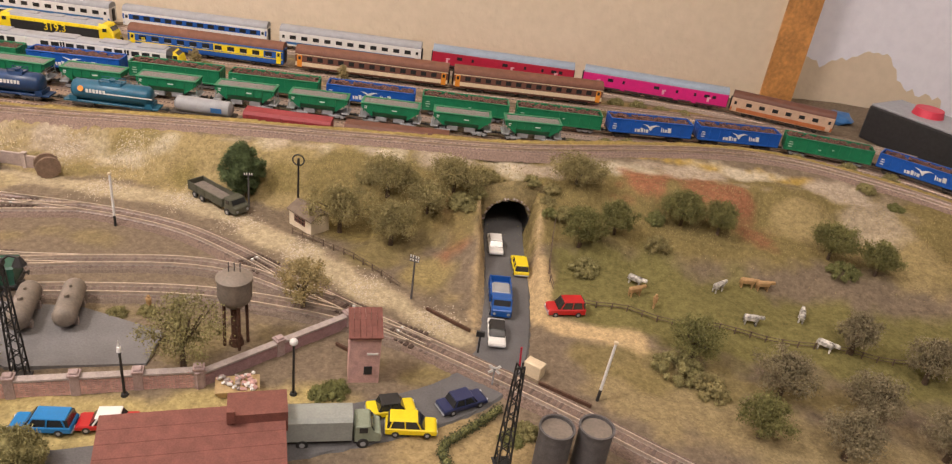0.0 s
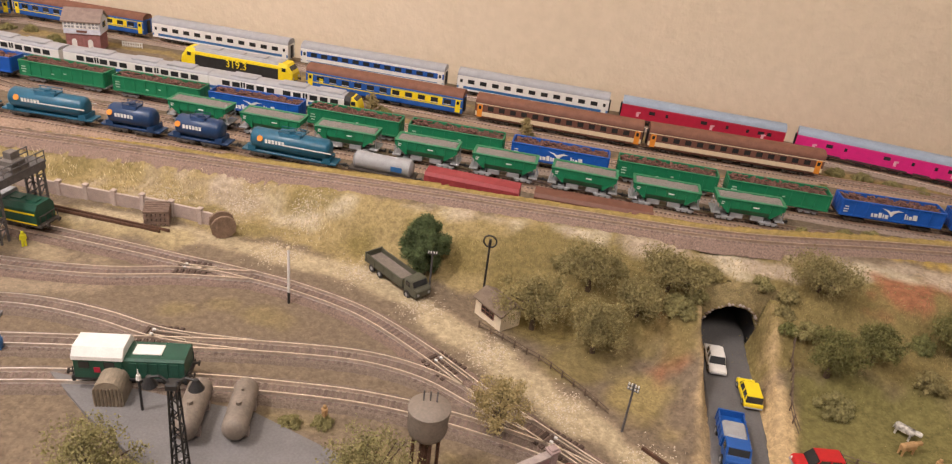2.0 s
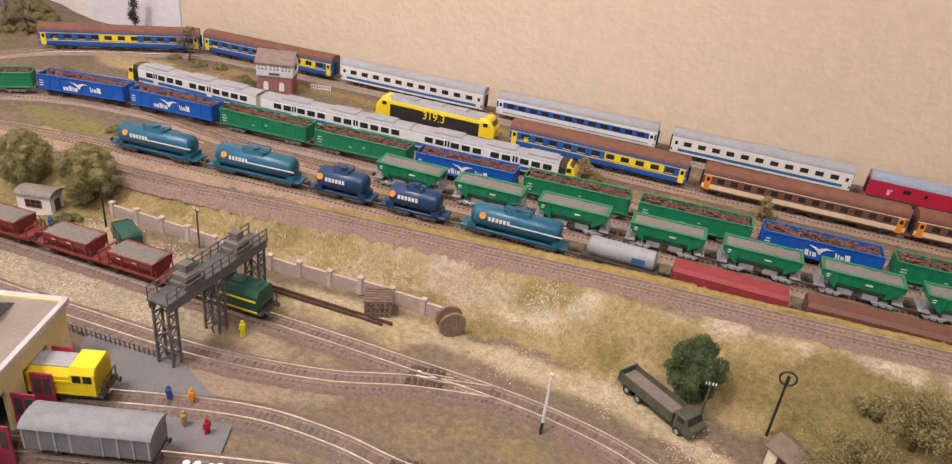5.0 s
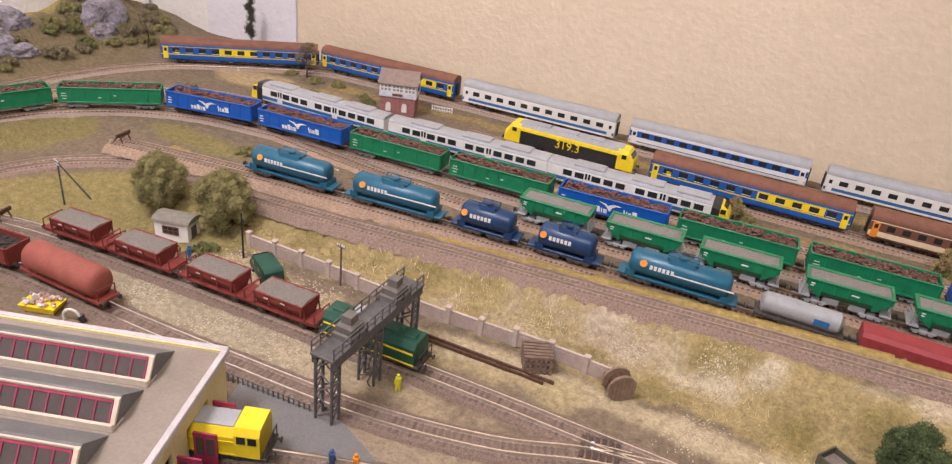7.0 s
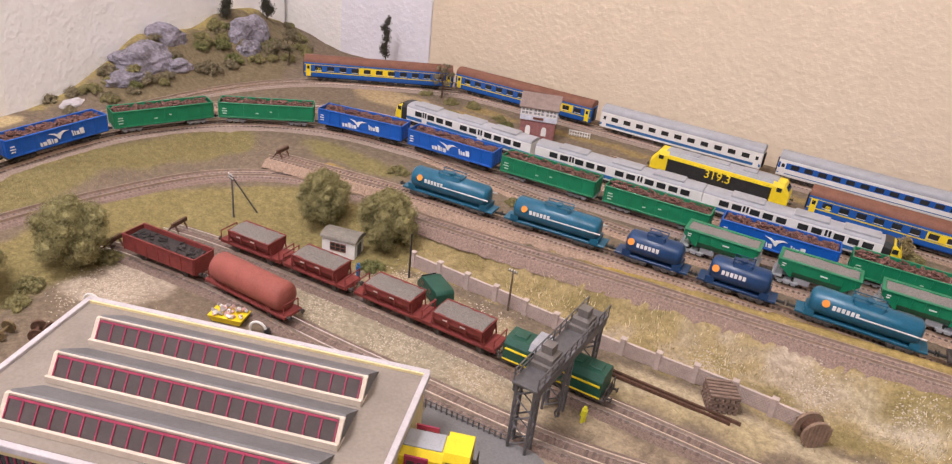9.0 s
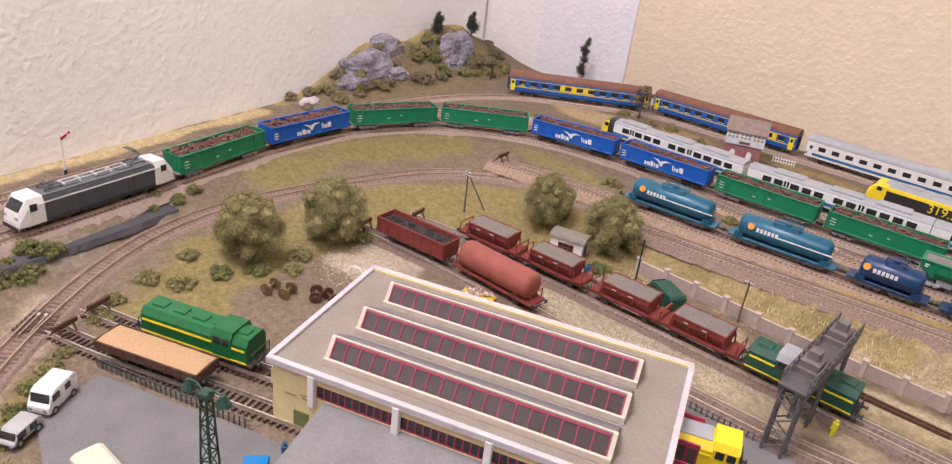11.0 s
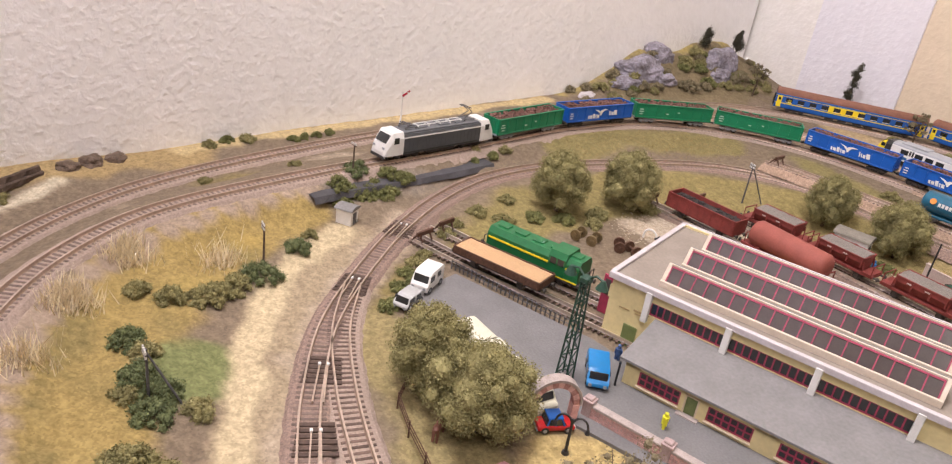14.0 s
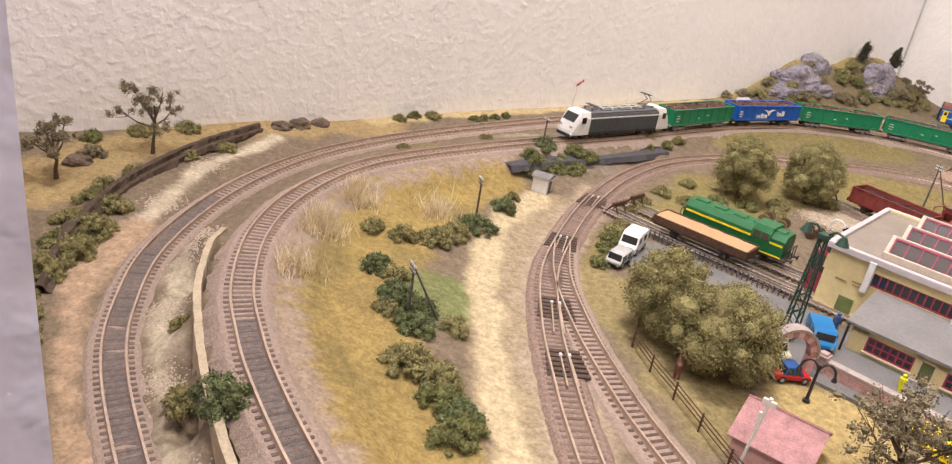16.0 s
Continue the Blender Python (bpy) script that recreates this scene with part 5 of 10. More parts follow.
def gondola(m, marks, word):
    L, h = 82.0, 9.0
    c = thing("scrap_wagon", 0, 0, 0, 0, word + " open bogie wagon filled with brown scrap", "freight wagon", "scrap train wagons")
    z0, z1 = 6.8, 20.5
    for y in (-h, h):
        bm = bmesh.new()
        box(bm, 0, y, (z0 + z1) / 2, L, 0.9, z1 - z0)
        box(bm, 0, y * 1.03, z1 - 0.4, L, 1.6, 1.0, 0.2)
        box(bm, 0, y * 1.03, z0 + 0.6, L, 1.3, 1.4, 0.2)
        for x in np.linspace(-L / 2 + 1, L / 2 - 1, 9):
            box(bm, x, y * 1.05, (z0 + z1) / 2, 1.1, 1.0, z1 - z0)
        part("side_wall", bm, m, c)
    for x in (-L / 2, L / 2):
        bm = bmesh.new()
        box(bm, x, 0, (z0 + z1) / 2, 0.9, 2 * h, z1 - z0)
        for y in (-5, 0, 5):
            box(bm, x * 1.01, y, (z0 + z1) / 2, 0.8, 1.0, z1 - z0)
        part("end_wall", bm, m, c)
    bm = bmesh.new()
    box(bm, 0, 0, 6.6, L + 2, 17.4, 1.6, 0.2)
    box(bm, 0, 0, 5.0, L - 26, 5, 2.4)
    part("underframe", bm, M_GREY if m is M_GREEN else M_DARK, c)
    bm = bmesh.new()
    box(bm, 0, 0, 13, L - 2, 2 * h - 1.4, 9)
    scrap(bm, L - 5, 2 * h - 3.5, 19.4, 190)
    part("scrap_load", bm, M_SCRAP, c, "rust-brown heap of scrap")
    if marks:
        for s in (-1, 1):
            for name, x0, zm, sizes in (("first_word", -20.0, 12.4, ((3.4, 4.6), (2.2, 3.0), (1.0, 3.6), (1.0, 4.6))), ("second_word", 2.5, 10.6, ((2.6, 3.2), (1.0, 3.6), (2.6, 4.4), (2.6, 3.0), (1.6, 3.0)))):
                bm = bmesh.new()
                x = x0
                for wd, ht in sizes:
                    lean = s * ht * 0.16
                    xa, xb = s * -1 * -x, s * -1 * -(x + wd)
                    prism_y(bm, [(xa, zm - 1.6), (xb, zm - 1.6), (xb + lean, zm - 1.6 + ht), (xa + lean, zm - 1.6 + ht)][:: 1 if s > 0 else -1], s * 9.75, s * 10.05)
                    if wd > 2:
                        box(bm, (xa + xb) / 2 + lean * 0.3, s * 9.9, zm - 1.0 + ht * 0.2, 0.6, 0.5, ht * 0.35)
                    x += wd + 0.8
                part(name, bm, M_WHITEP, c, "white slanted bars for a word")
            bm = bmesh.new()
            prism_y(bm, [(s * u, z) for u, z in ((-7.5, 16.6), (-3.0, 17.3), (1.0, 16.2), (2.0, 15.2), (4.5, 16.6), (9.5, 17.4), (5.0, 15.4), (2.6, 13.4), (1.4, 11.4), (0.2, 11.4), (-0.8, 14.2), (-3.4, 16.0))], s * 9.75, s * 10.08)
            part("swoosh", bm, M_WHITEP, c, "white winged mark")
            bars(c, "data_panel", [(-37, 15.0, 3.0, 0.8, s * 9.95), (-37, 12.8, 4.0, 0.8, s * 9.95), (-37, 10.6, 3.4, 0.8, s * 9.95)], M_WHITEP)
    else:
        for s in (-1, 1):
            bars(c, "data_panel", [(-36, 15.2, 3.6, 0.8, s * 9.95), (-36, 13.0, 4.6, 0.8, s * 9.95), (-36, 10.6, 3.4, 0.8, s * 9.95), (-8, 12.0, 2.6, 0.9, s * 9.95), (4, 14.0, 2.2, 0.9, s * 9.95)], mat("faded_marks", (0.45, 0.62, 0.50), 0.6))
    bogie(c, -27, 11, M_GREY if m is M_GREEN else None)
    bogie(c, 27, 11, M_GREY if m is M_GREEN else None)
    coupler(c, -L / 2, -1)
    coupler(c, L / 2, 1)
    return c


def hopper():
    L = 55.0
    c = thing("hopper_wagon", 0, 0, 0, 0, "green bogie hopper wagon filled with grey gravel", "freight wagon", "gravel hoppers")

    def ring(x, w0, w1, z0=8.0):
        return [(x, -w0, z0), (x, -w1, 13.0), (x, -w1, 20.0), (x, w1, 20.0), (x, w1, 13.0), (x, w0, z0)]

    bm = bmesh.new()
    loft(bm, [ring(-L / 2 + 12, 5.5, 9.3), ring(L / 2 - 12, 5.5, 9.3)])
    prism_y(bm, [(-L / 2 + 12, 8.2), (-L / 2 + 1.5, 16.5), (-L / 2 + 1.5, 20), (-L / 2 + 12.1, 20)], -9.28, 9.28)
    prism_y(bm, [(L / 2 - 12, 8.2), (L / 2 - 1.5, 16.5), (L / 2 - 1.5, 20), (L / 2 - 12.1, 20)], -9.28, 9.28)
    part("hopper_body", bm, M_GREEN, c)
    bm = bmesh.new()
    for y in (-9.4, 9.4):
        box(bm, 0, y * 0.92, 20.3, L - 2, 2.8, 1.0, 0.2)
    for x in (-L / 2 + 1.4, L / 2 - 1.4):
        box(bm, x * 0.975, 0, 20.2, 2.2, 19.0, 1.0, 0.2)
    part("top_rim", bm, M_GREEN, c)
    for x in np.linspace(-L / 2 + 4, L / 2 - 4, 7):
        bm = bmesh.new()
        for y in (-9.6, 9.6):
            box(bm, x, y, 16.5, 0.8, 0.7, 7)
        part("rib", bm, M_GREEN, c)
    bm = bmesh.new()
    n = 16
    rings = []
    for i in range(n + 1):
        x = -L / 2 + 3.4 + i * (L - 6.8) / n
        rings.append([(x, y * 7.4, 20.1 + (1.5 * (1 - y * y) + random.uniform(-0.25, 0.25)) * (0.4 if i in (0, n) else 1)) for y in np.linspace(-1, 1, 7)] + [(x, 7.4, 17), (x, -7.4, 17)])
    loft(bm, rings)
    part("gravel_load", bm, M_GRAVEL, c, "heap of grey gravel")
    bm = bmesh.new()
    box(bm, 0, 0, 6.4, L, 4, 1.6, 0.2)
    for x in (-L / 2 + 3, L / 2 - 3):
        box(bm, x, 0, 6.8, 7, 17, 1.2, 0.2)
    for x in (-8, 8):
        box(bm, x, 0, 5.6, 10, 12, 4.0, 0.3)
    part("underframe", bm, M_GREY, c, "grey underframe")
    bm = bmesh.new()
    for x in (-L / 2 + 1, L / 2 - 1):
        for y in (-7.5, 7.5):
            cyl(bm, (x, y, 7), (x * 0.96, y, 19), 0.4, n=5)
        for z in (11, 14.5):
            box(bm, x, 0, z, 0.5, 15, 0.4)
    part("end_ladder", bm, M_GREY, c)
    for s in (-1, 1):
        bars(c, "data_panel", [(-22, 17.6, 3, 0.7, s * 9.5), (-22, 16.0, 2.2, 0.7, s * 9.5), (4, 16.2, 4.6, 0.9, s * 9.5)], M_WHITEP)
    bogie(c, -17, 9, M_GREY)
    bogie(c, 17, 9, M_GREY)
    coupler(c, -L / 2, -1)
    coupler(c, L / 2, 1)
    return c


def tank_wagon(L, m, word, band):
    c = thing("tank_wagon", 0, 0, 0, 0, word + " bogie tank wagon with a filler walkway", "freight wagon", "fuel tank wagons")
    r, zc = 8.5, 14.6
    bm = bmesh.new()
    rings = []
    for x, k in ((-L / 2 + 6, 0.55), (-L / 2 + 7, 0.82), (-L / 2 + 9, 1.0), (L / 2 - 9, 1.0), (L / 2 - 7, 0.82), (L / 2 - 6, 0.55)):
        rings.append([(x, r * k * math.cos(a), zc + r * k * math.sin(a)) for a in np.linspace(0, 2 * math.pi, 24, endpoint=False)])
    loft(bm, rings)
    part("tank", bm, m, c, smooth=True)
    bm = bmesh.new()
    box(bm, 0, 0, zc + r + 0.6, L * 0.26, 8.5, 0.7)
    prism(bm, [(-6.2, zc + r * 0.55), (-4.6, zc + r + 0.6), (4.6, zc + r + 0.6), (6.2, zc + r * 0.55)], -L * 0.11, L * 0.11)
    for y in (-4, 4):
        for x in (-L * 0.12, 0, L * 0.12):
            cyl(bm, (x, y, zc + r - 1.5), (x, y, zc + r + 2.8), 0.3, n=5)
        box(bm, 0, y, zc + r + 2.8, L * 0.26, 0.5, 0.5)
    cyl(bm, (0, 0, zc + r - 1), (0, 0, zc + r + 2.6), 2.6, n=12)
    part("walkway", bm, m, c)
    bm = bmesh.new()
    box(bm, 0, 0, 5.6, L, 13.5, 1.6, 0.2)
    for x in (-L / 2 + 8, L / 2 - 8):
        prism_y(bm, [(x - 3, 6), (x - 3, 10), (x + 3, 10), (x + 3, 6)], -7, 7)
    part("underframe", bm, m, c)
    for s in (-1, 1):
        bm = bmesh.new()
        cyl(bm, (-L * 0.30, s * (r - 0.9), zc + 2.6), (-L * 0.30, s * (r - 0.1), zc + 3.0), 2.4, n=16)
        part("roundel", bm, M_ORANGE, c, "orange roundel")
        bars(c, "lettering_bar", [(-L * 0.30 + 5.2 + i * 2.7, zc + 1.6, 1.9, 3.0, s * (r - 0.05)) for i in range(6)], M_WHITEP)
        if band:
            bars(c, "waist_stripe", [(L * 0.2, zc + 0.6, L * 0.5, 0.9, s * (r + 0.02))], M_WHITEP)
    for k in (-1, 1):
        bogie(c, k * (L / 2 - 15), 10.5)
        coupler(c, k * L / 2, k)
    return c


def ballast_hopper():
    L = 52.0
    c = thing("ballast_wagon", 0, 0, 0, 0, "oxide-red two-axle ballast wagon with grey stone load", "freight wagon", "ballast wagons")
    bm = bmesh.new()

    def ring(x, w0, w1):
        return [(x, -w0, 8), (x, -w1, 14), (x, -w1, 18), (x, w1, 18), (x, w1, 14), (x, w0, 8)]

    loft(bm, [ring(-17, 5, 8.8), ring(17, 5, 8.8)])
    part("hopper_body", bm, M_OXIDE, c)
    bm = bmesh.new()
    for y in (-8.9, 8.9):
        box(bm, 0, y, 17.8, 35, 0.9, 1.0, 0.2)
        for x in (-16.5, -6, 6, 16.5):
            box(bm, x, y, 14.4, 0.9, 0.9, 7)
    for x in (-17.2, 17.2):
        box(bm, x, 0, 17.8, 0.9, 18, 1.0, 0.2)
    part("top_rim", bm, M_OXIDE, c)
    bm = bmesh.new()
    rings = []
    for i in range(11):
        x = -16.6 + i * 3.32
        rings.append([(x, y * 8.4, 18.0 + 0.8 * (1 - y * y) + random.uniform(-0.2, 0.2)) for y in np.linspace(-1, 1, 7)] + [(x, 8.4, 15), (x, -8.4, 15)])
    loft(bm, rings)
    part("stone_load", bm, mat("stone_load", (0.24, 0.22, 0.20), 0.95, 0, 0.4, 1300, 0.0004), c)
    bm = bmesh.new()
    box(bm, 0, 0, 6.8, L, 15, 1.8, 0.2)
    for x in (-21.5, 21.5):
        box(bm, x, 0, 8.2, 8, 16, 0.8)
        for y in (-7.6, 7.6):
            cyl(bm, (x + 3.4 * (1 if x > 0 else -1), y, 7), (x + 3.4 * (1 if x > 0 else -1), y, 15), 0.4, n=5)
            cyl(bm, (x - 3.0 * (1 if x > 0 else -1), y, 8), (x - 4 * (1 if x > 0 else -1), y, 15), 0.5, n=5)
        box(bm, x + 3.4 * (1 if x > 0 else -1), 0, 14.8, 0.6, 15.6, 0.6)
    part("platform", bm, M_OXIDE, c)
    for s in (-1, 1):
        bars(c, "data_panel", [(-8, 15.6, 3, 0.8, s * 9.3), (4, 15.8, 3.4, 0.8, s * 9.3)], mat("dull_marks", (0.5, 0.4, 0.36), 0.7))
    axle_guard(c, -15)
    axle_guard(c, 15)
    buffers(c, L)
    return c


def open_wagon():
    L = 60.0
    c = thing("open_wagon", 0, 0, 0, 0, "oxide-red open wagon with a dark load", "freight wagon")
    for y in (-8.6, 8.6):
        bm = bmesh.new()
        box(bm, 0, y, 12.6, L, 0.8, 11)
        for x in np.linspace(-L / 2 + 1, L / 2 - 1, 7):
            box(bm, x, y * 1.05, 12.6, 1.1, 0.8, 11)
        box(bm, 0, y * 1.03, 18, L, 1.2, 0.9)
        part("side_wall", bm, M_OXIDE, c)
    for x in (-L / 2, L / 2):
        bm = bmesh.new()
        box(bm, x, 0, 12.6, 0.9, 17.2, 11)
        part("end_wall", bm, M_OXIDE, c)
    bm = bmesh.new()
    box(bm, 0, 0, 11, L - 1.5, 16.2, 8)
    scrap(bm, L - 5, 13, 15.2, 70)
    part("load", bm, M_COAL, c, "dark lumpy load")
    bm = bmesh.new()
    box(bm, 0, 0, 6.6, L + 1, 15, 1.8, 0.2)
    part("underframe", bm, M_OXIDE, c)
    axle_guard(c, -18)
    axle_guard(c, 18)
    buffers(c, L)
    return c


def red_tank():
    L = 68.0
    c = thing("tank_wagon", 0, 0, 0, 0, "faded oxide-red two-axle tank wagon", "freight wagon")
    bm = bmesh.new()
    r, zc = 9.4, 15.5
    rings = [[(x, r * k * math.cos(a), zc + r * k * math.sin(a)) for a in np.linspace(0, 2 * math.pi, 24, endpoint=False)] for x, k in ((-30, 0.6), (-29, 0.86), (-27, 1), (27, 1), (29, 0.86), (30, 0.6))]
    loft(bm, rings)
    part("tank", bm, M_OXTANK, c, smooth=True)
    bm = bmesh.new()
    box(bm, 0, 0, 6.2, L, 15, 2, 0.2)
    for x in (-20, 20):
        box(bm, x, 0, 8, 4, 14, 4)
    for y in (-8, 8):
        box(bm, 0, y, 12.0, 50, 0.6, 0.6)
    for x in (-32, 32):
        for y in (-6, 6):
            cyl(bm, (x, y, 7), (x, y, 14), 0.4, n=5)
        box(bm, x, 0, 14, 0.6, 12, 0.6)
    part("underframe", bm, M_OXIDE, c)
    axle_guard(c, -20)
    axle_guard(c, 20)
    buffers(c, L)
    return c


def road_switcher(L, body, word, cab_at, roof_mat=None):
    """A bonneted diesel with a raised cab and yellow lining."""
    c = thing("diesel_locomotive", 0, 0, 0, 0, word, "locomotive")
    bm = bmesh.new()
    prism(bm, [(-8.6, 6.5), (-8.6, 17), (-6, 20.5), (6, 20.5), (8.6, 17), (8.6, 6.5)], -L / 2 + 3, L / 2 - 3)
    part("bonnet", bm, body, c)
    bm = bmesh.new()
    x0, x1 = cab_at
    prism(bm, [(-9, 6.5), (-9, 19), (-7, 22.6), (7, 22.6), (9, 19), (9, 6.5)], x0, x1)
    cabin = part("cab", bm, body, c)
    if roof_mat and body is not M_YELLOW:
        bm = bmesh.new()
        prism(bm, [(-9.3, 19), (-7.2, 23), (7.2, 23), (9.3, 19)], x0 - 0.5, x1 + 0.5)
        part("cab_roof", bm, roof_mat, cabin)
    for x in (x0 + 3.4, x1 - 3.4):
        bars(cabin, "window", [(x, 16.6, 4, 4, y) for y in (-9.1, 9.1)], M_GLASS)
    bars(c, "lining", [(0, 14.2, L - 8, 1.2, y) for y in (-8.75, 8.75)], M_YELLOW, "yellow lining")
    bars(c, "lower_lining", [(0, 7.0, L - 6, 0.8, y) for y in (-8.85, 8.85)], M_YELLOW)
    bm = bmesh.new()
    for x in np.linspace(-L / 2 + 10, L / 2 - 10, 5):
        box(bm, x, 0, 20.8, 8, 6, 1.2, 0.3)
    if body is M_YELLOW:
        box(bm, -4, 0, 20.9, L - 24, 11, 0.9, 0.2)
    part("roof_hatch", bm, roof_mat if body is M_YELLOW else body, c)
    bm = bmesh.new()
    box(bm, 0, 0, 5.8, L, 17.5, 1.6, 0.2)
    box(bm, 0, 0, 3.8, 20, 15, 4, 0.4)
    for x in (-L / 2 + 0.6, L / 2 - 0.6):
        for y in (-8, -3, 3, 8):
            cyl(bm, (x, y, 6), (x, y, 13), 0.3, n=5)
        box(bm, x, 0, 13, 0.5, 16.5, 0.5)
    part("running_board", bm, M_DARK, c)
    bogie(c, -L / 2 + 22, 14)
    bogie(c, L / 2 - 22, 14)
    buffers(c, L)
    return c


def shunter():
    L = 56.0
    c = thing("shunting_locomotive", 0, 0, 0, 0, "dark green shunting locomotive with a white cab roof", "locomotive")
    bm = bmesh.new()
    prism(bm, [(-8, 6), (-8, 16.5), (-6.8, 17.6), (6.8, 17.6), (8, 16.5), (8, 6)], -4, L / 2 - 1)
    part("bonnet", bm, M_DKGREEN, c)
    bm = bmesh.new()
    prism(bm, [(-8.8, 6), (-8.8, 17), (8.8, 17), (8.8, 6)], -L / 2 + 2, -3)
    cabin = part("cab", bm, M_DKGREEN, c)
    bm = bmesh.new()
    prism(bm, [(-9.2, 17), (-9.0, 19), (-5.6, 22.8), (5.6, 22.8), (9.0, 19), (9.2, 17)], -L / 2 + 1.4, -2.2)
    part("cab_roof", bm, M_WHITEP, cabin, "white bevelled cab roof")
    for x in (-21, -9):
        bars(cabin, "window", [(x, 14.0, 5, 3.8, y) for y in (-8.9, 8.9)], M_GLASS)
    bars(cabin, "number_plate", [(-15, 11.0, 3, 3, y) for y in (-8.95, 8.95)], M_RED)
    bm = bmesh.new()
    box(bm, 8, 0, 17.9, 14, 8, 0.8, 0.2)
    part("roof_panel", bm, M_WHITEP, c)
    for x in (2, 7, 12, 17, 22):
        for y in (-8.1, 8.1):
            bm = bmesh.new()
            box(bm, x, y, 11.5, 3.6, 0.5, 8, 0.1)
            part("bonnet_door", bm, M_DKGREEN, c)
    bm = bmesh.new()
    box(bm, 0, 0, 5.2, L, 17.5, 1.6, 0.2)
    for x in (-L / 2 + 1, L / 2 - 1):
        box(bm, x, 0, 5.0, 1.6, 17.5, 4, 0.3)
        for y in (-8, 8):
            cyl(bm, (x, y, 6), (x, y, 12), 0.35, n=5)
    part("chassis", bm, M_BLACK, c)
    for x in (-16, 0, 16):
        axle_guard(c, x)
    buffers(c, L)
    return c


def covered_van():
    L = 58.0
    c = thing("covered_van", 0, 0, 0, 0, "grey two-axle covered goods van", "freight wagon")
    bm = bmesh.new()
    prism(bm, [(-8.6, 7), (-8.6, 19), (8.6, 19), (8.6, 7)], -L / 2, L / 2)
    part("body", bm, mat("van_grey", (0.17, 0.18, 0.20), 0.7, 0, 0.2, 200), c)
    bm = bmesh.new()
    prism(bm, [(-9.2 * math.cos(a), 18.8 + 3.4 * math.sin(a)) for a in np.linspace(0, math.pi, 9)], -L / 2 - 0.6, L / 2 + 0.6)
    part("roof", bm, mat("van_roof", (0.24, 0.25, 0.27), 0.8, 0, 0.15, 200), c, smooth=True)
    for x in np.linspace(-L / 2 + 1, L / 2 - 1, 9):
        bars(c, "post", [(x, 13, 0.9, 12, y) for y in (-8.8, 8.8)], M_GREY)
    bars(c, "sliding_door", [(0, 13, 13, 11.4, y) for y in (-9.0, 9.0)], mat("van_grey", (0, 0, 0)))
    bm = bmesh.new()
    box(bm, 0, 0, 6.2, L + 1, 15, 1.8, 0.2)
    part("underframe", bm, M_DARK, c)
    axle_guard(c, -17)
    axle_guard(c, 17)
    buffers(c, L)
    return c


def sand_wagon():
    L = 62.0
    c = thing("flat_wagon", 0, 0, 0, 0, "dark low-sided wagon filled with pale sand", "freight wagon")
    for y in (-8.8, 8.8):
        bm = bmesh.new()
        box(bm, 0, y, 9.6, L, 0.9, 4.6)
        for x in np.linspace(-L / 2 + 1, L / 2 - 1, 8):
            box(bm, x, y * 1.04, 9.4, 1.0, 0.8, 5)
        part("side_board", bm, M_RUST, c)
    for x in (-L / 2, L / 2):
        bm = bmesh.new()
        box(bm, x, 0, 9.6, 0.9, 17.6, 4.6)
        part("end_board", bm, M_RUST, c)
    bm = bmesh.new()
    rings = [[(x, y * 8.3, 11.4 + 0.7 * (1 - y * y) + random.uniform(-0.2, 0.2)) for y in np.linspace(-1, 1, 7)] + [(x, 8.3, 8), (x, -8.3, 8)] for x in np.linspace(-L / 2 + 0.8, L / 2 - 0.8, 15)]
    loft(bm, rings)
    part("sand", bm, M_SAND, c, "pale orange sand")
    bm = bmesh.new()
    box(bm, 0, 0, 6.6, L + 1, 16, 1.8, 0.2)
    part("underframe", bm, M_BLACK, c)
    axle_guard(c, -17)
    axle_guard(c, 17)
    buffers(c, L)
    return c


def low_wagon(m, word, L, kind):
    c = thing("small_wagon", 0, 0, 0, 0, word, "freight wagon")
    bm = bmesh.new()
    if kind == "tank":
        rings = [[(x, 6.9 * k * math.cos(a), 12.4 + 6.9 * k * math.sin(a)) for a in np.linspace(0, 2 * math.pi, 20, endpoint=False)] for x, k in ((-L / 2 + 2, 0.6), (-L / 2 + 4, 1), (L / 2 - 4, 1), (L / 2 - 2, 0.6))]
        loft(bm, rings)
    else:
        prism(bm, [(-8.6, 7), (-8.6, 13.5), (-6.5, 16), (6.5, 16), (8.6, 13.5), (8.6, 7)], -L / 2, L / 2)
        for x in np.linspace(-L / 2 + 4, L / 2 - 4, 8):
            rib = bmesh.new()
            box(rib, x, 0, 10.2, 0.9, 17.8, 7.6, 0.3)
            part("rib", rib, m, c)
    part("body", bm, m, c, smooth=kind == "tank")
    bm = bmesh.new()
    box(bm, 0, 0, 6.0, L + 1, 15, 1.8, 0.2)
    part("underframe", bm, M_DARK, c)
    if kind == "tank":
        bars(c, "data_panel", [(12, 12.4, 9, 4, y) for y in (-7.0, 7.0)], M_LBLUE)
        axle_guard(c, -L / 2 + 12)
        axle_guard(c, L / 2 - 12)
    else:
        bogie(c, -L / 2 + 15, 10)
        bogie(c, L / 2 - 15, 10)
    coupler(c, -L / 2, -1)
    coupler(c, L / 2, 1)
    return c


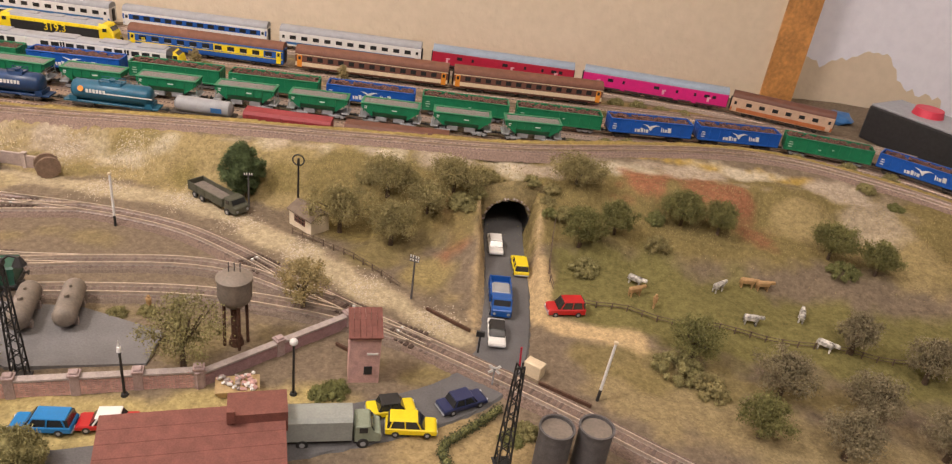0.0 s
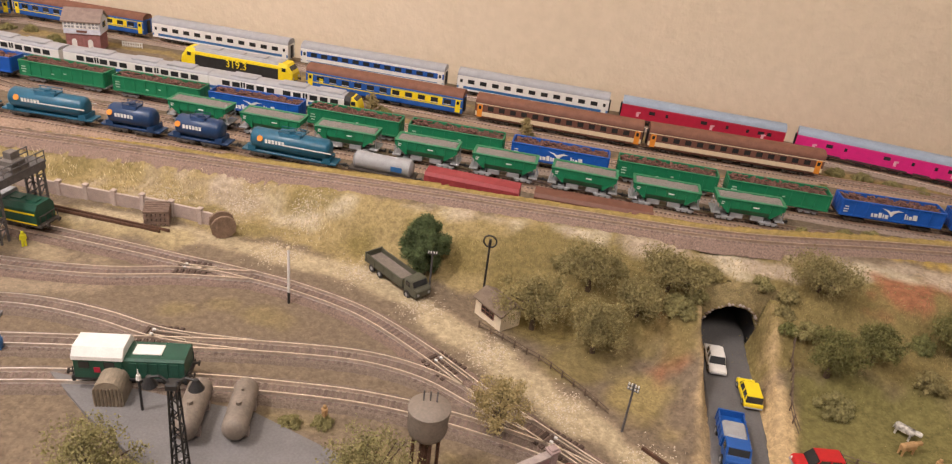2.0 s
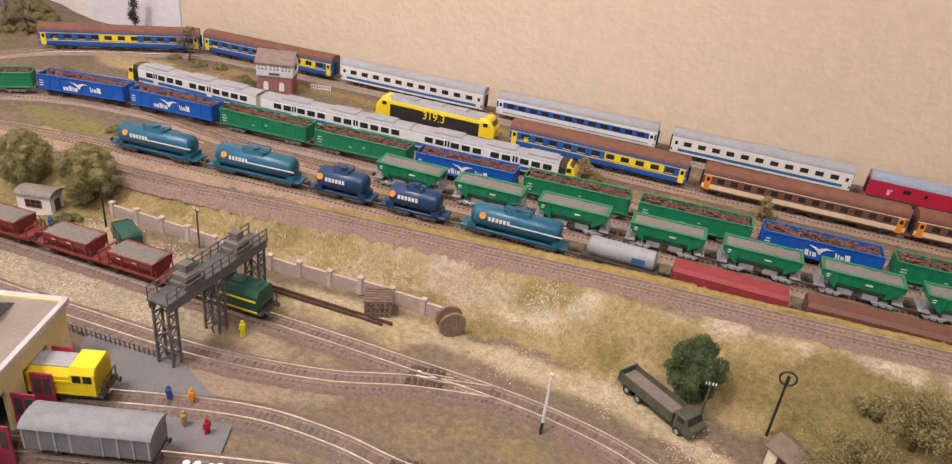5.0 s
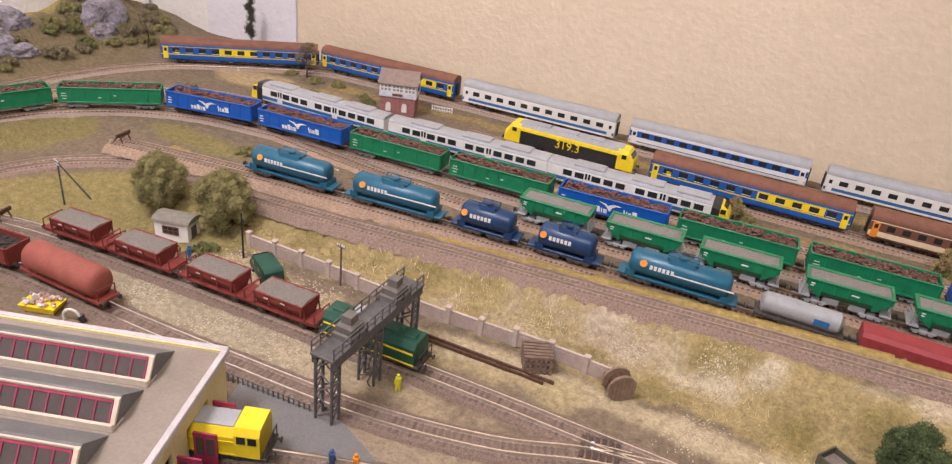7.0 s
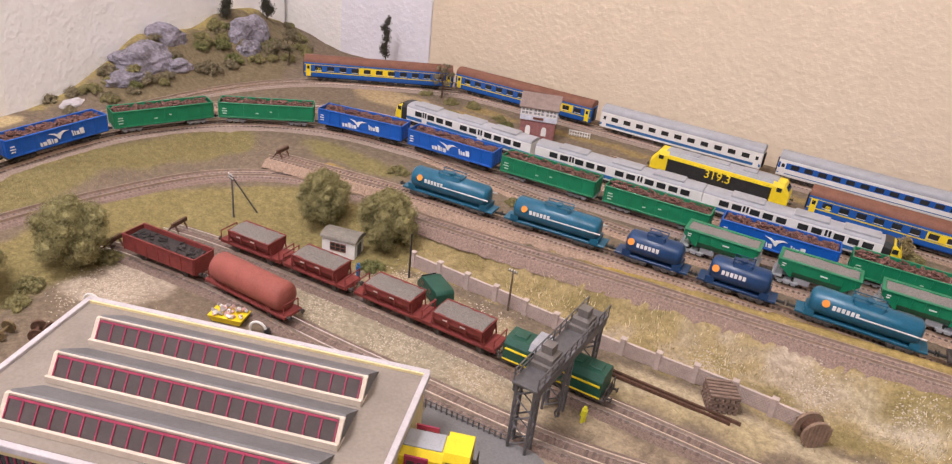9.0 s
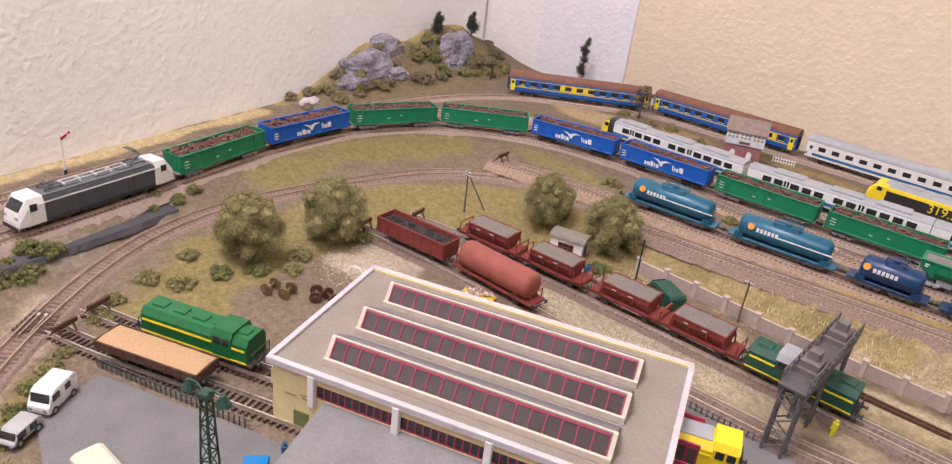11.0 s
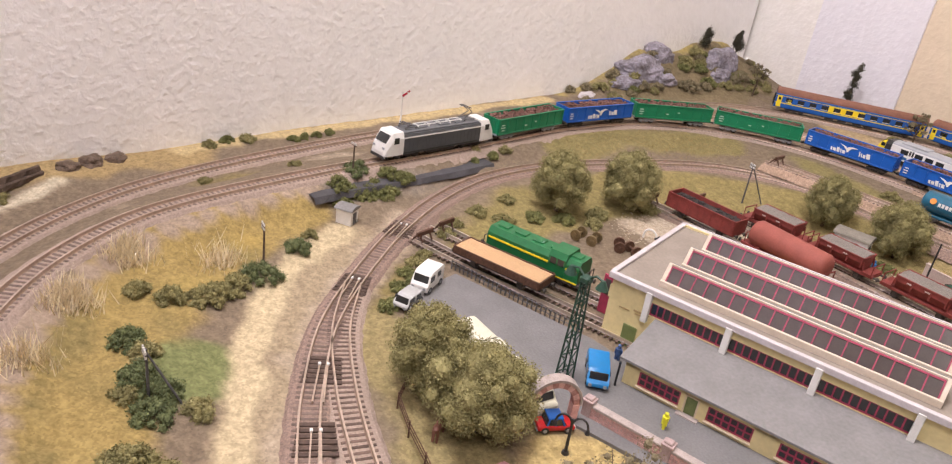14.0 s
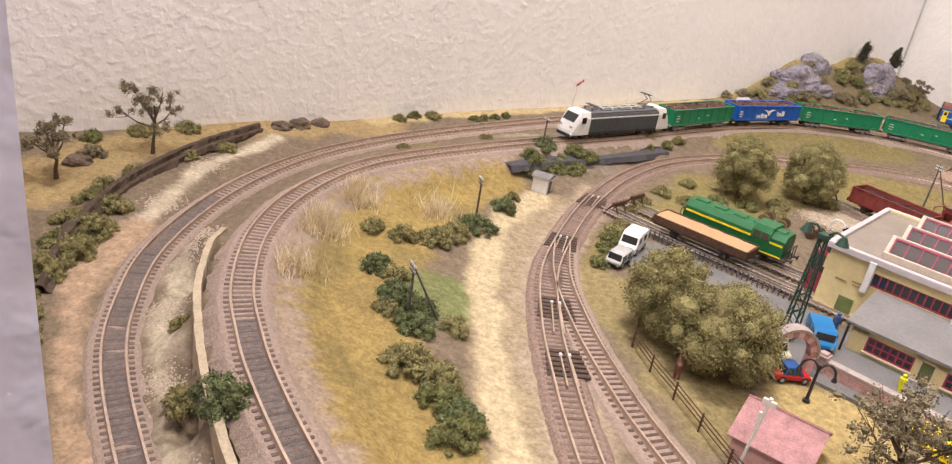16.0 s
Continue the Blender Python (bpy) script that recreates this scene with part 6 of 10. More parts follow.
def set_on(ob, key, s, turn=0.0):
    """Puts a vehicle on a line, s metres from its start, its wheels on the rails."""
    p, rz = along(LINES[key], s)
    p0, _ = along(LINES[key], s - 0.025)
    p1, _ = along(LINES[key], s + 0.025)
    d = p1 - p0
    rz = math.degrees(math.atan2(d[1], d[0])) + turn
    slope = -math.degrees(math.atan2(d[2], math.hypot(d[0], d[1])))
    mid = (p0[:2] + p1[:2]) / 2
    ob.matrix_basis = pose(mid[0], mid[1], p[2] + RAIL_TOP, 0, slope if abs(turn) < 90 else -slope, rz)
    return ob


def at_x(key, x):
    line = LINES[key]
    ok = line[:, 1] > 0.3
    return float(np.argmin(np.where(ok, np.abs(line[:, 0] - x), 9))) * STEP


made = {}


def put(kind, build, key, s, turn=0.0):
    if kind in made:
        ob = copy_thing(made[kind], Matrix())
    else:
        ob = made[kind] = build()
    return set_on(ob, key, s, turn)


# back line by the wall
s = at_x("A", -0.578)
for i, (kind, build) in enumerate([("blue_a", lambda: blue_coach(-22, 16)), ("blue_b", lambda: blue_coach(8, 60))]):
    put(kind, build, "A", s - 0.083 - 0.1665 * (1 - i))
for i, (kind, build) in enumerate([("white", lambda: white_coach(11, False)), ("white_band", lambda: white_coach(12, True)), ("white", None), ("red", lambda: red_coach(M_RED, "dark red")), ("magenta", lambda: red_coach(M_MAGENTA, "bright magenta"))]):
    put(kind, build, "A", s + 0.088 + 0.1745 * i)
put("cream", lambda: coach("sleeping_coach", "cream and orange coach with a brown roof", 108, mat("faded_cream", (0.60, 0.42, 0.30), 0.6, 0, 0.15, 200), M_BROWN, [(8.0, 4.0, mat("oxide_orange", (0.48, 0.15, 0.05), 0.6, 0, 0.15, 200))], row(6, 100, 6, 15, 4)), "A", s + 0.088 + 0.1745 * 4 + 0.140)
# second line
put("319", diesel_319, "B", at_x("B", -0.428))
put("blue_b", None, "B", at_x("B", -0.273))
put("brown", brown_coach, "B", at_x("B", -0.102))
put("brown", None, "B", at_x("B", 0.062))
# the multiple unit
for i, n in enumerate((-1, 0, 1)):
    put("unit%d" % n, lambda n=n: unit_car(n), "C", at_x("C", -0.650 + 0.1495 * i))
# the scrap train, its locomotive leading down the left side
s0 = nearest(LINES["D"], -0.818, 0.235)
put("electric", electric_loco, "D", s0 - 0.0565, 180)
for i, k in enumerate("GBGGBBGGBGGBGGBBGBGG"):
    put("gond" + k, (lambda: gondola(M_GREEN, False, "green")) if k == "G" else (lambda: gondola(M_WBLUE, True, "blue")), "D", s0 - 0.160 - 0.0905 * i, 180)
# gravel hoppers
for i in range(8):
    put("hopper", hopper, "E", at_x("E", -0.389 + 0.0653 * i))
# fuel tanks and small wagons
for x, L, m, w in ((-0.583, 77, M_TEAL, "teal"), (-0.497, 77, M_TEAL, "teal"), (-0.425, 51, M_NAVY, "navy blue"), (-0.368, 51, M_NAVY, "navy blue"), (-0.292, 77, M_TEAL, "teal")):
    put("tank%d%s" % (L, w), lambda L=L, m=m, w=w: tank_wagon(L, m, w, m is M_TEAL), "F", at_x("F", x))
put("greytank", lambda: low_wagon(M_GREY, "small grey tank wagon with a blue panel", 52, "tank"), "F", at_x("F", -0.215))
put("redlow", lambda: low_wagon(mat("dull_red", (0.30, 0.04, 0.05), 0.6, 0, 0.15, 200), "low dull-red bogie wagon", 74, "box"), "F", at_x("F", -0.143))
put("brownlow", lambda: low_wagon(M_BROWN, "low brown bogie wagon", 90, "box"), "F", at_x("F", -0.052))
# yard stock
put("openw", open_wagon, "Y1b", nearest(LINES["Y1b"], -0.685, 0.45))
put("redtank", red_tank, "Y1b", nearest(LINES["Y1b"], -0.612, 0.453))
for x in (-0.653, -0.598, -0.542, -0.489):
    put("ballast", ballast_hopper, "Y1", nearest(LINES["Y1"], x, 0.5))
put("green_ds", lambda: road_switcher(66, M_DKGREEN, "dark green diesel locomotive with a grey cab roof under the gantry", (-14, 4), M_ROOFGREY), "Y1", nearest(LINES["Y1"], -0.428, 0.508))
put("green_rs", lambda: road_switcher(72, M_LOCOGREEN, "bright green diesel locomotive with yellow lining", (12, 24)), "L1", nearest(LINES["L1"], -0.667, 0.276))
put("sandw", sand_wagon, "L2", nearest(LINES["L2"], -0.666, 0.25))
put("shunter", shunter, "Y4", nearest(LINES["Y4"], -0.2545, 0.403))
put("van", covered_van, "Y3", nearest(LINES["Y3"], -0.400, 0.381))
put("yellowd", lambda: road_switcher(66, M_YELLOW, "yellow diesel locomotive looking out of the depot door", (18, 30), M_ROOFGREY), "Y2", nearest(LINES["Y2"], -0.452, 0.401))

# ---- buildings ----
def pane_grid(parent, name, x0, x1, z0, z1, y, nx, nz, frame_mat, glass, bar=0.7, depth=0.8):
    """A framed window in a wall along x: the frame is one part, the panes its sub-parts."""
    bm = bmesh.new()
    for i in range(nx + 1):
        box(bm, x0 + i * (x1 - x0) / nx, y, (z0 + z1) / 2, bar, depth, z1 - z0 + bar)
    for j in range(nz + 1):
        box(bm, (x0 + x1) / 2, y, z0 + j * (z1 - z0) / nz, x1 - x0, depth * 0.9, bar)
    f = part(name, bm, frame_mat, parent)
    for i in range(nx):
        bm = bmesh.new()
        w = (x1 - x0) / nx
        box(bm, x0 + (i + 0.5) * w, y + depth * 0.2, (z0 + z1) / 2, w - bar * 0.6, 0.3, z1 - z0)
        part("pane", bm, glass, f)
    return f


def depot():
    d = thing("engine_shed", -0.600, 0.273, 0.0, 20.5, "yellow rendered engine shed with sawtooth roof lights and red frames", "building")
    L, W, Hh = 181.0, 98.0, 40.0
    for name, args in (("front_wall", (L / 2, 1, 12, L, 2, 24)), ("front_upper", (L / 2, 1, 34.4, L, 2, 5.6)), ("back_wall", (L / 2, W - 1, Hh / 2, L, 2, Hh))):
        bm = bmesh.new()
        box(bm, *args)
        part(name, bm, M_YWALL, d)
    for x in (1, L - 1):
        bm = bmesh.new()
        for y0, y1, z0, z1 in ((2, 20, 0, 38), (42, 56, 0, 38), (78, W - 2, 0, 38), (20, 42, 26, 38), (56, 78, 26, 38)):
            box(bm, x, (y0 + y1) / 2, (z0 + z1) / 2, 2, y1 - y0, z1 - z0)
        part("end_wall", bm, M_YWALL, d)
    for i, (x0, x1) in enumerate(((24, 65), (67, 109), (111, 153), (155, 179))):
        if i < 3:
            pane_grid(d, "upper_window", x0, x1, 24.5, 31.4, 0.8, 11, 1, M_FRAME, M_GLASS, 0.8)
        else:
            bm = bmesh.new()
            box(bm, (x0 + x1) / 2, 1, 27.8, x1 - x0 + 2, 2, 7.6)
            part("wall_panel", bm, M_YWALL, d)
    bm = bmesh.new()
    box(bm, 11, 1, 27.8, 24, 2, 7.6)
    part("wall_panel", bm, M_YWALL, d)
    for x in (22.5, 66, 110, 154):
        bm = bmesh.new()
        box(bm, x, -1.6, 29, 3.4, 3.2, 18, 0.3)
        part("pilaster", bm, M_WHITEP, d, "white pilaster")
    for args in ((L / 2, -1.4, 38.6, L + 4, 3.0, 3.6), (L / 2, W + 0.4, 38.6, L + 4, 3.0, 3.6), (-1.0, W / 2, 38.6, 3.0, W, 3.6), (L + 1.0, W / 2, 38.6, 3.0, W, 3.6)):
        bm = bmesh.new()
        box(bm, *args, 0.3)
        part("parapet", bm, M_TRIM, d, "pale parapet")
    bm = bmesh.new()
    box(bm, L / 2, W / 2, 38.0, L - 1, W - 3, 1.2)
    part("roof", bm, M_ROOFD, d, "flat beige-grey roof")
    # sawtooth roof lights
    for y0, x0, x1 in ((8.0, 24, 158), (37, 24, 158), (66, 24, 158)):
        t = part("roof_light", *_tooth(x0, x1, y0), d, "sawtooth roof light with grey back slope")
        bm = bmesh.new()
        box(bm, (x0 + x1) / 2, y0 - 0.2, 40.4, x1 - x0 + 3, 1.6, 3.6, 0.2)
        box(bm, (x0 + x1) / 2, y0 + 8.2, 49.0, x1 - x0 + 3, 1.0, 1.4, 0.2)
        for x in (x0 - 0.5, x1 + 0.5):
            prism_y(bm, [(x - 1, 38.6), (x + 1, 38.6), (x + 1, 39), (x - 1, 39)], y0 - 0.4, y0 + 8)
            loft(bm, [[(x - 1, y0 - 0.6, 39), (x + 1, y0 - 0.6, 39), (x + 1, y0 + 1.2, 39), (x - 1, y0 + 1.2, 39)], [(x - 1, y0 + 7.0, 49.6), (x + 1, y0 + 7.0, 49.6), (x + 1, y0 + 8.8, 49.6), (x - 1, y0 + 8.8, 49.6)]])
        part("light_frame", bm, mat("pale_cream", (0.64, 0.55, 0.45), 0.6, 0, 0.08, 150), t, "cream timber surround")
        n = 19
        w = (x1 - x0 - 2) / n
        tilt = Matrix.Rotation(radians(-36), 4, "X")
        bm = bmesh.new()
        for i in range(n + 1):
            box(bm, x0 + 1 + i * w, y0 + 3.6, 44.6, 0.62, 0.9, 9.6, 0, tilt)
        for z in (0.2, 9.0):
            box(bm, (x0 + x1) / 2, y0 + 0.6 + z * 0.66, 40.9 + z * 0.86, x1 - x0 - 2, 0.9, 0.9, 0, tilt)
        part("glazing_grid", bm, M_FRAME, t, "wine-red glazing bars")
        for i in range(n):
            bm = bmesh.new()
            box(bm, x0 + 1 + (i + 0.5) * w, y0 + 3.9, 44.6, w - 0.4, 0.3, 9.4, 0, tilt)
            part("pane", bm, M_GLASSW, t)
    # lean-to along the front
    bm = bmesh.new()
    ax0, ax1, ay = 31.0, 181.0, -34.0
    for x0, x1, z0, z1 in ((ax0, ax0 + 8, 0, 15), (ax0 + 30, ax0 + 33, 0, 15), (ax0 + 39, ax0 + 44, 0, 15), (ax0 + 66, ax0 + 78, 0, 15), (ax0 + 100, ax0 + 112, 0, 15), (ax0 + 134, ax1, 0, 15),
            (ax0 + 8, ax0 + 30, 0, 4.6), (ax0 + 44, ax0 + 66, 0, 4.6), (ax0 + 78, ax0 + 100, 0, 4.6), (ax0 + 112, ax0 + 134, 0, 4.6), (ax0, ax1, 12.8, 15.6)):
        box(bm, (x0 + x1) / 2, ay, (z0 + z1) / 2, x1 - x0, 2, z1 - z0)
    box(bm, ax0 + 1, ay / 2, 7.5, 2, -ay, 15)
    box(bm, ax1 - 1, ay / 2, 7.5, 2, -ay, 15)
    part("lean_to_wall", bm, M_YWALL, d)
    for k in (8, 44, 78, 112):
        pane_grid(d, "window", ax0 + k + 0.4, ax0 + k + 21.6, 5.2, 12.4, ay - 0.3, 6, 2, M_FRAME, M_GLASS, 0.8)
        bm = bmesh.new()
        box(bm, ax0 + k + 11, ay - 1.6, 4.4, 23, 1.6, 0.9, 0.2)
        part("window_sill", bm, M_CREAM, d)
    bm = bmesh.new()
    box(bm, ax0 + 36, ay + 0.3, 6.4, 6, 1.2, 12.8)
    dd = part("door", bm, mat("olive_door", (0.16, 0.20, 0.07), 0.6), d, "olive green door")
    bm = bmesh.new()
    for s in (-1, 1):
        box(bm, ax0 + 36 + s * 3.2, ay - 0.9, 6.6, 0.8, 1.2, 13.4)
    box(bm, ax0 + 36, ay - 0.9, 13.2, 7.2, 1.2, 0.8)
    part("door_casing", bm, M_CREAM, dd)
    for i in range(3):
        bm = bmesh.new()
        box(bm, ax0 + 36, ay - 2.5 - i * 1.7, 2.4 - i * 0.9, 11 + i * 2, 3.4, 1.2, 0.1)
        part("step", bm, M_STONEC, d)
    bm = bmesh.new()
    loft(bm, [[(x, 0.5, 22.0), (x, -38, 16.4), (x, -38, 17.6), (x, 0.5, 23.6)] for x in (ax0 - 3, ax1 + 2)])
    part("lean_to_roof", bm, M_SLATE, d, "grey felted lean-to roof")
    bm = bmesh.new()
    cyl(bm, (ax0 - 1, -40.5, 0.5), (ax0 - 1, -40.5, 16.4), 0.6, n=8)
    part("downpipe", bm, M_BLACK, d)
    # small door and notice on the yellow end
    bm = bmesh.new()
    box(bm, 16, -0.2, 6.5, 8, 1.0, 13)
    part("side_door", bm, mat("olive_door", (0, 0, 0)), d, "olive door in a cream frame")
    bm = bmesh.new()
    for x, z, w, h in ((7, 21.5, 6, 0.7), (17, 23.0, 9, 0.9), (17, 21.3, 7, 0.7)):
        box(bm, x + 3, -0.2, z, w, 0.5, h)
    part("notice_bar", bm, mat("faded_sign", (0.42, 0.30, 0.14), 0.8), d)
    # open doors at both ends
    for x, s in ((-4.5, -1), (L + 4.5, 1)):
        for y in (20.5, 41.5, 56.5, 77.5):
            bm = bmesh.new()
            box(bm, x + s * 3.5, y, 13.0, 11, 1.0, 25)
            leaf = part("shed_door", bm, M_FRAME, d, "open wine-red shed door leaf")
            for k in (-2.5, 2.5):
                bm = bmesh.new()
                box(bm, x + s * 3.5 + k, y, 18.0, 3.6, 1.3, 10)
                part("pane", bm, M_GLASSW, leaf)
    bm = bmesh.new()
    box(bm, L / 2, W / 2, 0.6, L - 4, W - 4, 0.8)
    part("shed_floor", bm, M_ASPHALT, d)
    return d


def _tooth(x0, x1, y0):
    bm = bmesh.new()
    loft(bm, [[(x, y0 + 1.6, 38.6), (x, y0 + 8.4, 48.6), (x, y0 + 10.5, 49.2), (x, y0 + 26.5, 38.6)] for x in (x0 - 1, x1 + 1)])
    return bm, M_SLOPE


depot()


def signal_box():
    b = thing("signal_box", -0.612, 0.822, 0.0205, 22, "two-storey signal box with brick base and gabled brown roof", "building")
    bm = bmesh.new()
    box(bm, 0, 0, 8, 30, 22, 16)
    base = part("brick_base", bm, mat("signal_brick", (0.30, 0.13, 0.125), 0.9, 0, 0.3, 400, 0.0001), b, "red brick ground floor")
    for x in (-8, 6):
        bm = bmesh.new()
        prism_y(bm, [(x - 2.2, 3), (x - 2.2, 9), (x - 1.4, 10.6), (x, 11.2), (x + 1.4, 10.6), (x + 2.2, 9), (x + 2.2, 3)], -11.4, -10.9)
        part("arched_window", bm, M_WHITEP, base)
    bm = bmesh.new()
    prism(bm, [(-12, 16), (-12, 28.4), (0, 35.4), (12, 28.4), (12, 16)], -16, 16)
    for z in np.arange(17.2, 28, 1.5):
        box(bm, 0, -12.1, z if z < 20.4 else 28.2, 32, 0.4, 1.1)
        box(bm, 16.1, 0, z, 0.4, 24, 1.1)
    up = part("upper_floor", bm, mat("pale_blue_white", (0.70, 0.73, 0.82), 0.6), b, "pale boarded upper floor")
    for x in (-10.5, 0, 10.5):
        pane_grid(up, "window", x - 4.6, x + 4.6, 21.4, 27.4, -12.3, 3, 2, M_WHITEP, mat("signal_glass", (0.33, 0.34, 0.36), 0.15, 0, 0.2, 200), 0.8, 0.8)
    bm = bmesh.new()
    box(bm, 16.4, 0, 24.2, 0.6, 8, 5)
    part("side_window", bm, M_GLASS, up)
    bm = bmesh.new()
    box(bm, 0, -12.5, 18.6, 9, 0.6, 2.0)
    part("name_board", bm, M_BROWN, up)
    bm = bmesh.new()
    for s in (-1, 1):
        loft(bm, [[(x, s * 13.6, 28.3), (x, 0, 37.6), (x, 0, 36.0), (x, s * 13.6, 27.1)] for x in (-17.2, 17.2)])
    part("roof", bm, mat("roof_tan", (0.27, 0.205, 0.18), 0.85, 0, 0.2, 200, 0.0001), b, "grey-brown gabled roof")
    for s in (-1, 1):
        for k in range(7):
            bm = bmesh.new()
            u = k / 7
            loft(bm, [[(x, s * 13.7 * (1 - u), 28.4 + 9.3 * u), (x, s * 13.7 * (1 - u - 0.15), 28.7 + 9.3 * (u + 0.15)), (x, s * 13.7 * (1 - u - 0.15), 28.3 + 9.3 * (u + 0.15)), (x, s * 13.7 * (1 - u), 27.9 + 9.3 * u)] for x in (-17.4, 17.4)])
            part("roof_course", bm, mat("roof_tan", (0.27, 0.205, 0.18)), b)
    b.scale = (1.12, 1.12, 1.10)
    f = thing("picket_fence", -0.588, 0.846, 0.0205, 14, "short white picket fence beside the signal box", "fence")
    for i in range(9):
        bm = bmesh.new()
        box(bm, i * 2.6, 0, 3, 0.9, 0.6, 6)
        part("picket", bm, M_WHITEP, f)
    for z in (1.8, 5):
        bm = bmesh.new()
        box(bm, 10.4, 0.5, z, 22, 0.5, 0.8)
        part("fence_rail", bm, M_WHITEP, f)


signal_box()


def small_hut(x, y, rz, w, dp, h, wall, roofm, label, window=True, barrel=False, door=False):
    b = thing("hut", x, y, ground_z(x, y) - 0.0004, rz, label, "hut")
    bm = bmesh.new()
    box(bm, 0, 0, h / 2, w, dp, h)
    part("wall", bm, wall, b)
    bm = bmesh.new()
    if barrel:
        prism(bm, [(-(dp / 2 + 1.2) * math.cos(a), h - 0.3 + dp * 0.24 * math.sin(a)) for a in np.linspace(0, math.pi, 9)], -w / 2 - 1.2, w / 2 + 1.2)
    else:
        prism(bm, [(-dp / 2 - 1.6, h - 0.8), (0, h + dp * 0.28), (dp / 2 + 1.6, h - 0.8), (dp / 2 + 1.6, h - 1.6), (0, h + dp * 0.28 - 1.0), (-dp / 2 - 1.6, h - 1.6)], -w / 2 - 1.5, w / 2 + 1.5)
    part("roof", bm, roofm, b)
    if window:
        pane_grid(b, "window", -w * 0.24, w * 0.22, h * 0.42, h * 0.78, -dp / 2 - 0.2, 3, 2, M_BROWN, M_GLASS, 0.6, 0.6)
    if door:
        bm = bmesh.new()
        box(bm, w / 2 + 0.1, 0, h * 0.40, 0.6, dp * 0.4, h * 0.72)
        part("door", bm, M_BROWN if wall is M_CREAM else M_CHAR, b)
    return b


small_hut(-0.092, 0.530, -38, 25, 16, 13.5, mat("hut_cream", (0.78, 0.68, 0.52), 0.7, 0, 0.1, 150), mat("hut_roof", (0.19, 0.145, 0.11), 0.9, 0, 0.2, 200), "small cream lineside hut with a brown roof")
small_hut(-0.765, 0.190, 38, 11, 10, 11, M_WHITEP, M_SLATE, "little white hut with a grey curved roof and brown door", False, True, True)
small_hut(-0.616, 0.540, 16, 25, 15, 15.5, M_WHITEP, mat("hut_roof2", (0.22, 0.20, 0.17), 0.9, 0, 0.2, 200), "white platelayers' hut with a curved roof", True, True, True)


def corrugated_hut():
    b = thing("corrugated_hut", -0.258, 0.386, 0.0022, 20, "ribbed grey-brown corrugated iron hut", "hut")
    bm = bmesh.new()
    prof = [(-7, 0)] + [(-7 * math.cos(a), 8 + 7 * math.sin(a)) for a in np.linspace(0, math.pi, 13)] + [(7, 0)]
    prism_y(bm, prof, -6, 8)
    part("shell", bm, mat("old_iron", (0.30, 0.25, 0.19), 0.7, 0.2, 0.25, 300), b)
    for i in range(8):
        bm = bmesh.new()
        box(bm, -6 + i * 1.7, -6.2, 5.5, 0.8, 0.5, 11)
        part("rib", bm, mat("old_iron_dark", (0.18, 0.14, 0.10), 0.8, 0.2, 0.2, 300), b)


corrugated_hut()


def brown_shed():
    b = thing("goods_shed", -0.083, 0.296, 0.0, 18, "long shed with a brown tiled roof and chimney", "building")
    bm = bmesh.new()
    box(bm, 0, 0, 7, 76, 34, 14)
    part("wall", bm, M_BRICK, b)
    for i in range(6):
        bm = bmesh.new()
        y = 18 - i * 7.2
        loft(bm, [[(x, y + 0.3, 22.6 - i * 1.55), (x, y - 7.6, 21.05 - i * 1.55), (x, y - 7.6, 20.2 - i * 1.55), (x, y + 0.3, 21.6 - i * 1.55)] for x in (-40, 40)])
        part("roof_course", bm, M_TILE, b, "course of brown roofing")
    bm = bmesh.new()
    loft(bm, [[(14, 25, 24.5), (14, 8, 25.5), (14, 8, 14), (14, 25, 14)], [(41, 25, 24.5), (41, 8, 25.5), (41, 8, 14), (41, 25, 14)]])
    part("roof_extension", bm, M_TILE, b)
    bm = bmesh.new()
    box(bm, 16, 8, 26, 3.6, 3.6, 7, 0.2)
    part("chimney", bm, M_TILE, b)


brown_shed()


def brick_tower():
    b = thing("brick_tower", -0.023, 0.379, 0.0, 14, "narrow red brick lineside tower with tiled roof", "building")
    rng = random.Random(5)
    bm = bmesh.new()
    box(bm, 0, 0, 16, 16.4, 13.4, 32)
    part("core", bm, M_BRICKP, b)
    # a black plate on the solid core paints the opening's shaded inside
    bm = bmesh.new()
    box(bm, 2, -6.9, 9, 4.4, 0.8, 5)
    part("opening", bm, M_BLACK, b)
    bm = bmesh.new()
    box(bm, 4, -7.0, 20, 6, 0.8, 1.0)
    part("string_course", bm, M_WHITEP, b)
    for i in range(5):
        for j in range(6):
            bm = bmesh.new()
            z = 40.0 - i * 1.6
            loft(bm, [[(-9 + j * 3.0, 7 - i * 3.2, z + 0.6), (-9 + j * 3.0, 3.4 - i * 3.2, z - 1.2), (-9 + j * 3.0, 3.4 - i * 3.2, z - 1.9), (-9 + j * 3.0, 7 - i * 3.2, z - 0.4)],
                      [(-6.15 + j * 3.0, 7 - i * 3.2, z + 0.6), (-6.15 + j * 3.0, 3.4 - i * 3.2, z - 1.2), (-6.15 + j * 3.0, 3.4 - i * 3.2, z - 1.9), (-6.15 + j * 3.0, 7 - i * 3.2, z - 0.4)]])
            part("roof_tile", bm, M_TILE, b)
    bm = bmesh.new()
    box(bm, 0, 0, 31, 16, 14, 3)
    part("eaves", bm, M_TILE, b)


brick_tower()


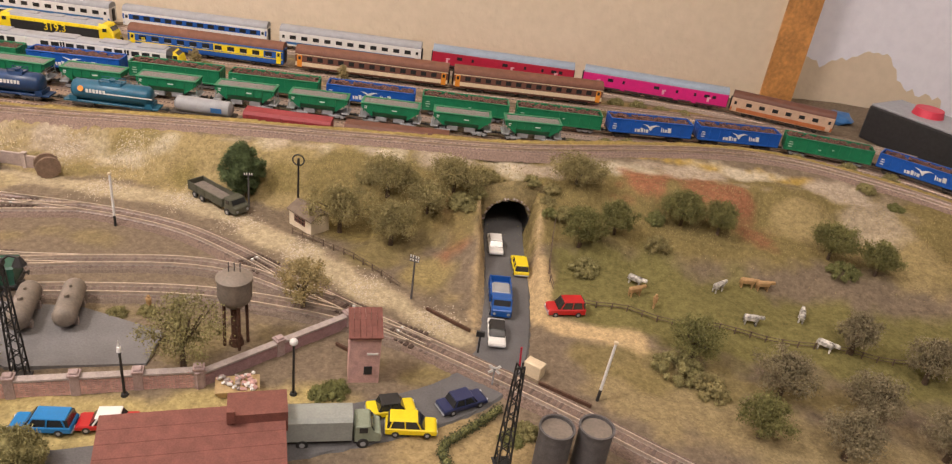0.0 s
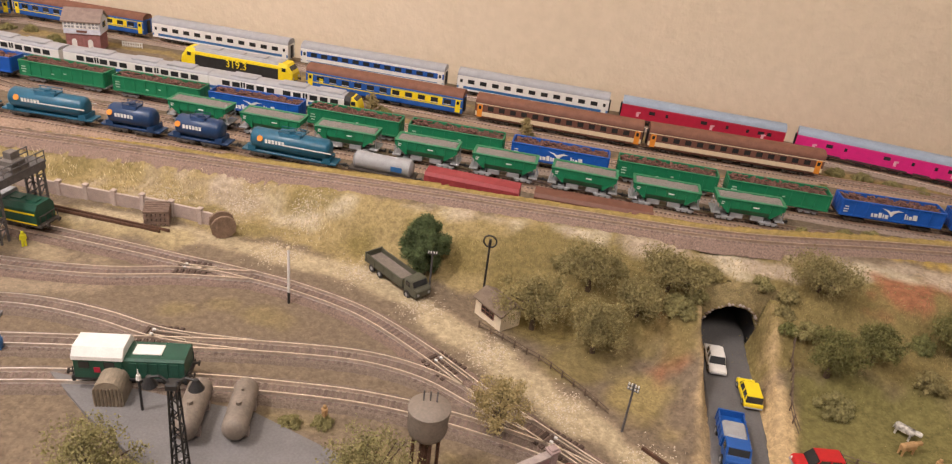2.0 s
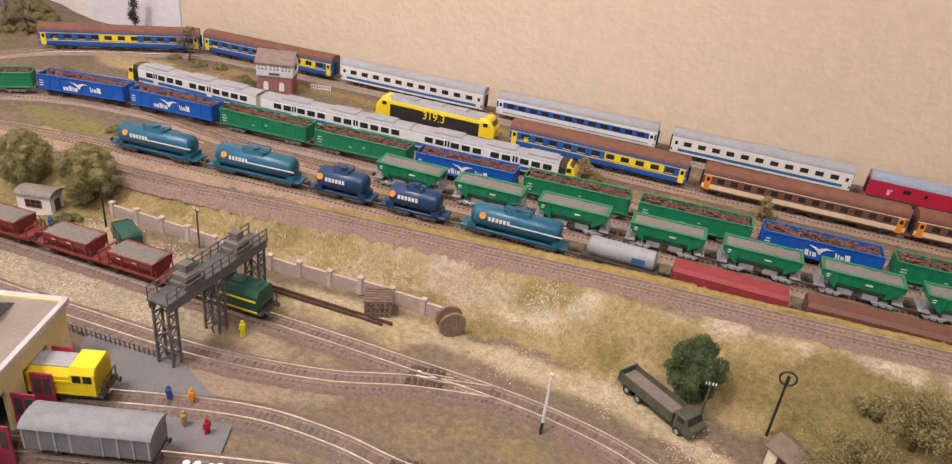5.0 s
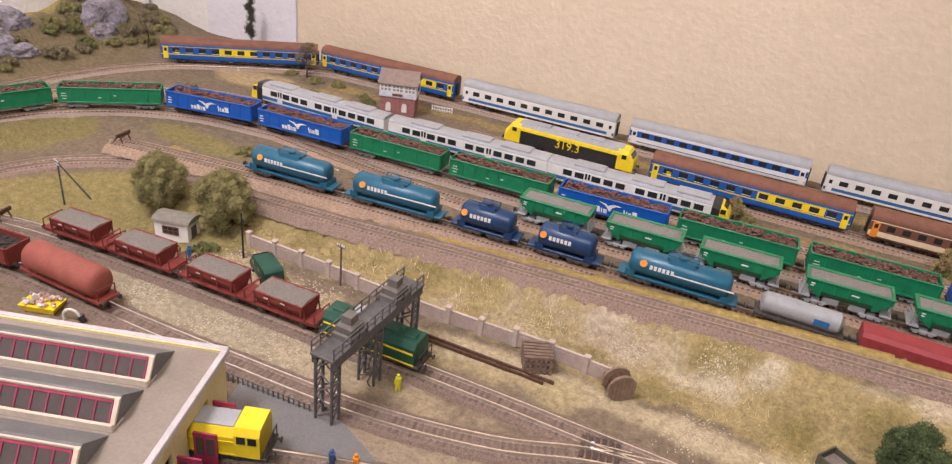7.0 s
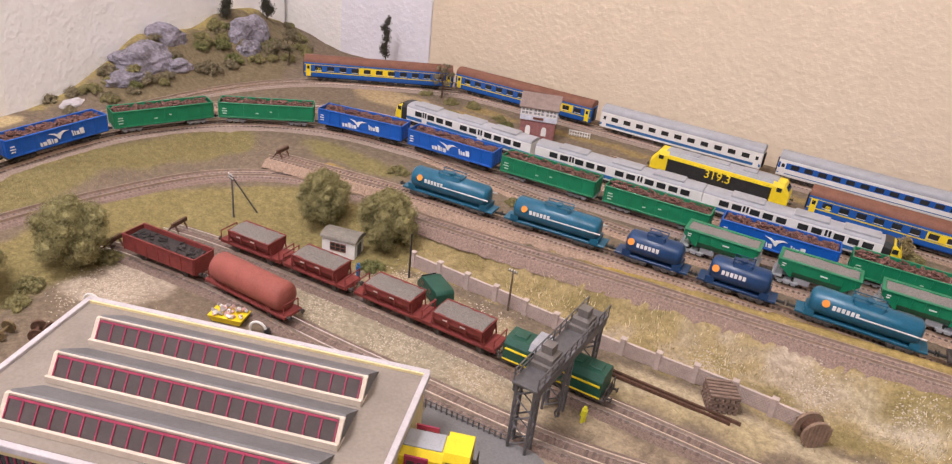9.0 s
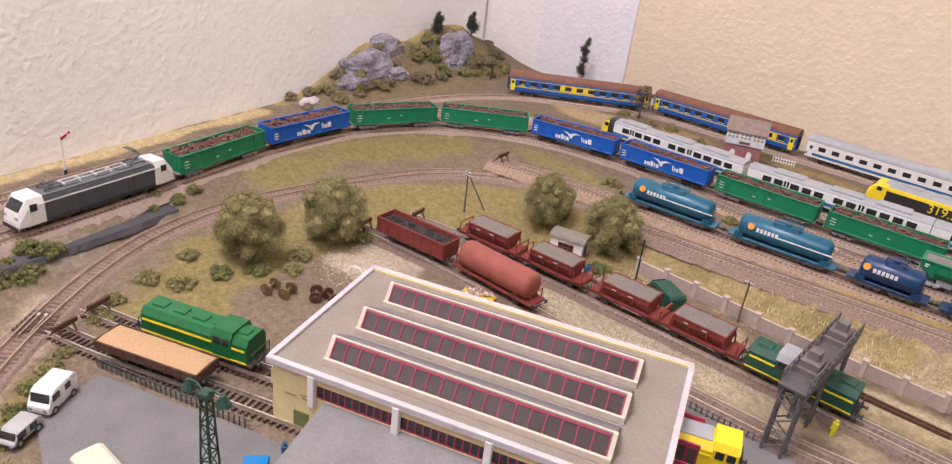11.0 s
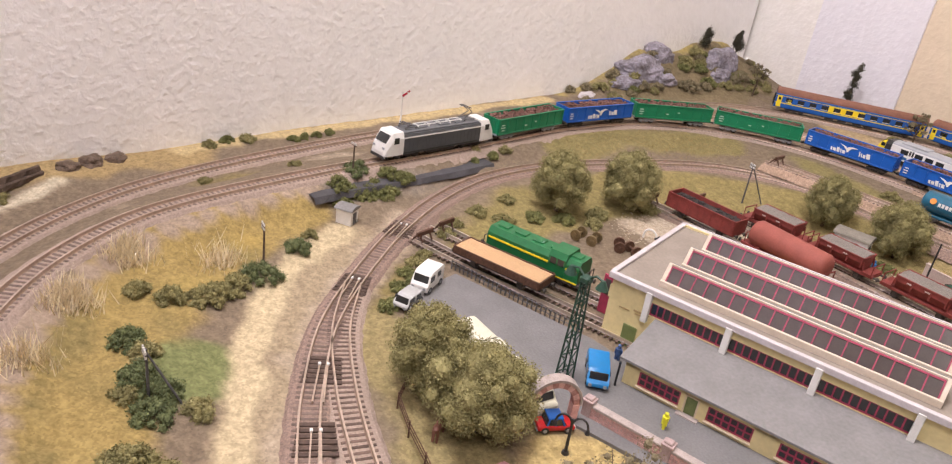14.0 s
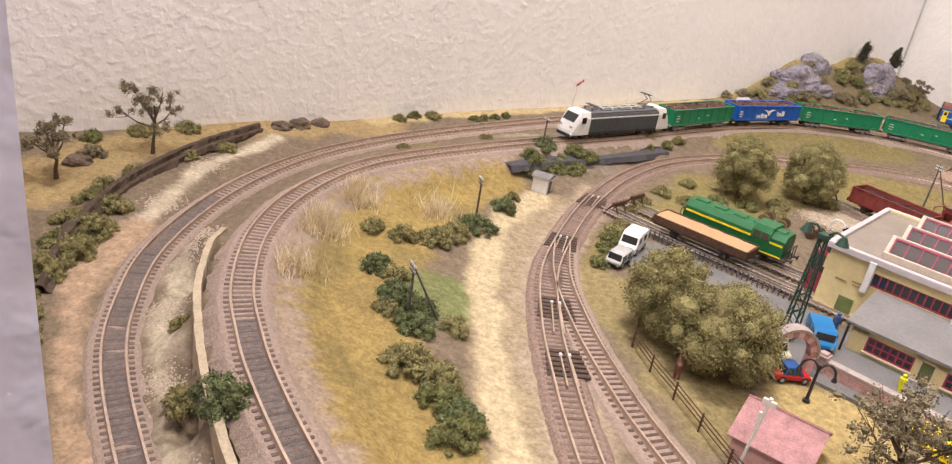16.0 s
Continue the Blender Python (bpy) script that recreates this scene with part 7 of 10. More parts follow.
def water_tower():
    b = thing("water_tower", -0.097, 0.391, 0.0, 10, "grey cylindrical water tower on dark legs", "water tower")
    bm = bmesh.new()
    rings = [[(r * math.cos(a), r * math.sin(a), z) for a in np.linspace(0, 2 * math.pi, 24, endpoint=False)] for r, z in ((4, 26), (8.2, 30), (9.2, 33), (9.2, 43), (9.8, 43.4), (9.8, 44.6), (8.8, 45.2), (5.5, 46.8), (1.2, 47.6))]
    loft(bm, rings)
    part("tank", bm, M_TANKGREY, b, smooth=True)
    for a in range(4):
        bm = bmesh.new()
        c, s = math.cos(a * 1.5708 + 0.4), math.sin(a * 1.5708 + 0.4)
        cyl(bm, (6.4 * c, 6.4 * s, 0), (6.0 * c, 6.0 * s, 31), 0.9, n=7)
        part("leg", bm, M_RUST, b)
    bm = bmesh.new()
    cyl(bm, (0, 0, 0), (0, 0, 28), 2.6, n=12)
    cyl(bm, (0, 0, 0), (0, 0, 5), 4.2, 3.4, n=12)
    part("riser_pipe", bm, M_RUST, b)
    bm = bmesh.new()
    for x in (-3, 0, 3):
        cyl(bm, (x, 1, 46), (x, 1, 53), 0.35, n=5)
    part("roof_rod", bm, M_STEEL, b)


water_tower()


def fuel_tank(x, y, rz):
    b = thing("storage_tank", x, y, 0.0022, rz, "grey horizontal storage tank on cradles", "storage tank", "storage tanks")
    bm = bmesh.new()
    rings = [[(xx, 6.2 * k * math.cos(a), 8.5 + 6.2 * k * math.sin(a)) for a in np.linspace(0, 2 * math.pi, 20, endpoint=False)] for xx, k in ((-18, 0.55), (-16.5, 0.88), (-14.5, 1), (14.5, 1), (16.5, 0.88), (18, 0.55))]
    loft(bm, rings)
    part("shell", bm, M_TANKGREY, b, smooth=True)
    for xx in (-9, 9):
        bm = bmesh.new()
        box(bm, xx, 0, 2, 3, 11, 4)
        part("cradle", bm, M_STONEC, b)
    bm = bmesh.new()
    cyl(bm, (-4, 0, 14), (-4, 0, 16.4), 1.4, n=10)
    cyl(bm, (6, 0, 14), (6, 0, 16), 0.8, n=8)
    part("hatch", bm, M_TANKGREY, b)


fuel_tank(-0.213, 0.386, 108)
fuel_tank(-0.192, 0.394, 108)


def silo(x, y):
    b = thing("silo", x, y, 0.0, 0, "dark grey open-topped steel silo", "silo", "silos")
    bm = bmesh.new()
    rings = [[(r * math.cos(a), r * math.sin(a), z) for a in np.linspace(0, 2 * math.pi, 24, endpoint=False)] for r, z in ((8.4, 0), (8.4, 25), (8.9, 25.2), (8.9, 26.4), (7.9, 26.4), (7.7, 24.0))]
    loft(bm, rings)
    part("shell", bm, M_STEEL, b, smooth=True)
    bm = bmesh.new()
    cyl(bm, (0, 0, 24.2), (0, 0, 24.8), 7.6, n=20)
    part("lid", bm, M_TANKGREY, b)


silo(0.079, 0.330)
silo(0.0985, 0.334)


# ---- tunnel portal ----
def portal():
    b = thing("tunnel_portal", PORTAL_X, PORTAL_Y, 0.0, 15, "rough stone tunnel mouth with a dark arch", "tunnel", "", "structure")
    n = 18
    rin, h0 = 17.5, 12.0
    inner = [(-rin, -2)] + [(rin * math.cos(a), h0 + rin * math.sin(a) * 0.92) for a in np.linspace(math.pi, 0, n)] + [(rin, -2)]
    prng = random.Random(12)
    rim = [(x + prng.uniform(-0.9, 0.9), z + prng.uniform(-0.9, 0.9)) for x, z in inner]

    def grown(k, dz):
        return [(x * k + prng.uniform(-1.0, 1.0), h0 + (z - h0) * k * dz + prng.uniform(-0.8, 0.8) if z > h0 else z) for x, z in inner]

    rows = []
    bm = bmesh.new()
    for y, ring in ((-1.0, rim), (-3.0, grown(1.06, 1.0)), (-2.2, grown(1.14, 1.02)), (0.5, grown(1.26, 1.04))):
        rows.append([bm.verts.new((x, y + prng.uniform(-0.6, 0.6), z)) for x, z in ring])
    angles = [math.pi] + list(np.linspace(math.pi, 0, n)) + [0.0]
    place = pose(PORTAL_X, PORTAL_Y, 0, 0, 0, 15)
    for out, back in ((1.62, 9.0), (2.0, 15.0)):
        row = []
        for i, a in enumerate(angles):
            lx, ly = out * rin * math.cos(a), (-4.0 if i in (0, len(angles) - 1) else 0.0) + back * math.sin(a)
            at = place @ Vector((lx * 0.001, ly * 0.001, 0))
            row.append(bm.verts.new((lx, ly, ground_z(at.x, at.y) * 1000 + (0.8 if out < 1.8 else -1.5) + prng.uniform(-0.4, 0.4))))
        rows.append(row)
    for a, c in zip(rows, rows[1:]):
        for i in range(len(a) - 1):
            bm.faces.new((a[i], a[i + 1], c[i + 1], c[i]))
    part("arch_face", bm, mat("tunnel_stone", (0.25, 0.195, 0.095), 0.95, 0, 0.4, 200, 0.0010, 6.0, (0.15, 0.12, 0.055)), b, "rough earthen rim", True)
    for i in range(26):
        a = math.pi * (i + 0.5) / 26
        bm = bmesh.new()
        blob(bm, ((rin + 1.2) * math.cos(a), -2.4 + prng.uniform(-0.6, 0.6), h0 + (rin + 1.4) * 0.92 * math.sin(a)), prng.uniform(0.7, 1.6), 0.8, 0.3, 1)
        part("rim_stone", bm, M_STONEC if i % 3 else M_TIMBER, b)
    bm = bmesh.new()
    rows = [[bm.verts.new((x, y, z)) for x, z in inner] for y in (-2, 90)]
    for i in range(len(inner) - 1):
        bm.faces.new((rows[0][i], rows[0][i + 1], rows[1][i + 1], rows[1][i]))
    bm.faces.new(rows[1])
    part("tunnel_lining", bm, M_BLACK, b, "black tunnel lining")


portal()


# ---- walls and fences ----
def brick_run(name, pts, h, brick_mat, label, posts=True, every=27.0, bricks=True):
    """A low wall along a line: courses of bricks before a mortar core, coping and piers."""
    w = thing(name, 0, 0, 0, 0, label, "wall")
    bw, bh = 3.4, 1.25
    bm = bmesh.new()
    box(bm, 0, 0, 0, bw - 0.35, 3.4, bh - 0.28)
    brick = mesh_of("brick", bm, brick_mat)
    for (x0, y0), (x1, y1) in zip(pts, pts[1:]):
        L = math.hypot(x1 - x0, y1 - y0) * 1000
        rz = math.degrees(math.atan2(y1 - y0, x1 - x0))
        c, s = math.cos(radians(rz)), math.sin(radians(rz))
        at = lambda u: (x0 * 1000 + c * u, y0 * 1000 + s * u)  # noqa: E731
        turn = Matrix.Rotation(radians(rz), 4, "Z")
        mx, my = at(L / 2)
        bm = bmesh.new()
        box(bm, mx, my, h / 2, L, 2.8, h, 0, turn)
        part("core", bm, M_MORTAR if bricks else brick_mat, w)
        bm = bmesh.new()
        box(bm, mx, my, h + 0.6, L + 1, 4.4, 1.4, 0.2, turn)
        part("coping", bm, M_STONEC, w, "grey coping")
        if bricks:
            for j in range(int(h / bh)):
                off = (j % 2) * bw / 2
                for i in range(int((L - off) / bw)):
                    px, py = at(off + (i + 0.5) * bw)
                    share("brick", brick, w, px, py, 0.8 + (j + 0.3) * bh, rz)
        if posts:
            k = max(1, round(L / every))
            for i in range(k + 1):
                px, py = at(i * L / k)
                bm = bmesh.new()
                box(bm, px, py, (h + 2) / 2, 4.6, 4.6, h + 2, 0.2, turn)
                box(bm, px, py, h + 2.6, 5.8, 5.8, 1.2, 0.2, turn)
                box(bm, px, py, h + 3.6, 4.0, 4.0, 1.4, 0.4, turn)
                part("pier", bm, mat("pier_stone", (0.40, 0.30, 0.29), 0.9, 0, 0.2, 250, 0.0001), w)
    return w


brick_run("brick_wall", [(-0.213, 0.319), (-0.103, 0.353)], 10.0, M_BRICKP, "mauve brick boundary wall with capped piers", True, 27)
brick_run("boundary_wall", [(-0.103, 0.353), (-0.04, 0.421)], 8.0, mat("mauve_render", (0.34, 0.21, 0.22), 0.9, 0, 0.2, 200, 0.0001), "plain mauve boundary wall with coping", True, 46, False)
brick_run("brick_wall", [(-0.546, 0.2175), (-0.47, 0.2445), (-0.40, 0.268)], 8.0, M_BRICKP, "pink brick wall with capped piers before the depot", True, 34)


def lattice_wall():
    w = thing("concrete_fence", 0, 0, 0, 0, "pale pinkish precast lattice fence at the foot of the bank", "fence")
    pts = [(-0.566, 0.557), (-0.50, 0.557), (-0.41, 0.5585), (-0.34, 0.562), (-0.288, 0.562)]
    line = smooth_line(pts, 0.0225)
    for a, b in zip(line, line[1:]):
        rz = math.degrees(math.atan2(b[1] - a[1], b[0] - a[0]))
        L = float(np.hypot(*(b - a)[:2])) * 1000
        m = (a + b) * 500
        z = ground_z(m[0] / 1000, m[1] / 1000) * 1000 - 0.6
        turn = Matrix.Rotation(radians(rz), 4, "Z")
        bm = bmesh.new()
        box(bm, m[0], m[1], z + 4.6, L, 1.0, 9.4, 0, turn)
        box(bm, m[0], m[1], z + 10.2, L, 1.8, 1.2, 0.2, turn)
        panel = part("panel", bm, M_CONC, w)
        bm = bmesh.new()
        c, s = math.cos(radians(rz)), math.sin(radians(rz))
        for k in np.arange(-L / 2 + 2, L / 2 - 1, 1.8):
            for t in (35, -35):
                box(bm, m[0] + c * k + s * 0.7, m[1] + s * k - c * 0.7, z + 5.0, 0.5, 0.5, 9.0, 0, turn @ Matrix.Rotation(radians(t), 4, "Y"))
        part("lattice", bm, M_CONC, panel)
        bm = bmesh.new()
        box(bm, a[0] * 1000, a[1] * 1000, z + 6, 3.2, 3.2, 12.6, 0.3, turn)
        box(bm, a[0] * 1000, a[1] * 1000, z + 12.6, 4.0, 4.0, 1.0, 0.3, turn)
        part("post", bm, M_CONC, w)


lattice_wall()


def post_fence(name, pts, spacing, h, material, label, rails=2, pickets=False):
    f = thing(name, 0, 0, 0, 0, label, "fence")
    line = smooth_line(pts, spacing)
    for a, b in zip(line, line[1:]):
        za, zb = ground_z(a[0], a[1]) * 1000, ground_z(b[0], b[1]) * 1000
        bm = bmesh.new()
        cyl(bm, (a[0] * 1000, a[1] * 1000, za - 1), (a[0] * 1000, a[1] * 1000, za + h), 0.45, n=6)
        part("fence_post", bm, material, f)
        for k in range(rails):
            u = h * (0.45 + 0.45 * k / max(1, rails - 1))
            bm = bmesh.new()
            cyl(bm, (a[0] * 1000, a[1] * 1000, za + u), (b[0] * 1000, b[1] * 1000, zb + u), 0.28, n=5)
            part("fence_rail", bm, material, f)
    return f


post_fence("timber_fence", [(-0.10, 0.515), (-0.054, 0.493), (-0.012, 0.462)], 0.009, 5, M_TIMBER, "low weathered timber fence beside the sandy way")
post_fence("timber_fence", [(0.085, 0.545), (0.082, 0.50), (0.086, 0.478)], 0.009, 6, M_TIMBER, "thin timber fence along the road")
post_fence("timber_fence", [(0.104, 0.476), (0.154, 0.466), (0.195, 0.463), (0.26, 0.455), (0.34, 0.45)], 0.010, 5, M_TIMBER, "low timber fence along the pasture")
post_fence("iron_fence", [(-0.600, 0.152), (-0.585, 0.138), (-0.541, 0.130), (-0.50, 0.124), (-0.46, 0.118)], 0.020, 9, M_RUST, "dark wire fence on thin posts below the trees", 3)
for pts in ([(-0.692, 0.229), (-0.60, 0.262)], [(-0.50, 0.444), (-0.425, 0.450)]):
    post_fence("lattice_railing", [pts[0], ((pts[0][0] + pts[1][0]) / 2, (pts[0][1] + pts[1][1]) / 2), pts[1]], 0.0032, 6, M_STEEL, "dark steel lattice railing at the paving edge", 2)


# the curved retaining wall between the two left-hand tracks
def retaining_wall():
    line = smooth_line([(-0.70, -0.027, 0), (-0.685, -0.0355, 0), (-0.650, -0.0445, 0), (-0.622, -0.0478, 0), (-0.597, -0.0494, 0), (-0.573, -0.0495, 0), (-0.53, -0.047, 0), (-0.48, -0.041, 0), (-0.43, -0.030, 0)])
    ob = strip("retaining_wall", line, [(-0.003, -0.010), (-0.0022, 0.0165), (0.0008, 0.0168), (0.0012, -0.010)], mat("pale_retaining", (0.46, 0.385, 0.275), 0.9, 0, 0.2, 120, 0.0003), None, "cream-topped curved retaining wall beside the track", 0.0002)
    tagged(ob, "", "wall", "", "structure")


retaining_wall()


# ---- masts, posts, lamps ----
def lattice_mast(x, y, h, label, head, lean=0.0, m=None):
    z = ground_z(x, y)
    b = thing("lattice_mast", x, y, z, 15, label, "mast", "lattice masts")
    b.matrix_basis = b.matrix_basis @ pose(0, 0, 0, 0, lean, 0)
    for sx in (-1, 1):
        for sy in (-1, 1):
            bm = bmesh.new()
            cyl(bm, (sx * 3.2, sy * 3.2, 0), (sx * 1.5, sy * 1.5, h), 0.5, n=5)
            part("corner_bar", bm, m or M_BLACK, b)
    n = int(h / 4.5)
    for i in range(n):
        for side in range(4):
            bm = bmesh.new()
            a0, a1 = 3.2 - 1.7 * i / n, 3.2 - 1.7 * (i + 1) / n
            z0, z1 = i * h / n, (i + 1) * h / n
            k = -1 if i % 2 else 1
            p, q = ((k * a0, -a0, z0), (-k * a1, -a1, z1)) if side == 0 else ((k * a0, a0, z0), (-k * a1, a1, z1)) if side == 1 else ((-a0, k * a0, z0), (-a1, -k * a1, z1)) if side == 2 else ((a0, k * a0, z0), (a1, -k * a1, z1))
            cyl(bm, p, q, 0.32, n=4)
            part("brace", bm, m or M_BLACK, b)
    bm = bmesh.new()
    box(bm, 0, 0, 0.5, 9, 9, 1.2, 0.2)
    part("base_plate", bm, M_BLACK, b)
    if head == "lamp":
        bm = bmesh.new()
        for s in (-1, 1):
            cyl(bm, (0, 0, h), (s * 5, 0, h + 4), 0.6, n=5)
            cyl(bm, (s * 5, 0, h + 4), (s * 9, 0, h + 3), 0.6, n=5)
        box(bm, 0, 0, h, 5, 5, 3, 0.4)
        arms = part("bracket", bm, m or M_BLACK, b)
        for s in (-1, 1):
            bm = bmesh.new()
            cyl(bm, (s * 9, 0, h + 3.4), (s * 9, 0, h - 1.0), 1.0, 3.2, n=12)
            part("lamp_shade", bm, m or M_BLACK, arms)
    return b


lattice_mast(-0.189, 0.341, 68, "black steel lattice yard-lamp mast", "lamp")
lattice_mast(-0.573, 0.225, 58, "dark green steel lattice lamp mast on the forecourt", "lamp", 0, mat("mast_green", (0.02, 0.06, 0.04), 0.5, 0, 0.2, 200))
lattice_mast(0.056, 0.328, 62, "black steel lattice mast by the level crossing", "none")


def pole(x, y, h, label, arms=1, material=None, insul=None, strut=None, rz=None):
    z = ground_z(x, y)
    p = thing("telegraph_pole", x, y, z, random.uniform(-20, 20) if rz is None else rz, label, "pole", "telegraph poles")
    bm = bmesh.new()
    cyl(bm, (0, 0, -1), (0, 0, h), 0.75, 0.55, n=7)
    part("shaft", bm, material or M_TIMBER, p)
    if strut:
        bm = bmesh.new()
        cyl(bm, (strut[0], strut[1], -1), (0, 0, h - 1.5), 0.6, 0.5, n=6)
        part("strut", bm, material or M_TIMBER, p)
    for i in range(arms):
        bm = bmesh.new()
        box(bm, 0, -0.6, h - 1.4 - i * 2.2, 6.4, 0.7, 0.7)
        arm = part("cross_arm", bm, material or M_TIMBER, p)
        for k in (-2.6, -1.0, 1.0, 2.6):
            bm = bmesh.new()
            cyl(bm, (k, -0.6, h - 1.2 - i * 2.2), (k, -0.6, h + 0.3 - i * 2.2), 0.42, n=6)
            part("insulator", bm, insul or M_WHITEP, arm)
    return p


pole(-0.7265, 0.122, 26, "thin brown telegraph pole with two cross-arms", 2)
pole(-0.626, 0.041, 27, "dark braced telegraph pole with pale insulators", 2, M_STEEL, None, (7.5, 12.5), 0)
pole(-0.808, 0.212, 24, "telegraph pole standing in dark bushes", 1)
pole(-0.705, 0.520, 35, "dark braced telegraph pole in the meadow", 2, M_STEEL, None, (4, 18))
pole(-0.486, 0.553, 31, "brown telegraph pole before the concrete fence", 1)
pole(-0.559, 0.543, 34, "tall dark lamp pole by the fence", 0, M_BLACK)
pole(-0.007, 0.457, 32, "dark pole with white insulators beside the bushes", 2, M_STEEL)
pole(-0.142, 0.548, 28, "thin pole with white insulators before a fir", 1, M_STEEL)


def lamp_post(x, y, h, label, kind):
    z = ground_z(x, y)
    p = thing("lamp_post", x, y, z, 0, label, "street lamp", "lamp posts")
    bm = bmesh.new()
    cyl(bm, (0, 0, -0.5), (0, 0, h - 3), 0.75, 0.6, n=8)
    cyl(bm, (0, 0, 0), (0, 0, 1.4), 2.0, 1.6, n=10)
    part("shaft", bm, M_BLACK, p)
    bm = bmesh.new()
    if kind == "globe":
        blob(bm, (0, 0, h - 1), 2.2, 1.0, 0.0, 2)
    else:
        cyl(bm, (0, 0, h - 3.4), (0, 0, h - 0.6), 1.3, 1.0, n=8)
        cyl(bm, (0, 0, h - 0.6), (0, 0, h + 3), 0.5, 0.2, n=6)
    part("lamp_head", bm, M_WHITEP, p)


lamp_post(-0.135, 0.338, 31, "black street lamp with a small white head", "thin")
lamp_post(-0.055, 0.356, 35, "black street lamp with a white globe", "globe")
lamp_post(-0.240, 0.384, 25, "black yard lamp with a white head", "thin")


def curled_lamp(x, y, h):
    p = thing("lamp_post", x, y, ground_z(x, y), 40, "black street lamp with two curled arms near the pink wall", "street lamp", "lamp posts")
    bm = bmesh.new()
    cyl(bm, (0, 0, -0.5), (0, 0, h), 0.8, 0.6, n=8)
    cyl(bm, (0, 0, 0), (0, 0, 1.4), 1.8, 1.4, n=10)
    part("shaft", bm, M_BLACK, p)
    for k in (-1, 1):
        bm = bmesh.new()
        pts = [(k * (3.6 - 3.6 * math.cos(a)), 0, h - 4 + 5.5 * math.sin(a)) for a in np.linspace(0, math.pi * 0.95, 8)]
        rings = []
        for i, q in enumerate(pts):
            d = Vector(pts[min(i + 1, 7)]) - Vector(pts[max(i - 1, 0)])
            side = Vector((-d.z, 0, d.x)).normalized() * 0.55
            rings.append([Vector(q) + side * math.cos(a) + Vector((0, 0.55 * math.sin(a), 0)) for a in np.linspace(0, 2 * math.pi, 6, endpoint=False)])
        loft(bm, rings)
        arm = part("curled_arm", bm, M_BLACK, p)
        bm = bmesh.new()
        cyl(bm, (k * 7.2, 0, h - 3.4), (k * 7.2, 0, h - 5.4), 0.7, 1.3, n=8)
        part("lamp_shade", bm, M_BLACK, arm)


curled_lamp(-0.530, 0.192, 19)


def white_post(x, y, h, label, lean):
    z = ground_z(x, y)
    p = thing("signal_post", x, y, z, 0, label, "signal post")
    p.matrix_basis = p.matrix_basis @ pose(0, 0, 0, 0, lean, 0)
    bm = bmesh.new()
    cyl(bm, (0, 0, 8), (0, 0, h), 0.9, 0.8, n=8)
    part("upper_shaft", bm, M_WHITEP, p)
    bm = bmesh.new()
    cyl(bm, (0, 0, -1), (0, 0, 8.05), 0.95, n=8)
    part("lower_shaft", bm, M_BLACK, p, "black foot")
    bm = bmesh.new()
    box(bm, 0, 0, h + 0.6, 2.2, 2.2, 1.6, 0.3)
    part("cap", bm, M_CREAM, p)


white_post(-0.2185, 0.4985, 39, "white lineside post with a black foot", 0)
white_post(0.108, 0.385, 40, "white lineside post with a black foot", 3)


def semaphore():
    x, y = -0.909, 0.303
    p = thing("semaphore_signal", x, y - 0.018, ground_z(x, y) + 0.0, 100, "white semaphore signal with a red arm", "railway signal")
    bm = bmesh.new()
    cyl(bm, (18, 0, 6), (18, 0, 34), 0.8, 0.6, n=8)
    part("mast", bm, M_WHITEP, p)
    bm = bmesh.new()
    cyl(bm, (18, 0, -1), (18, 0, 6), 1.2, n=8)
    part("foot", bm, M_BLACK, p)
    bm = bmesh.new()
    box(bm, 21, -0.8, 32.4, 8.5, 0.5, 1.8, 0, Matrix.Rotation(radians(-30), 4, "Y"))
    arm = part("arm", bm, M_RED, p, "red semaphore arm")
    bm = bmesh.new()
    box(bm, 22.6, -1.1, 33.2, 1.2, 0.3, 1.8, 0, Matrix.Rotation(radians(-30), 4, "Y"))
    part("arm_band", bm, M_WHITEP, arm)


semaphore()


def ring_pole():
    p = thing("loading_gauge_pole", -0.1065, 0.553, ground_z(-0.1065, 0.553), 0, "black pole carrying a ring beside the hut", "pole")
    bm = bmesh.new()
    cyl(bm, (0, 0, -1), (0, 0, 36), 0.8, 0.7, n=7)
    part("shaft", bm, M_BLACK, p)
    bm = bmesh.new()
    n = 18
    pts = [(4.2 * math.cos(2 * math.pi * i / n), 0, 39.5 + 4.2 * math.sin(2 * math.pi * i / n)) for i in range(n)]
    for i in range(n):
        cyl(bm, pts[i], pts[(i + 1) % n], 0.55, n=5)
    part("ring", bm, M_BLACK, p)
    bm = bmesh.new()
    cyl(bm, (0, 0, 36), (0, 0, 41), 1.1, 0.8, n=8)
    part("finial", bm, M_BLACK, p)


ring_pole()


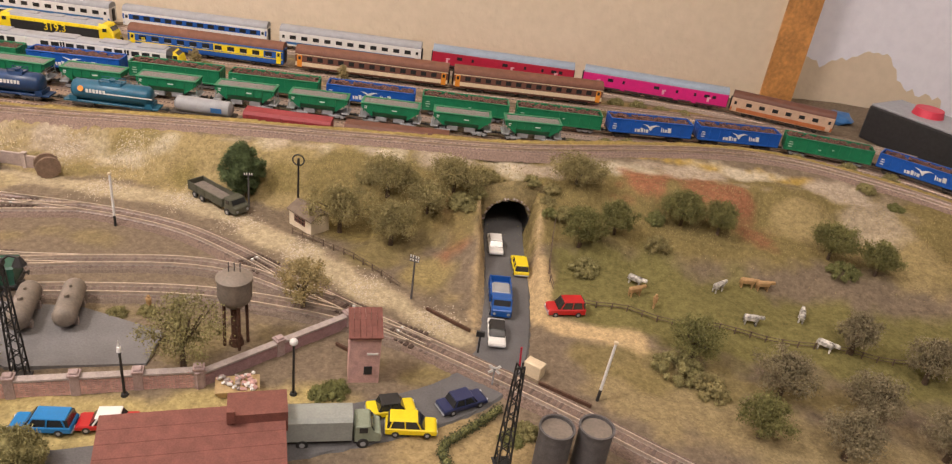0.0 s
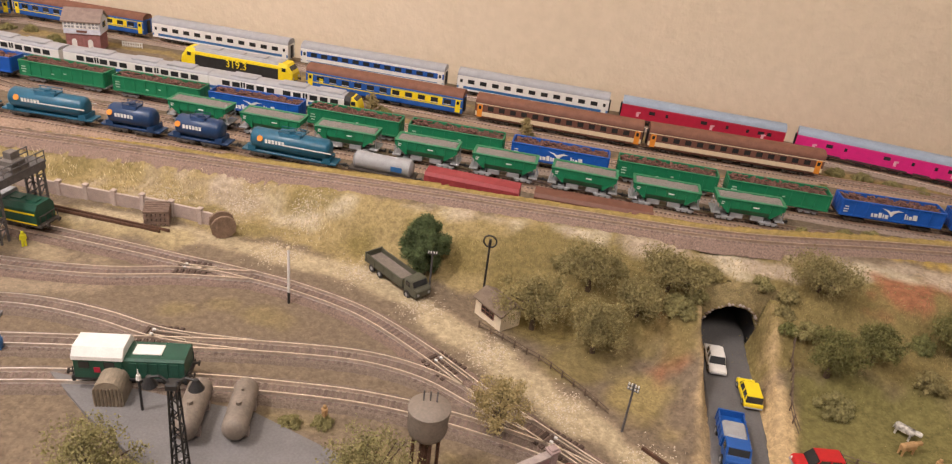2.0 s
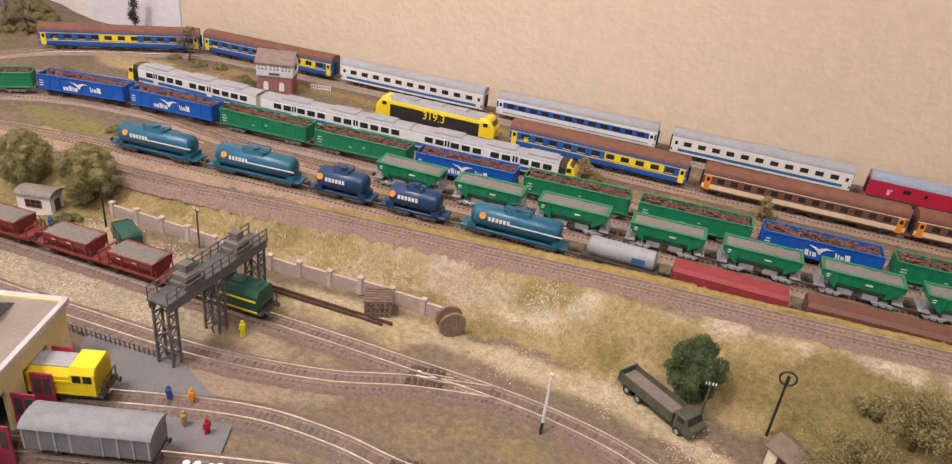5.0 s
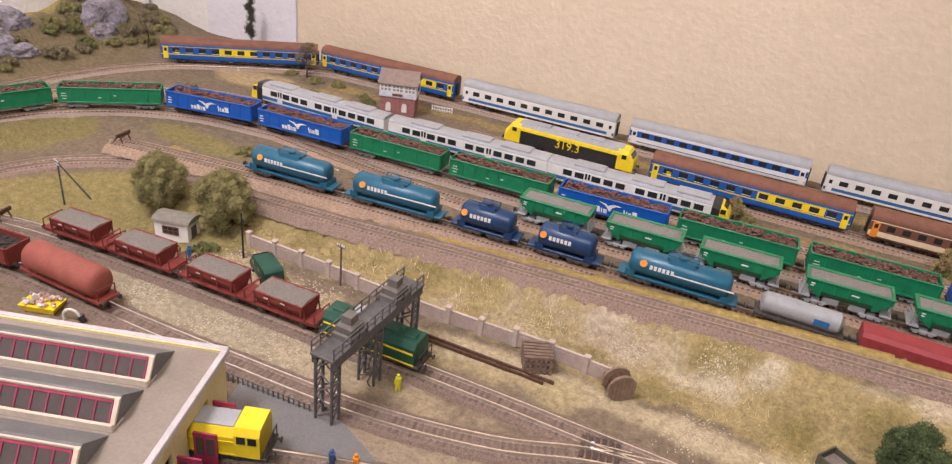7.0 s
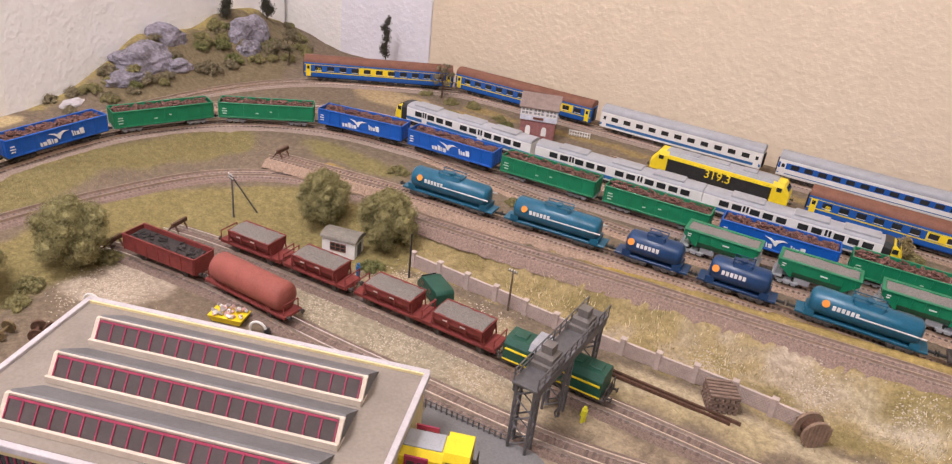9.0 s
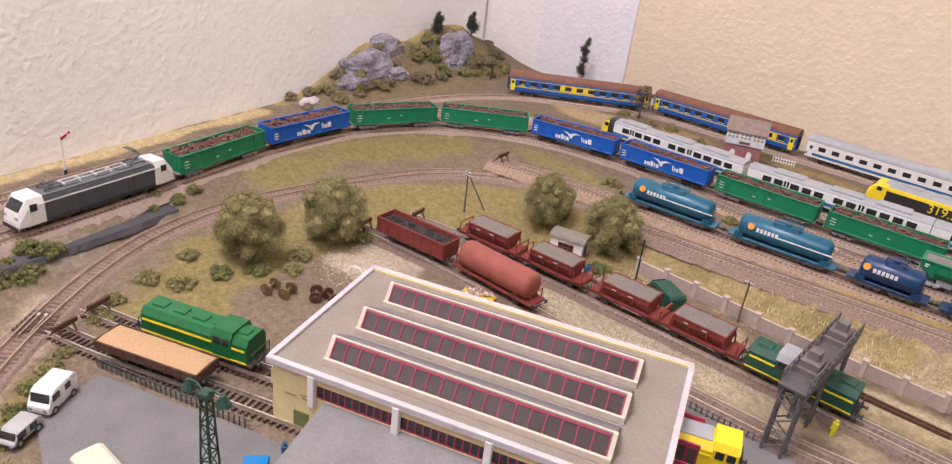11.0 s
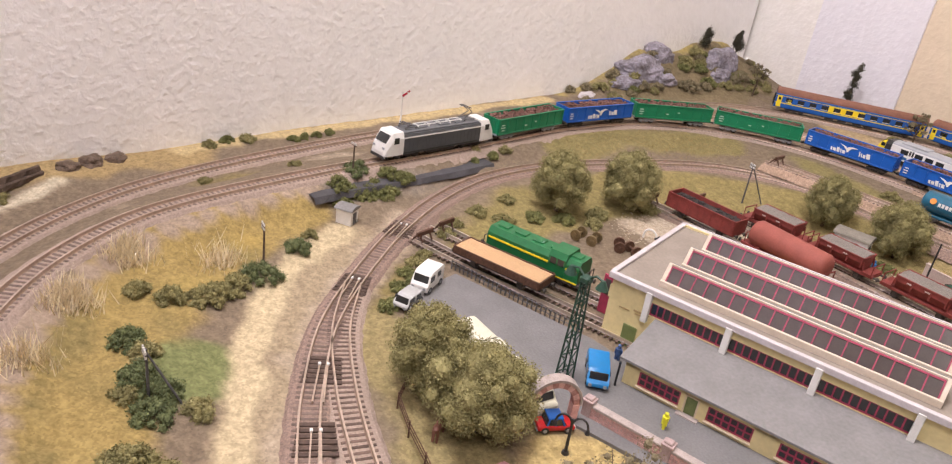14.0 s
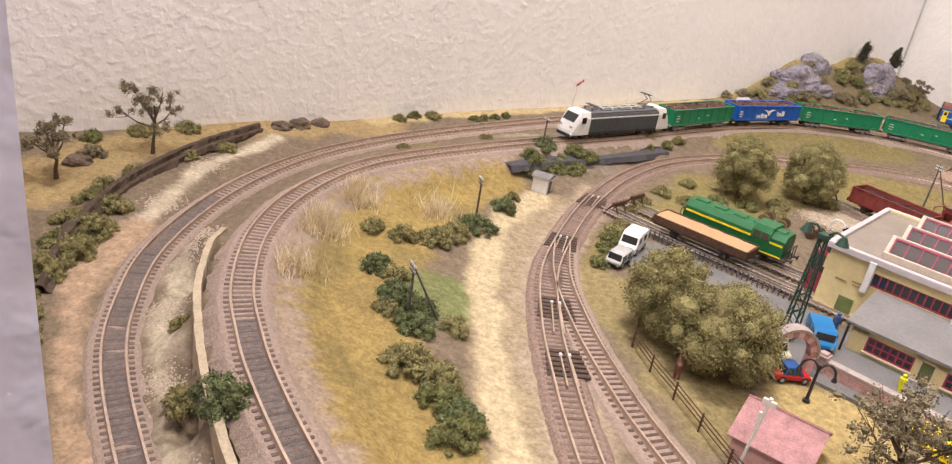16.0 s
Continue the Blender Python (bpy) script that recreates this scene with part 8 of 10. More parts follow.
def gantry():
    """A steel loading bridge over the depot lines, square to them."""
    g = thing("loading_gantry", -0.4195, 0.4885, 0.0, 90, "grey steel loading gantry with railings over two tracks", "gantry")
    H0, half = 42.0, 38.0
    for cx in (-half, half, 0):
        for sx in (-3.0, 3.0):
            for sy in (-5.0, 5.0):
                bm = bmesh.new()
                box(bm, cx + sx, sy, H0 / 2, 1.4, 1.4, H0, 0.2)
                leg = part("leg", bm, M_STEEL, g)
        bm = bmesh.new()
        for k in range(5):
            z0, z1 = 3 + k * 8, 10 + k * 8
            for sy in (-5, 5):
                cyl(bm, (cx - 3, sy, z0), (cx + 3, sy, z1), 0.5, n=4)
            for sx in (-3, 3):
                cyl(bm, (cx + sx, -5 if k % 2 else 5, z0), (cx + sx, 5 if k % 2 else -5, z1), 0.5, n=4)
            box(bm, cx, -5, z1, 6, 0.8, 0.8)
            box(bm, cx, 5, z1, 6, 0.8, 0.8)
        part("tower_bracing", bm, M_STEEL, g)
    bm = bmesh.new()
    box(bm, 0, 0, H0 + 1, 2 * half + 10, 14, 1.6, 0.2)
    for sy in (-6, 6):
        box(bm, 0, sy, H0 - 2, 2 * half + 8, 1.2, 5)
    part("deck", bm, M_STEEL, g)
    for sy in (-6.6, 6.6):
        bm = bmesh.new()
        for x in np.arange(-half - 4, half + 5, 7.0):
            cyl(bm, (x, sy, H0 + 1.5), (x, sy, H0 + 8.5), 0.4, n=5)
        for z in (5, 8.5):
            box(bm, 0, sy, H0 + z, 2 * half + 9, 0.6, 0.6)
        part("railing", bm, M_STEEL, g)
    for x in (-20, 22):
        bm = bmesh.new()
        loft(bm, [[(x - a, -a * 0.9, z), (x + a, -a * 0.9, z), (x + a, a * 0.9, z), (x - a, a * 0.9, z)] for a, z in ((7, H0 + 1.8), (7, H0 + 4.5), (5.5, H0 + 5), (5.5, H0 + 8.5), (3.2, H0 + 9.5), (3.2, H0 + 14))])
        part("hoist_housing", bm, mat("grimy_grey", (0.15, 0.135, 0.125), 0.8, 0, 0.2, 200), g, "stepped hoist housing")
    bm = bmesh.new()
    for k in range(24):
        a = k * 0.9
        cyl(bm, (-9 + 0.8 * math.cos(a), -5.8 + 0.8 * math.sin(a), 4 + k * 1.6), (-9 + 0.8 * math.cos(a + 0.9), -5.8 + 0.8 * math.sin(a + 0.9), 5.6 + k * 1.6), 0.5, n=4)
    part("hoist_chain", bm, M_STEEL, g)
    return g


gantry()

# ---- trees and bushes ----
def leaf_cloud(name, balls, n, size, material, parent, rng, label="", shell=0.45):
    """Many small leaves scattered in overlapping balls, with gaps and an uneven outline (millimetres)."""
    balls = np.array(balls, float)
    pick = rng.choice(len(balls), n, p=balls[:, 3] ** 2 / (balls[:, 3] ** 2).sum())
    d = rng.normal(size=(n, 3))
    d /= np.linalg.norm(d, axis=1)[:, None]
    r = balls[pick, 3] * (1 - shell * rng.rand(n)) * (0.88 + 0.28 * rng.rand(n))
    c = balls[pick, :3] + d * r[:, None] + rng.normal(size=(n, 3)) * (0.16 * balls[pick, 3])[:, None]
    a, b = rng.normal(size=(n, 3)), rng.normal(size=(n, 3))
    a /= np.linalg.norm(a, axis=1)[:, None]
    b = b - (a * b).sum(1)[:, None] * a
    b /= np.linalg.norm(b, axis=1)[:, None]
    s = size * (0.6 + 0.9 * rng.rand(n))[:, None]
    v = np.stack([c - a * s, c + b * s * 0.6, c + a * s, c - b * s * 0.6], 1).reshape(-1, 3) * 0.001
    f = np.arange(4 * n).reshape(-1, 4)
    return raw(name, v.tolist(), f.tolist(), material, "", label, "", parent)


def foam_core(name, balls, material, parent, rng, sub=2):
    """A ragged lump of flocked foam: many small tufts grown together."""
    ico = bmesh.new()
    bmesh.ops.create_icosphere(ico, subdivisions=sub, radius=1.0)
    base = np.array([v.co[:] for v in ico.verts])
    faces = np.array([[v.index for v in f.verts] for f in ico.faces])
    ico.free()
    vs, fs = [], []
    for k, (x, y, z, r) in enumerate(balls):
        f = 0.80 + 0.30 * rng.rand(len(base), 1)
        vs.append(base * f * r * (0.70 if r < 6 else 0.92) + np.array((x, y, z)))
        fs.append(faces + k * len(base))
    return raw(name, (np.concatenate(vs) * 0.001).tolist(), np.concatenate(fs).tolist(), material, "", "", "", parent)


def tree(x, y, h, w, leaf, label, full=True, seed=0, lean=0.0, z=None, fill=1.0):
    rng = np.random.RandomState(seed + int(h * 7))
    z = ground_z(x, y) if z is None else z
    t = thing("tree", x, y, z, rng.uniform(0, 360), label, "tree", "model trees")
    trunk_h = h * (0.26 if full else 0.42)
    bm = bmesh.new()
    rings = []
    for k, u in enumerate(np.linspace(0, 1, 5)):
        r = (1.5 if h > 30 else 1.0) * (1.35 - 0.85 * u)
        rings.append([(lean * u * 4 + r * math.cos(a) + 0.5 * math.sin(3 * u), r * math.sin(a), -1 + u * (trunk_h + 1)) for a in np.linspace(0, 2 * math.pi, 8, endpoint=False)])
    loft(bm, rings)
    part("trunk", bm, M_TRUNK, t)
    balls = []
    low = h * (0.10 if full else 0.20)
    lobes = [(0.0, 0.0, low + (h - low) * 0.50, w * 0.30)]
    if full:
        for i in range(44):
            a, u = i * 2.4 + rng.uniform(-0.5, 0.5), (i + 0.5) / 44
            wide = math.sqrt(max(0.12, 1 - abs(2 * u - 0.85) ** 2.4 * 0.9))
            r = w * rng.uniform(0.085, 0.14)
            rad = max(0.0, w * 0.51 * wide * rng.uniform(0.84, 1.06) - r)
            lobes.append((rad * math.cos(a), rad * math.sin(a), low + r * 0.8 + (h - low - 1.7 * r) * u, r))
        balls = [(lean * 4 + x, y, z, r) for x, y, z, r in lobes]
    else:
        n = 56
        for i in range(n):
            a = i * 2.4 + rng.uniform(-0.3, 0.3)
            u = (i + 0.5) / n
            wide = math.sqrt(max(0.05, 1 - (abs(2 * u - 0.9) ** 2.2) * 0.85))
            rb = w * 0.11 * rng.uniform(0.7, 1.4)
            rad = max(0.0, w * 0.5 * wide * rng.uniform(0.35, 1.0) - rb * 0.8)
            balls.append((lean * 4 + rad * math.cos(a), rad * math.sin(a), low + rb + (h - low - 2 * rb) * u, rb))
    for ball in balls[:: 6 if full else 5]:
        bm = bmesh.new()
        cyl(bm, (lean * 4, 0, trunk_h * rng.uniform(0.65, 1.0)), ball[:3], 0.7, 0.25, n=5)
        part("limb", bm, M_TRUNK, t)
    if full:
        foam_core("crown_core", [(x, y, z, r * 0.97) for x, y, z, r in lobes] + [(0, 0, low + (h - low) * u, w * k) for u, k in ((0.32, 0.27), (0.68, 0.25))], leaf, t, rng)
    leaf_cloud("crown", balls, int((34000 if full else 7000) * fill), 0.46 if full else 0.55, leaf, t, rng, "", 0.12 if full else 0.95)
    return t


def open_tree(x, y, h, w, leaf, label, seed, clusters=7, thick=1.1):
    """A bare crooked tree: bent trunk, forked limbs, flat clumps of twigs at their ends."""
    rng = np.random.RandomState(seed)
    t = thing("tree", x, y, ground_z(x, y), rng.uniform(0, 360), label, "tree", "model trees")
    bend = rng.uniform(-0.12, 0.12, (5, 2)) * h
    bend[0] = 0
    joints = [Vector((bend[k, 0] * k / 4, bend[k, 1] * k / 4, -1 + (h * 0.72 + 1) * k / 4)) for k in range(5)]
    bm = bmesh.new()
    loft(bm, [[(j.x + r * math.cos(a), j.y + r * math.sin(a), j.z) for a in np.linspace(0, 2 * math.pi, 8, endpoint=False)] for j, r in zip(joints, np.array((1.5, 1.0, 0.85, 0.7, 0.45)) * thick)])
    part("trunk", bm, M_TRUNK, t)
    balls = []
    for i in range(clusters):
        a = i * 2.4 + rng.uniform(-0.4, 0.4)
        u = 0.45 + 0.55 * (i + 0.5) / clusters
        r = w * 0.5 * rng.uniform(0.45, 1.0) * (1.15 - 0.5 * u)
        end = Vector((r * math.cos(a), r * math.sin(a), h * u))
        root = joints[2].lerp(joints[4], max(0.0, u - 0.5))
        mid = root.lerp(end, 0.55) + Vector((0, 0, -h * 0.04))
        bm = bmesh.new()
        cyl(bm, root, mid, 0.55 * thick, 0.4 * thick, n=5)
        cyl(bm, mid, end, 0.4 * thick, 0.2, n=5)
        for k in range(4):
            tip = end + Vector(rng.uniform(-1, 1, 3)) * w * 0.12
            cyl(bm, mid.lerp(end, 0.6), tip, 0.25, 0.12, n=4)
        part("limb", bm, M_TRUNK, t)
        for k in range(6):
            d = rng.normal(size=2) * w * 0.085
            balls.append((end.x + d[0] * 1.25, end.y + d[1] * 1.25, end.z + rng.uniform(-0.03, 0.04) * h, w * rng.uniform(0.045, 0.08)))
    foam_core("crown_core", [(bx, by, bz, br * 0.7) for bx, by, bz, br in balls], leaf, t, rng, 1)
    leaf_cloud("crown", balls, 90 * len(balls), 0.5, leaf, t, rng, "", 0.6)
    return t


def bush(x, y, r, leaf, label, seed=0, tall=0.8, n=5, z=None):
    rng = np.random.RandomState(seed + 17)
    z = ground_z(x, y) if z is None else z
    t = thing("bush", x, y, z, rng.uniform(0, 360), label, "bush", "foam bushes")
    balls = []
    n = int(10 + r * r * 0.16)
    sx, sy = rng.uniform(0.85, 1.25), rng.uniform(0.75, 1.0)
    for i in range(n):
        a = i * 2.4 + rng.uniform(-0.5, 0.5)
        u = math.sqrt((i + 0.3) / n)
        rr = min(2.5, r * 0.32) * rng.uniform(0.65, 1.25)
        balls.append((r * u * 0.88 * sx * math.cos(a), r * u * 0.88 * sy * math.sin(a), max(rr * 0.45, r * tall * 0.75 * (1 - u * u) * rng.uniform(0.6, 1.1)), rr))
    foam_core("foam", balls, leaf, t, rng)
    leaf_cloud("leaves", balls, 130 * n, 0.45, leaf, t, rng, "", 0.35)
    return t


for i, (x, y, h, w) in enumerate([(-0.742, 0.350, 48, 48), (-0.731, 0.412, 49, 50), (-0.654, 0.561, 44, 42), (-0.596, 0.566, 46, 46), (-0.592, 0.158, 47, 44), (-0.558, 0.1645, 45, 52)]):
    tree(x, y, h, w, M_LEAF, "round olive-green model tree with a dense foam crown", True, 100 + i)
tree(-0.151, 0.561, 45, 33, mat("fir_green", (0.10, 0.135, 0.055), 0.95, 0, 0.3, 160, 0, 5.0, (0.055, 0.08, 0.032)), "dark green bushy model tree behind the lorry", True, 120)
for i, (x, y, h, w) in enumerate([(-0.115, 0.362, 50, 54), (-0.226, 0.332, 44, 54), (-0.070, 0.432, 38, 38), (-0.205, 0.326, 34, 34)]):
    tree(x, y, h, w, M_LEAF if i != 2 else M_LEAFB, "open-limbed olive tree with sparse leaves", False, 130 + i)
for i, (x, y, h, w) in enumerate([(-0.069, 0.527, 40, 60), (-0.030, 0.514, 34, 50), (0.008, 0.562, 28, 56), (-0.040, 0.556, 34, 56), (0.100, 0.585, 24, 56), (-0.008, 0.538, 26, 48)]):
    tree(x, y, h, w, M_LEAFS, "soft brownish-olive tree with fine twigs on the bank", False, 140 + i, 0.0, None, 1.7)
for i, (x, y, h, w) in enumerate([(0.103, 0.528, 32, 42), (0.128, 0.540, 28, 36), (0.182, 0.570, 30, 44), (0.208, 0.560, 28, 38), (0.288, 0.548, 30, 46), (0.318, 0.535, 28, 38)]):
    tree(x, y, h, w, M_LEAFH, "wide soft olive tree on the hillside", False, 190 + i, 0.0, None, 1.8)
for i, (x, y, h, w) in enumerate([(0.168, 0.428, 34, 42), (0.215, 0.405, 36, 46), (0.262, 0.395, 36, 46), (0.275, 0.455, 32, 34), (0.318, 0.440, 34, 42), (0.300, 0.375, 36, 46), (0.240, 0.365, 34, 42), (0.35, 0.41, 34, 42), (0.195, 0.372, 28, 38)]):
    tree(x, y, h, w, M_LEAFG if x > 0.2 else M_LEAFH, "twiggy brown-green tree below the pasture", False, 150 + i, 0.0, None, 1.2)
for i, (x, y, h, w) in enumerate([(-0.853, -0.050, 44, 40), (-0.813, -0.103, 34, 34)]):
    open_tree(x, y, h, w, M_LEAFG, "bare-limbed brown tree beside the wall", 170 + i, 8)
open_tree(-0.476, 0.174, 42, 52, M_LEAFG, "grey-brown twiggy bare tree behind the pink roof", 175, 14, 1.3)
open_tree(-0.742, 0.842, 36, 26, M_LEAFG, "small sparse tree before the blue coaches", 180, 8, 0.9)
open_tree(-0.921, 0.792, 38, 30, M_LEAFG, "small open tree on the corner slope", 181, 6, 0.9)
tree(-0.278, 0.792, 22, 16, M_LEAFB, "little sparse tree between the parked trains", False, 182, 0.0, None, 0.4)
tree(-0.128, 0.800, 24, 17, M_LEAFB, "little sparse tree between the parked trains", False, 183, 0.0, None, 0.4)


def pine(x, y, h, seed, z=None):
    rng = np.random.RandomState(seed)
    z = ground_z(x, y) if z is None else z
    t = thing("pine", x, y, z, 0, "tall thin dark pine by the wall", "tree", "dark pines")
    bm = bmesh.new()
    cyl(bm, (0, 0, -2), (0, 0, h), 0.9, 0.35, n=7)
    part("trunk", bm, M_TRUNK, t)
    balls = [(rng.uniform(-5, 5) * (1.3 - u), rng.uniform(-3, 3), h * u, (8.6 - 5.2 * u) * rng.uniform(0.7, 1.25)) for u in (0.34, 0.40, 0.46, 0.62, 0.70, 0.76, 0.82, 0.92, 0.99)]
    leaf_cloud("needles", balls, 4200, 0.7, mat("dark_needles", (0.07, 0.066, 0.045), 0.95, 0, 0.3, 160), t, rng, "", 0.9)


pine(-0.846, 0.874, 64, 1)
pine(-0.988, 0.765, 24, 2)
pine(-0.985, 0.822, 28, 3)

DK, OL, TE = "dark green foam bush", "olive foam bush", "blue-green foam bush"
BUSHES_TUNNEL = [  # hillside round the tunnel
    (0.016, 0.545, 13, M_LEAF, OL), (0.080, 0.548, 6, M_LEAFD, DK), (0.108, 0.512, 13, M_LEAF, OL), (0.092, 0.55, 9, M_LEAF, OL),
    (0.190, 0.590, 11, M_LEAFD, DK), (0.162, 0.568, 10, M_LEAFD, DK), (0.295, 0.535, 12, M_LEAFD, DK),
    (0.160, 0.42, 16, M_LEAF, OL), (0.175, 0.405, 14, M_LEAFS, "brown-green scrub"), (0.345, 0.640, 8, M_LEAF, OL), (0.36, 0.615, 6, M_LEAFD, DK),
    (0.026, 0.560, 8, M_LEAF, OL), (0.079, 0.560, 7, M_LEAFS, "brown-green scrub"), (0.033, 0.580, 8, M_LEAFS, "brown-green scrub"), (0.066, 0.582, 7, M_LEAF, OL), (0.022, 0.575, 8, M_LEAF, OL), (0.082, 0.577, 8, M_LEAFS, "brown-green scrub"),
]
BUSHES_PLATEAU = [  # plateau
    (-0.652, 0.650, 9, M_LEAF, OL), (-0.548, 0.664, 7, M_LEAF, OL), (-0.268, 0.798, 9, M_LEAF, OL), (-0.125, 0.805, 9, M_LEAF, OL), (-0.465, 0.788, 6, M_LEAF, OL), (-0.634, 0.804, 9, M_LEAFD, DK), (-0.645, 0.818, 7, M_LEAFD, DK), (-0.70, 0.80, 8, M_LEAF, OL), (-0.66, 0.83, 7, M_LEAF, OL),
    (0.165, 0.872, 10, M_LEAF, OL), (0.19, 0.868, 10, M_LEAF, OL), (0.215, 0.862, 9, M_LEAF, OL), (0.16, 0.700, 9, M_LEAF, OL), (0.19, 0.705, 9, M_LEAF, OL), (0.22, 0.71, 9, M_LEAF, OL), (0.31, 0.705, 10, M_LEAF, OL), (0.35, 0.69, 9, M_LEAF, OL),
]
BUSHES_ISLAND = [  # island
    (-0.702, 0.066, 8, M_LEAF, OL), (-0.712, 0.052, 6, M_LEAF, OL), (-0.698, 0.085, 10, M_LEAF, OL), (-0.706, 0.100, 9, M_LEAF, OL), (-0.715, 0.117, 9, M_LEAFT, TE), (-0.736, 0.146, 7, M_LEAFT, TE), (-0.748, 0.158, 4, M_LEAF, OL), (-0.668, 0.040, 8, M_LEAFT, TE), (-0.655, 0.045, 6, M_LEAF, OL),
    (-0.640, 0.040, 8, M_LEAFT, TE), (-0.626, 0.046, 8, M_LEAFT, TE), (-0.615, 0.040, 8, M_LEAFT, TE), (-0.612, 0.058, 6, M_LEAF, OL), (-0.632, 0.033, 5, M_LEAF, OL), (-0.588, 0.026, 10, M_LEAF, OL), (-0.578, 0.036, 9, M_LEAF, OL), (-0.565, 0.032, 8, M_LEAFD, DK), (-0.555, 0.036, 8, M_LEAFT, TE), (-0.545, 0.03, 9, M_LEAFD, DK),
    (-0.812, 0.216, 11, M_LEAFT, TE), (-0.800, 0.226, 10, M_LEAFD, DK), (-0.795, 0.206, 9, M_LEAFD, DK), (-0.805, 0.240, 9, M_LEAFD, DK), (-0.786, 0.196, 7, M_LEAFD, DK), (-0.792, 0.216, 12, M_LEAFD, DK), (-0.790, 0.232, 10, M_LEAFD, DK), (-0.797, 0.197, 11, M_LEAFD, DK), (-0.801, 0.250, 8, M_LEAFD, DK),
]
BUSHES_LOOP = [  # loop and hedge
    (-0.678, 0.186, 7, M_LEAFD, DK), (-0.690, 0.198, 7, M_LEAFD, DK), (-0.702, 0.210, 7, M_LEAF, OL), (-0.662, 0.172, 7, M_LEAFD, DK), (-0.712, 0.220, 5, M_LEAF, OL),
    (-0.732, 0.248, 8, M_LEAF, OL), (-0.745, 0.262, 7, M_LEAF, OL), (-0.752, 0.285, 8, M_LEAF, OL), (-0.740, 0.300, 8, M_LEAF, OL), (-0.762, 0.318, 7, M_LEAF, OL), (-0.735, 0.325, 9, M_LEAFD, DK), (-0.726, 0.345, 9, M_LEAFD, DK), (-0.728, 0.380, 10, M_LEAF, OL), (-0.715, 0.365, 8, M_LEAF, OL), (-0.722, 0.430, 9, M_LEAF, OL), (-0.765, 0.37, 6, M_LEAF, OL),
]
BUSHES_WALL = [  # by the walls on the left
    (-0.798, -0.078, 9, M_LEAF, OL), (-0.780, -0.084, 9, M_LEAF, OL), (-0.760, -0.094, 9, M_LEAF, OL), (-0.815, -0.062, 8, M_LEAF, OL), (-0.745, -0.086, 11, M_LEAF, OL), (-0.725, -0.096, 12, M_LEAF, OL), (-0.705, -0.104, 10, M_LEAF, OL), (-0.77, -0.075, 10, M_LEAF, OL), (-0.655, -0.112, 8, M_LEAF, OL), (-0.842, -0.030, 8, M_LEAF, OL), (-0.858, -0.005, 9, M_LEAF, OL), (-0.735, -0.100, 8, M_LEAFD, DK), (-0.690, -0.116, 8, M_LEAF, OL), (-0.672, -0.112, 7, M_LEAF, OL),
    (-0.886, -0.055, 9, M_LEAF, OL), (-0.893, -0.025, 9, M_LEAF, OL), (-0.875, -0.085, 8, M_LEAFD, DK), (-0.920, 0.155, 6, M_LEAFD, DK), (-0.917, 0.170, 7, M_LEAF, OL), (-0.915, 0.140, 6, M_LEAF, OL), (-0.846, -0.085, 8, M_LEAFG, "brown scrub"), (-0.578, -0.046, 8, M_LEAFT, TE), (-0.568, -0.045, 9, M_LEAFT, TE), (-0.590, -0.058, 6, M_LEAF, OL), (-0.640, -0.052, 5, M_LEAF, OL),
    (-0.845, 0.275, 6, M_LEAF, OL), (-0.838, 0.305, 6, M_LEAF, OL), (-0.835, 0.330, 7, M_LEAF, OL), (-0.85, 0.12, 5, M_LEAF, OL), (-0.838, 0.18, 5, M_LEAF, OL),
]
BUSHES_YARD = [  # yard
    (-0.034, 0.362, 9, M_LEAFD, DK), (-0.042, 0.358, 7, M_LEAFD, DK), (0.068, 0.352, 8, M_LEAF, OL), (0.060, 0.345, 7, M_LEAFD, DK), (-0.155, 0.408, 6, M_LEAF, OL), (-0.17, 0.402, 6, M_LEAF, OL), (-0.585, 0.535, 8, M_LEAFD, DK), (-0.618, 0.548, 9, M_LEAFD, DK),
]
BUSHES_HILL = [  # corner hill
    (-0.972, 0.718, 15, M_LEAF, OL), (-0.962, 0.735, 11, M_LEAFD, DK), (-0.962, 0.578, 11, M_LEAF, OL), (-0.945, 0.690, 9, M_LEAFG, "brown scrub"), (-0.940, 0.725, 10, M_LEAFG, "brown scrub"), (-0.938, 0.760, 10, M_LEAF, OL), (-0.946, 0.650, 8, M_LEAFG, "brown scrub"), (-0.944, 0.610, 8, M_LEAFG, "brown scrub"), (-0.945, 0.545, 7, M_LEAFG, "brown scrub"), (-0.930, 0.800, 10, M_LEAF, OL), (-0.955, 0.805, 9, M_LEAFG, "brown scrub"),
    (-0.942, 0.700, 13, M_LEAFG, "brown scrub"), (-0.945, 0.735, 13, M_LEAFD, DK), (-0.950, 0.790, 13, M_LEAFG, "brown scrub"), (-0.948, 0.630, 10, M_LEAFG, "brown scrub"), (-0.960, 0.850, 12, M_LEAF, OL), (-0.985, 0.745, 11, M_LEAF, OL), (-0.945, 0.585, 9, M_LEAFG, "brown scrub"), (-0.905, 0.825, 8, M_LEAF, OL), (-0.885, 0.845, 7, M_LEAFG, "brown scrub"), (-0.725, 0.835, 8, M_LEAF, OL), (-0.70, 0.842, 8, M_LEAF, OL), (-0.76, 0.838, 7, M_LEAF, OL), (-0.83, 0.70, 7, M_LEAFG, "brown scrub"), (-0.80, 0.735, 7, M_LEAFG, "brown scrub"), (-0.86, 0.68, 6, M_LEAFG, "brown scrub"), (-0.77, 0.72, 6, M_LEAF, OL),
]
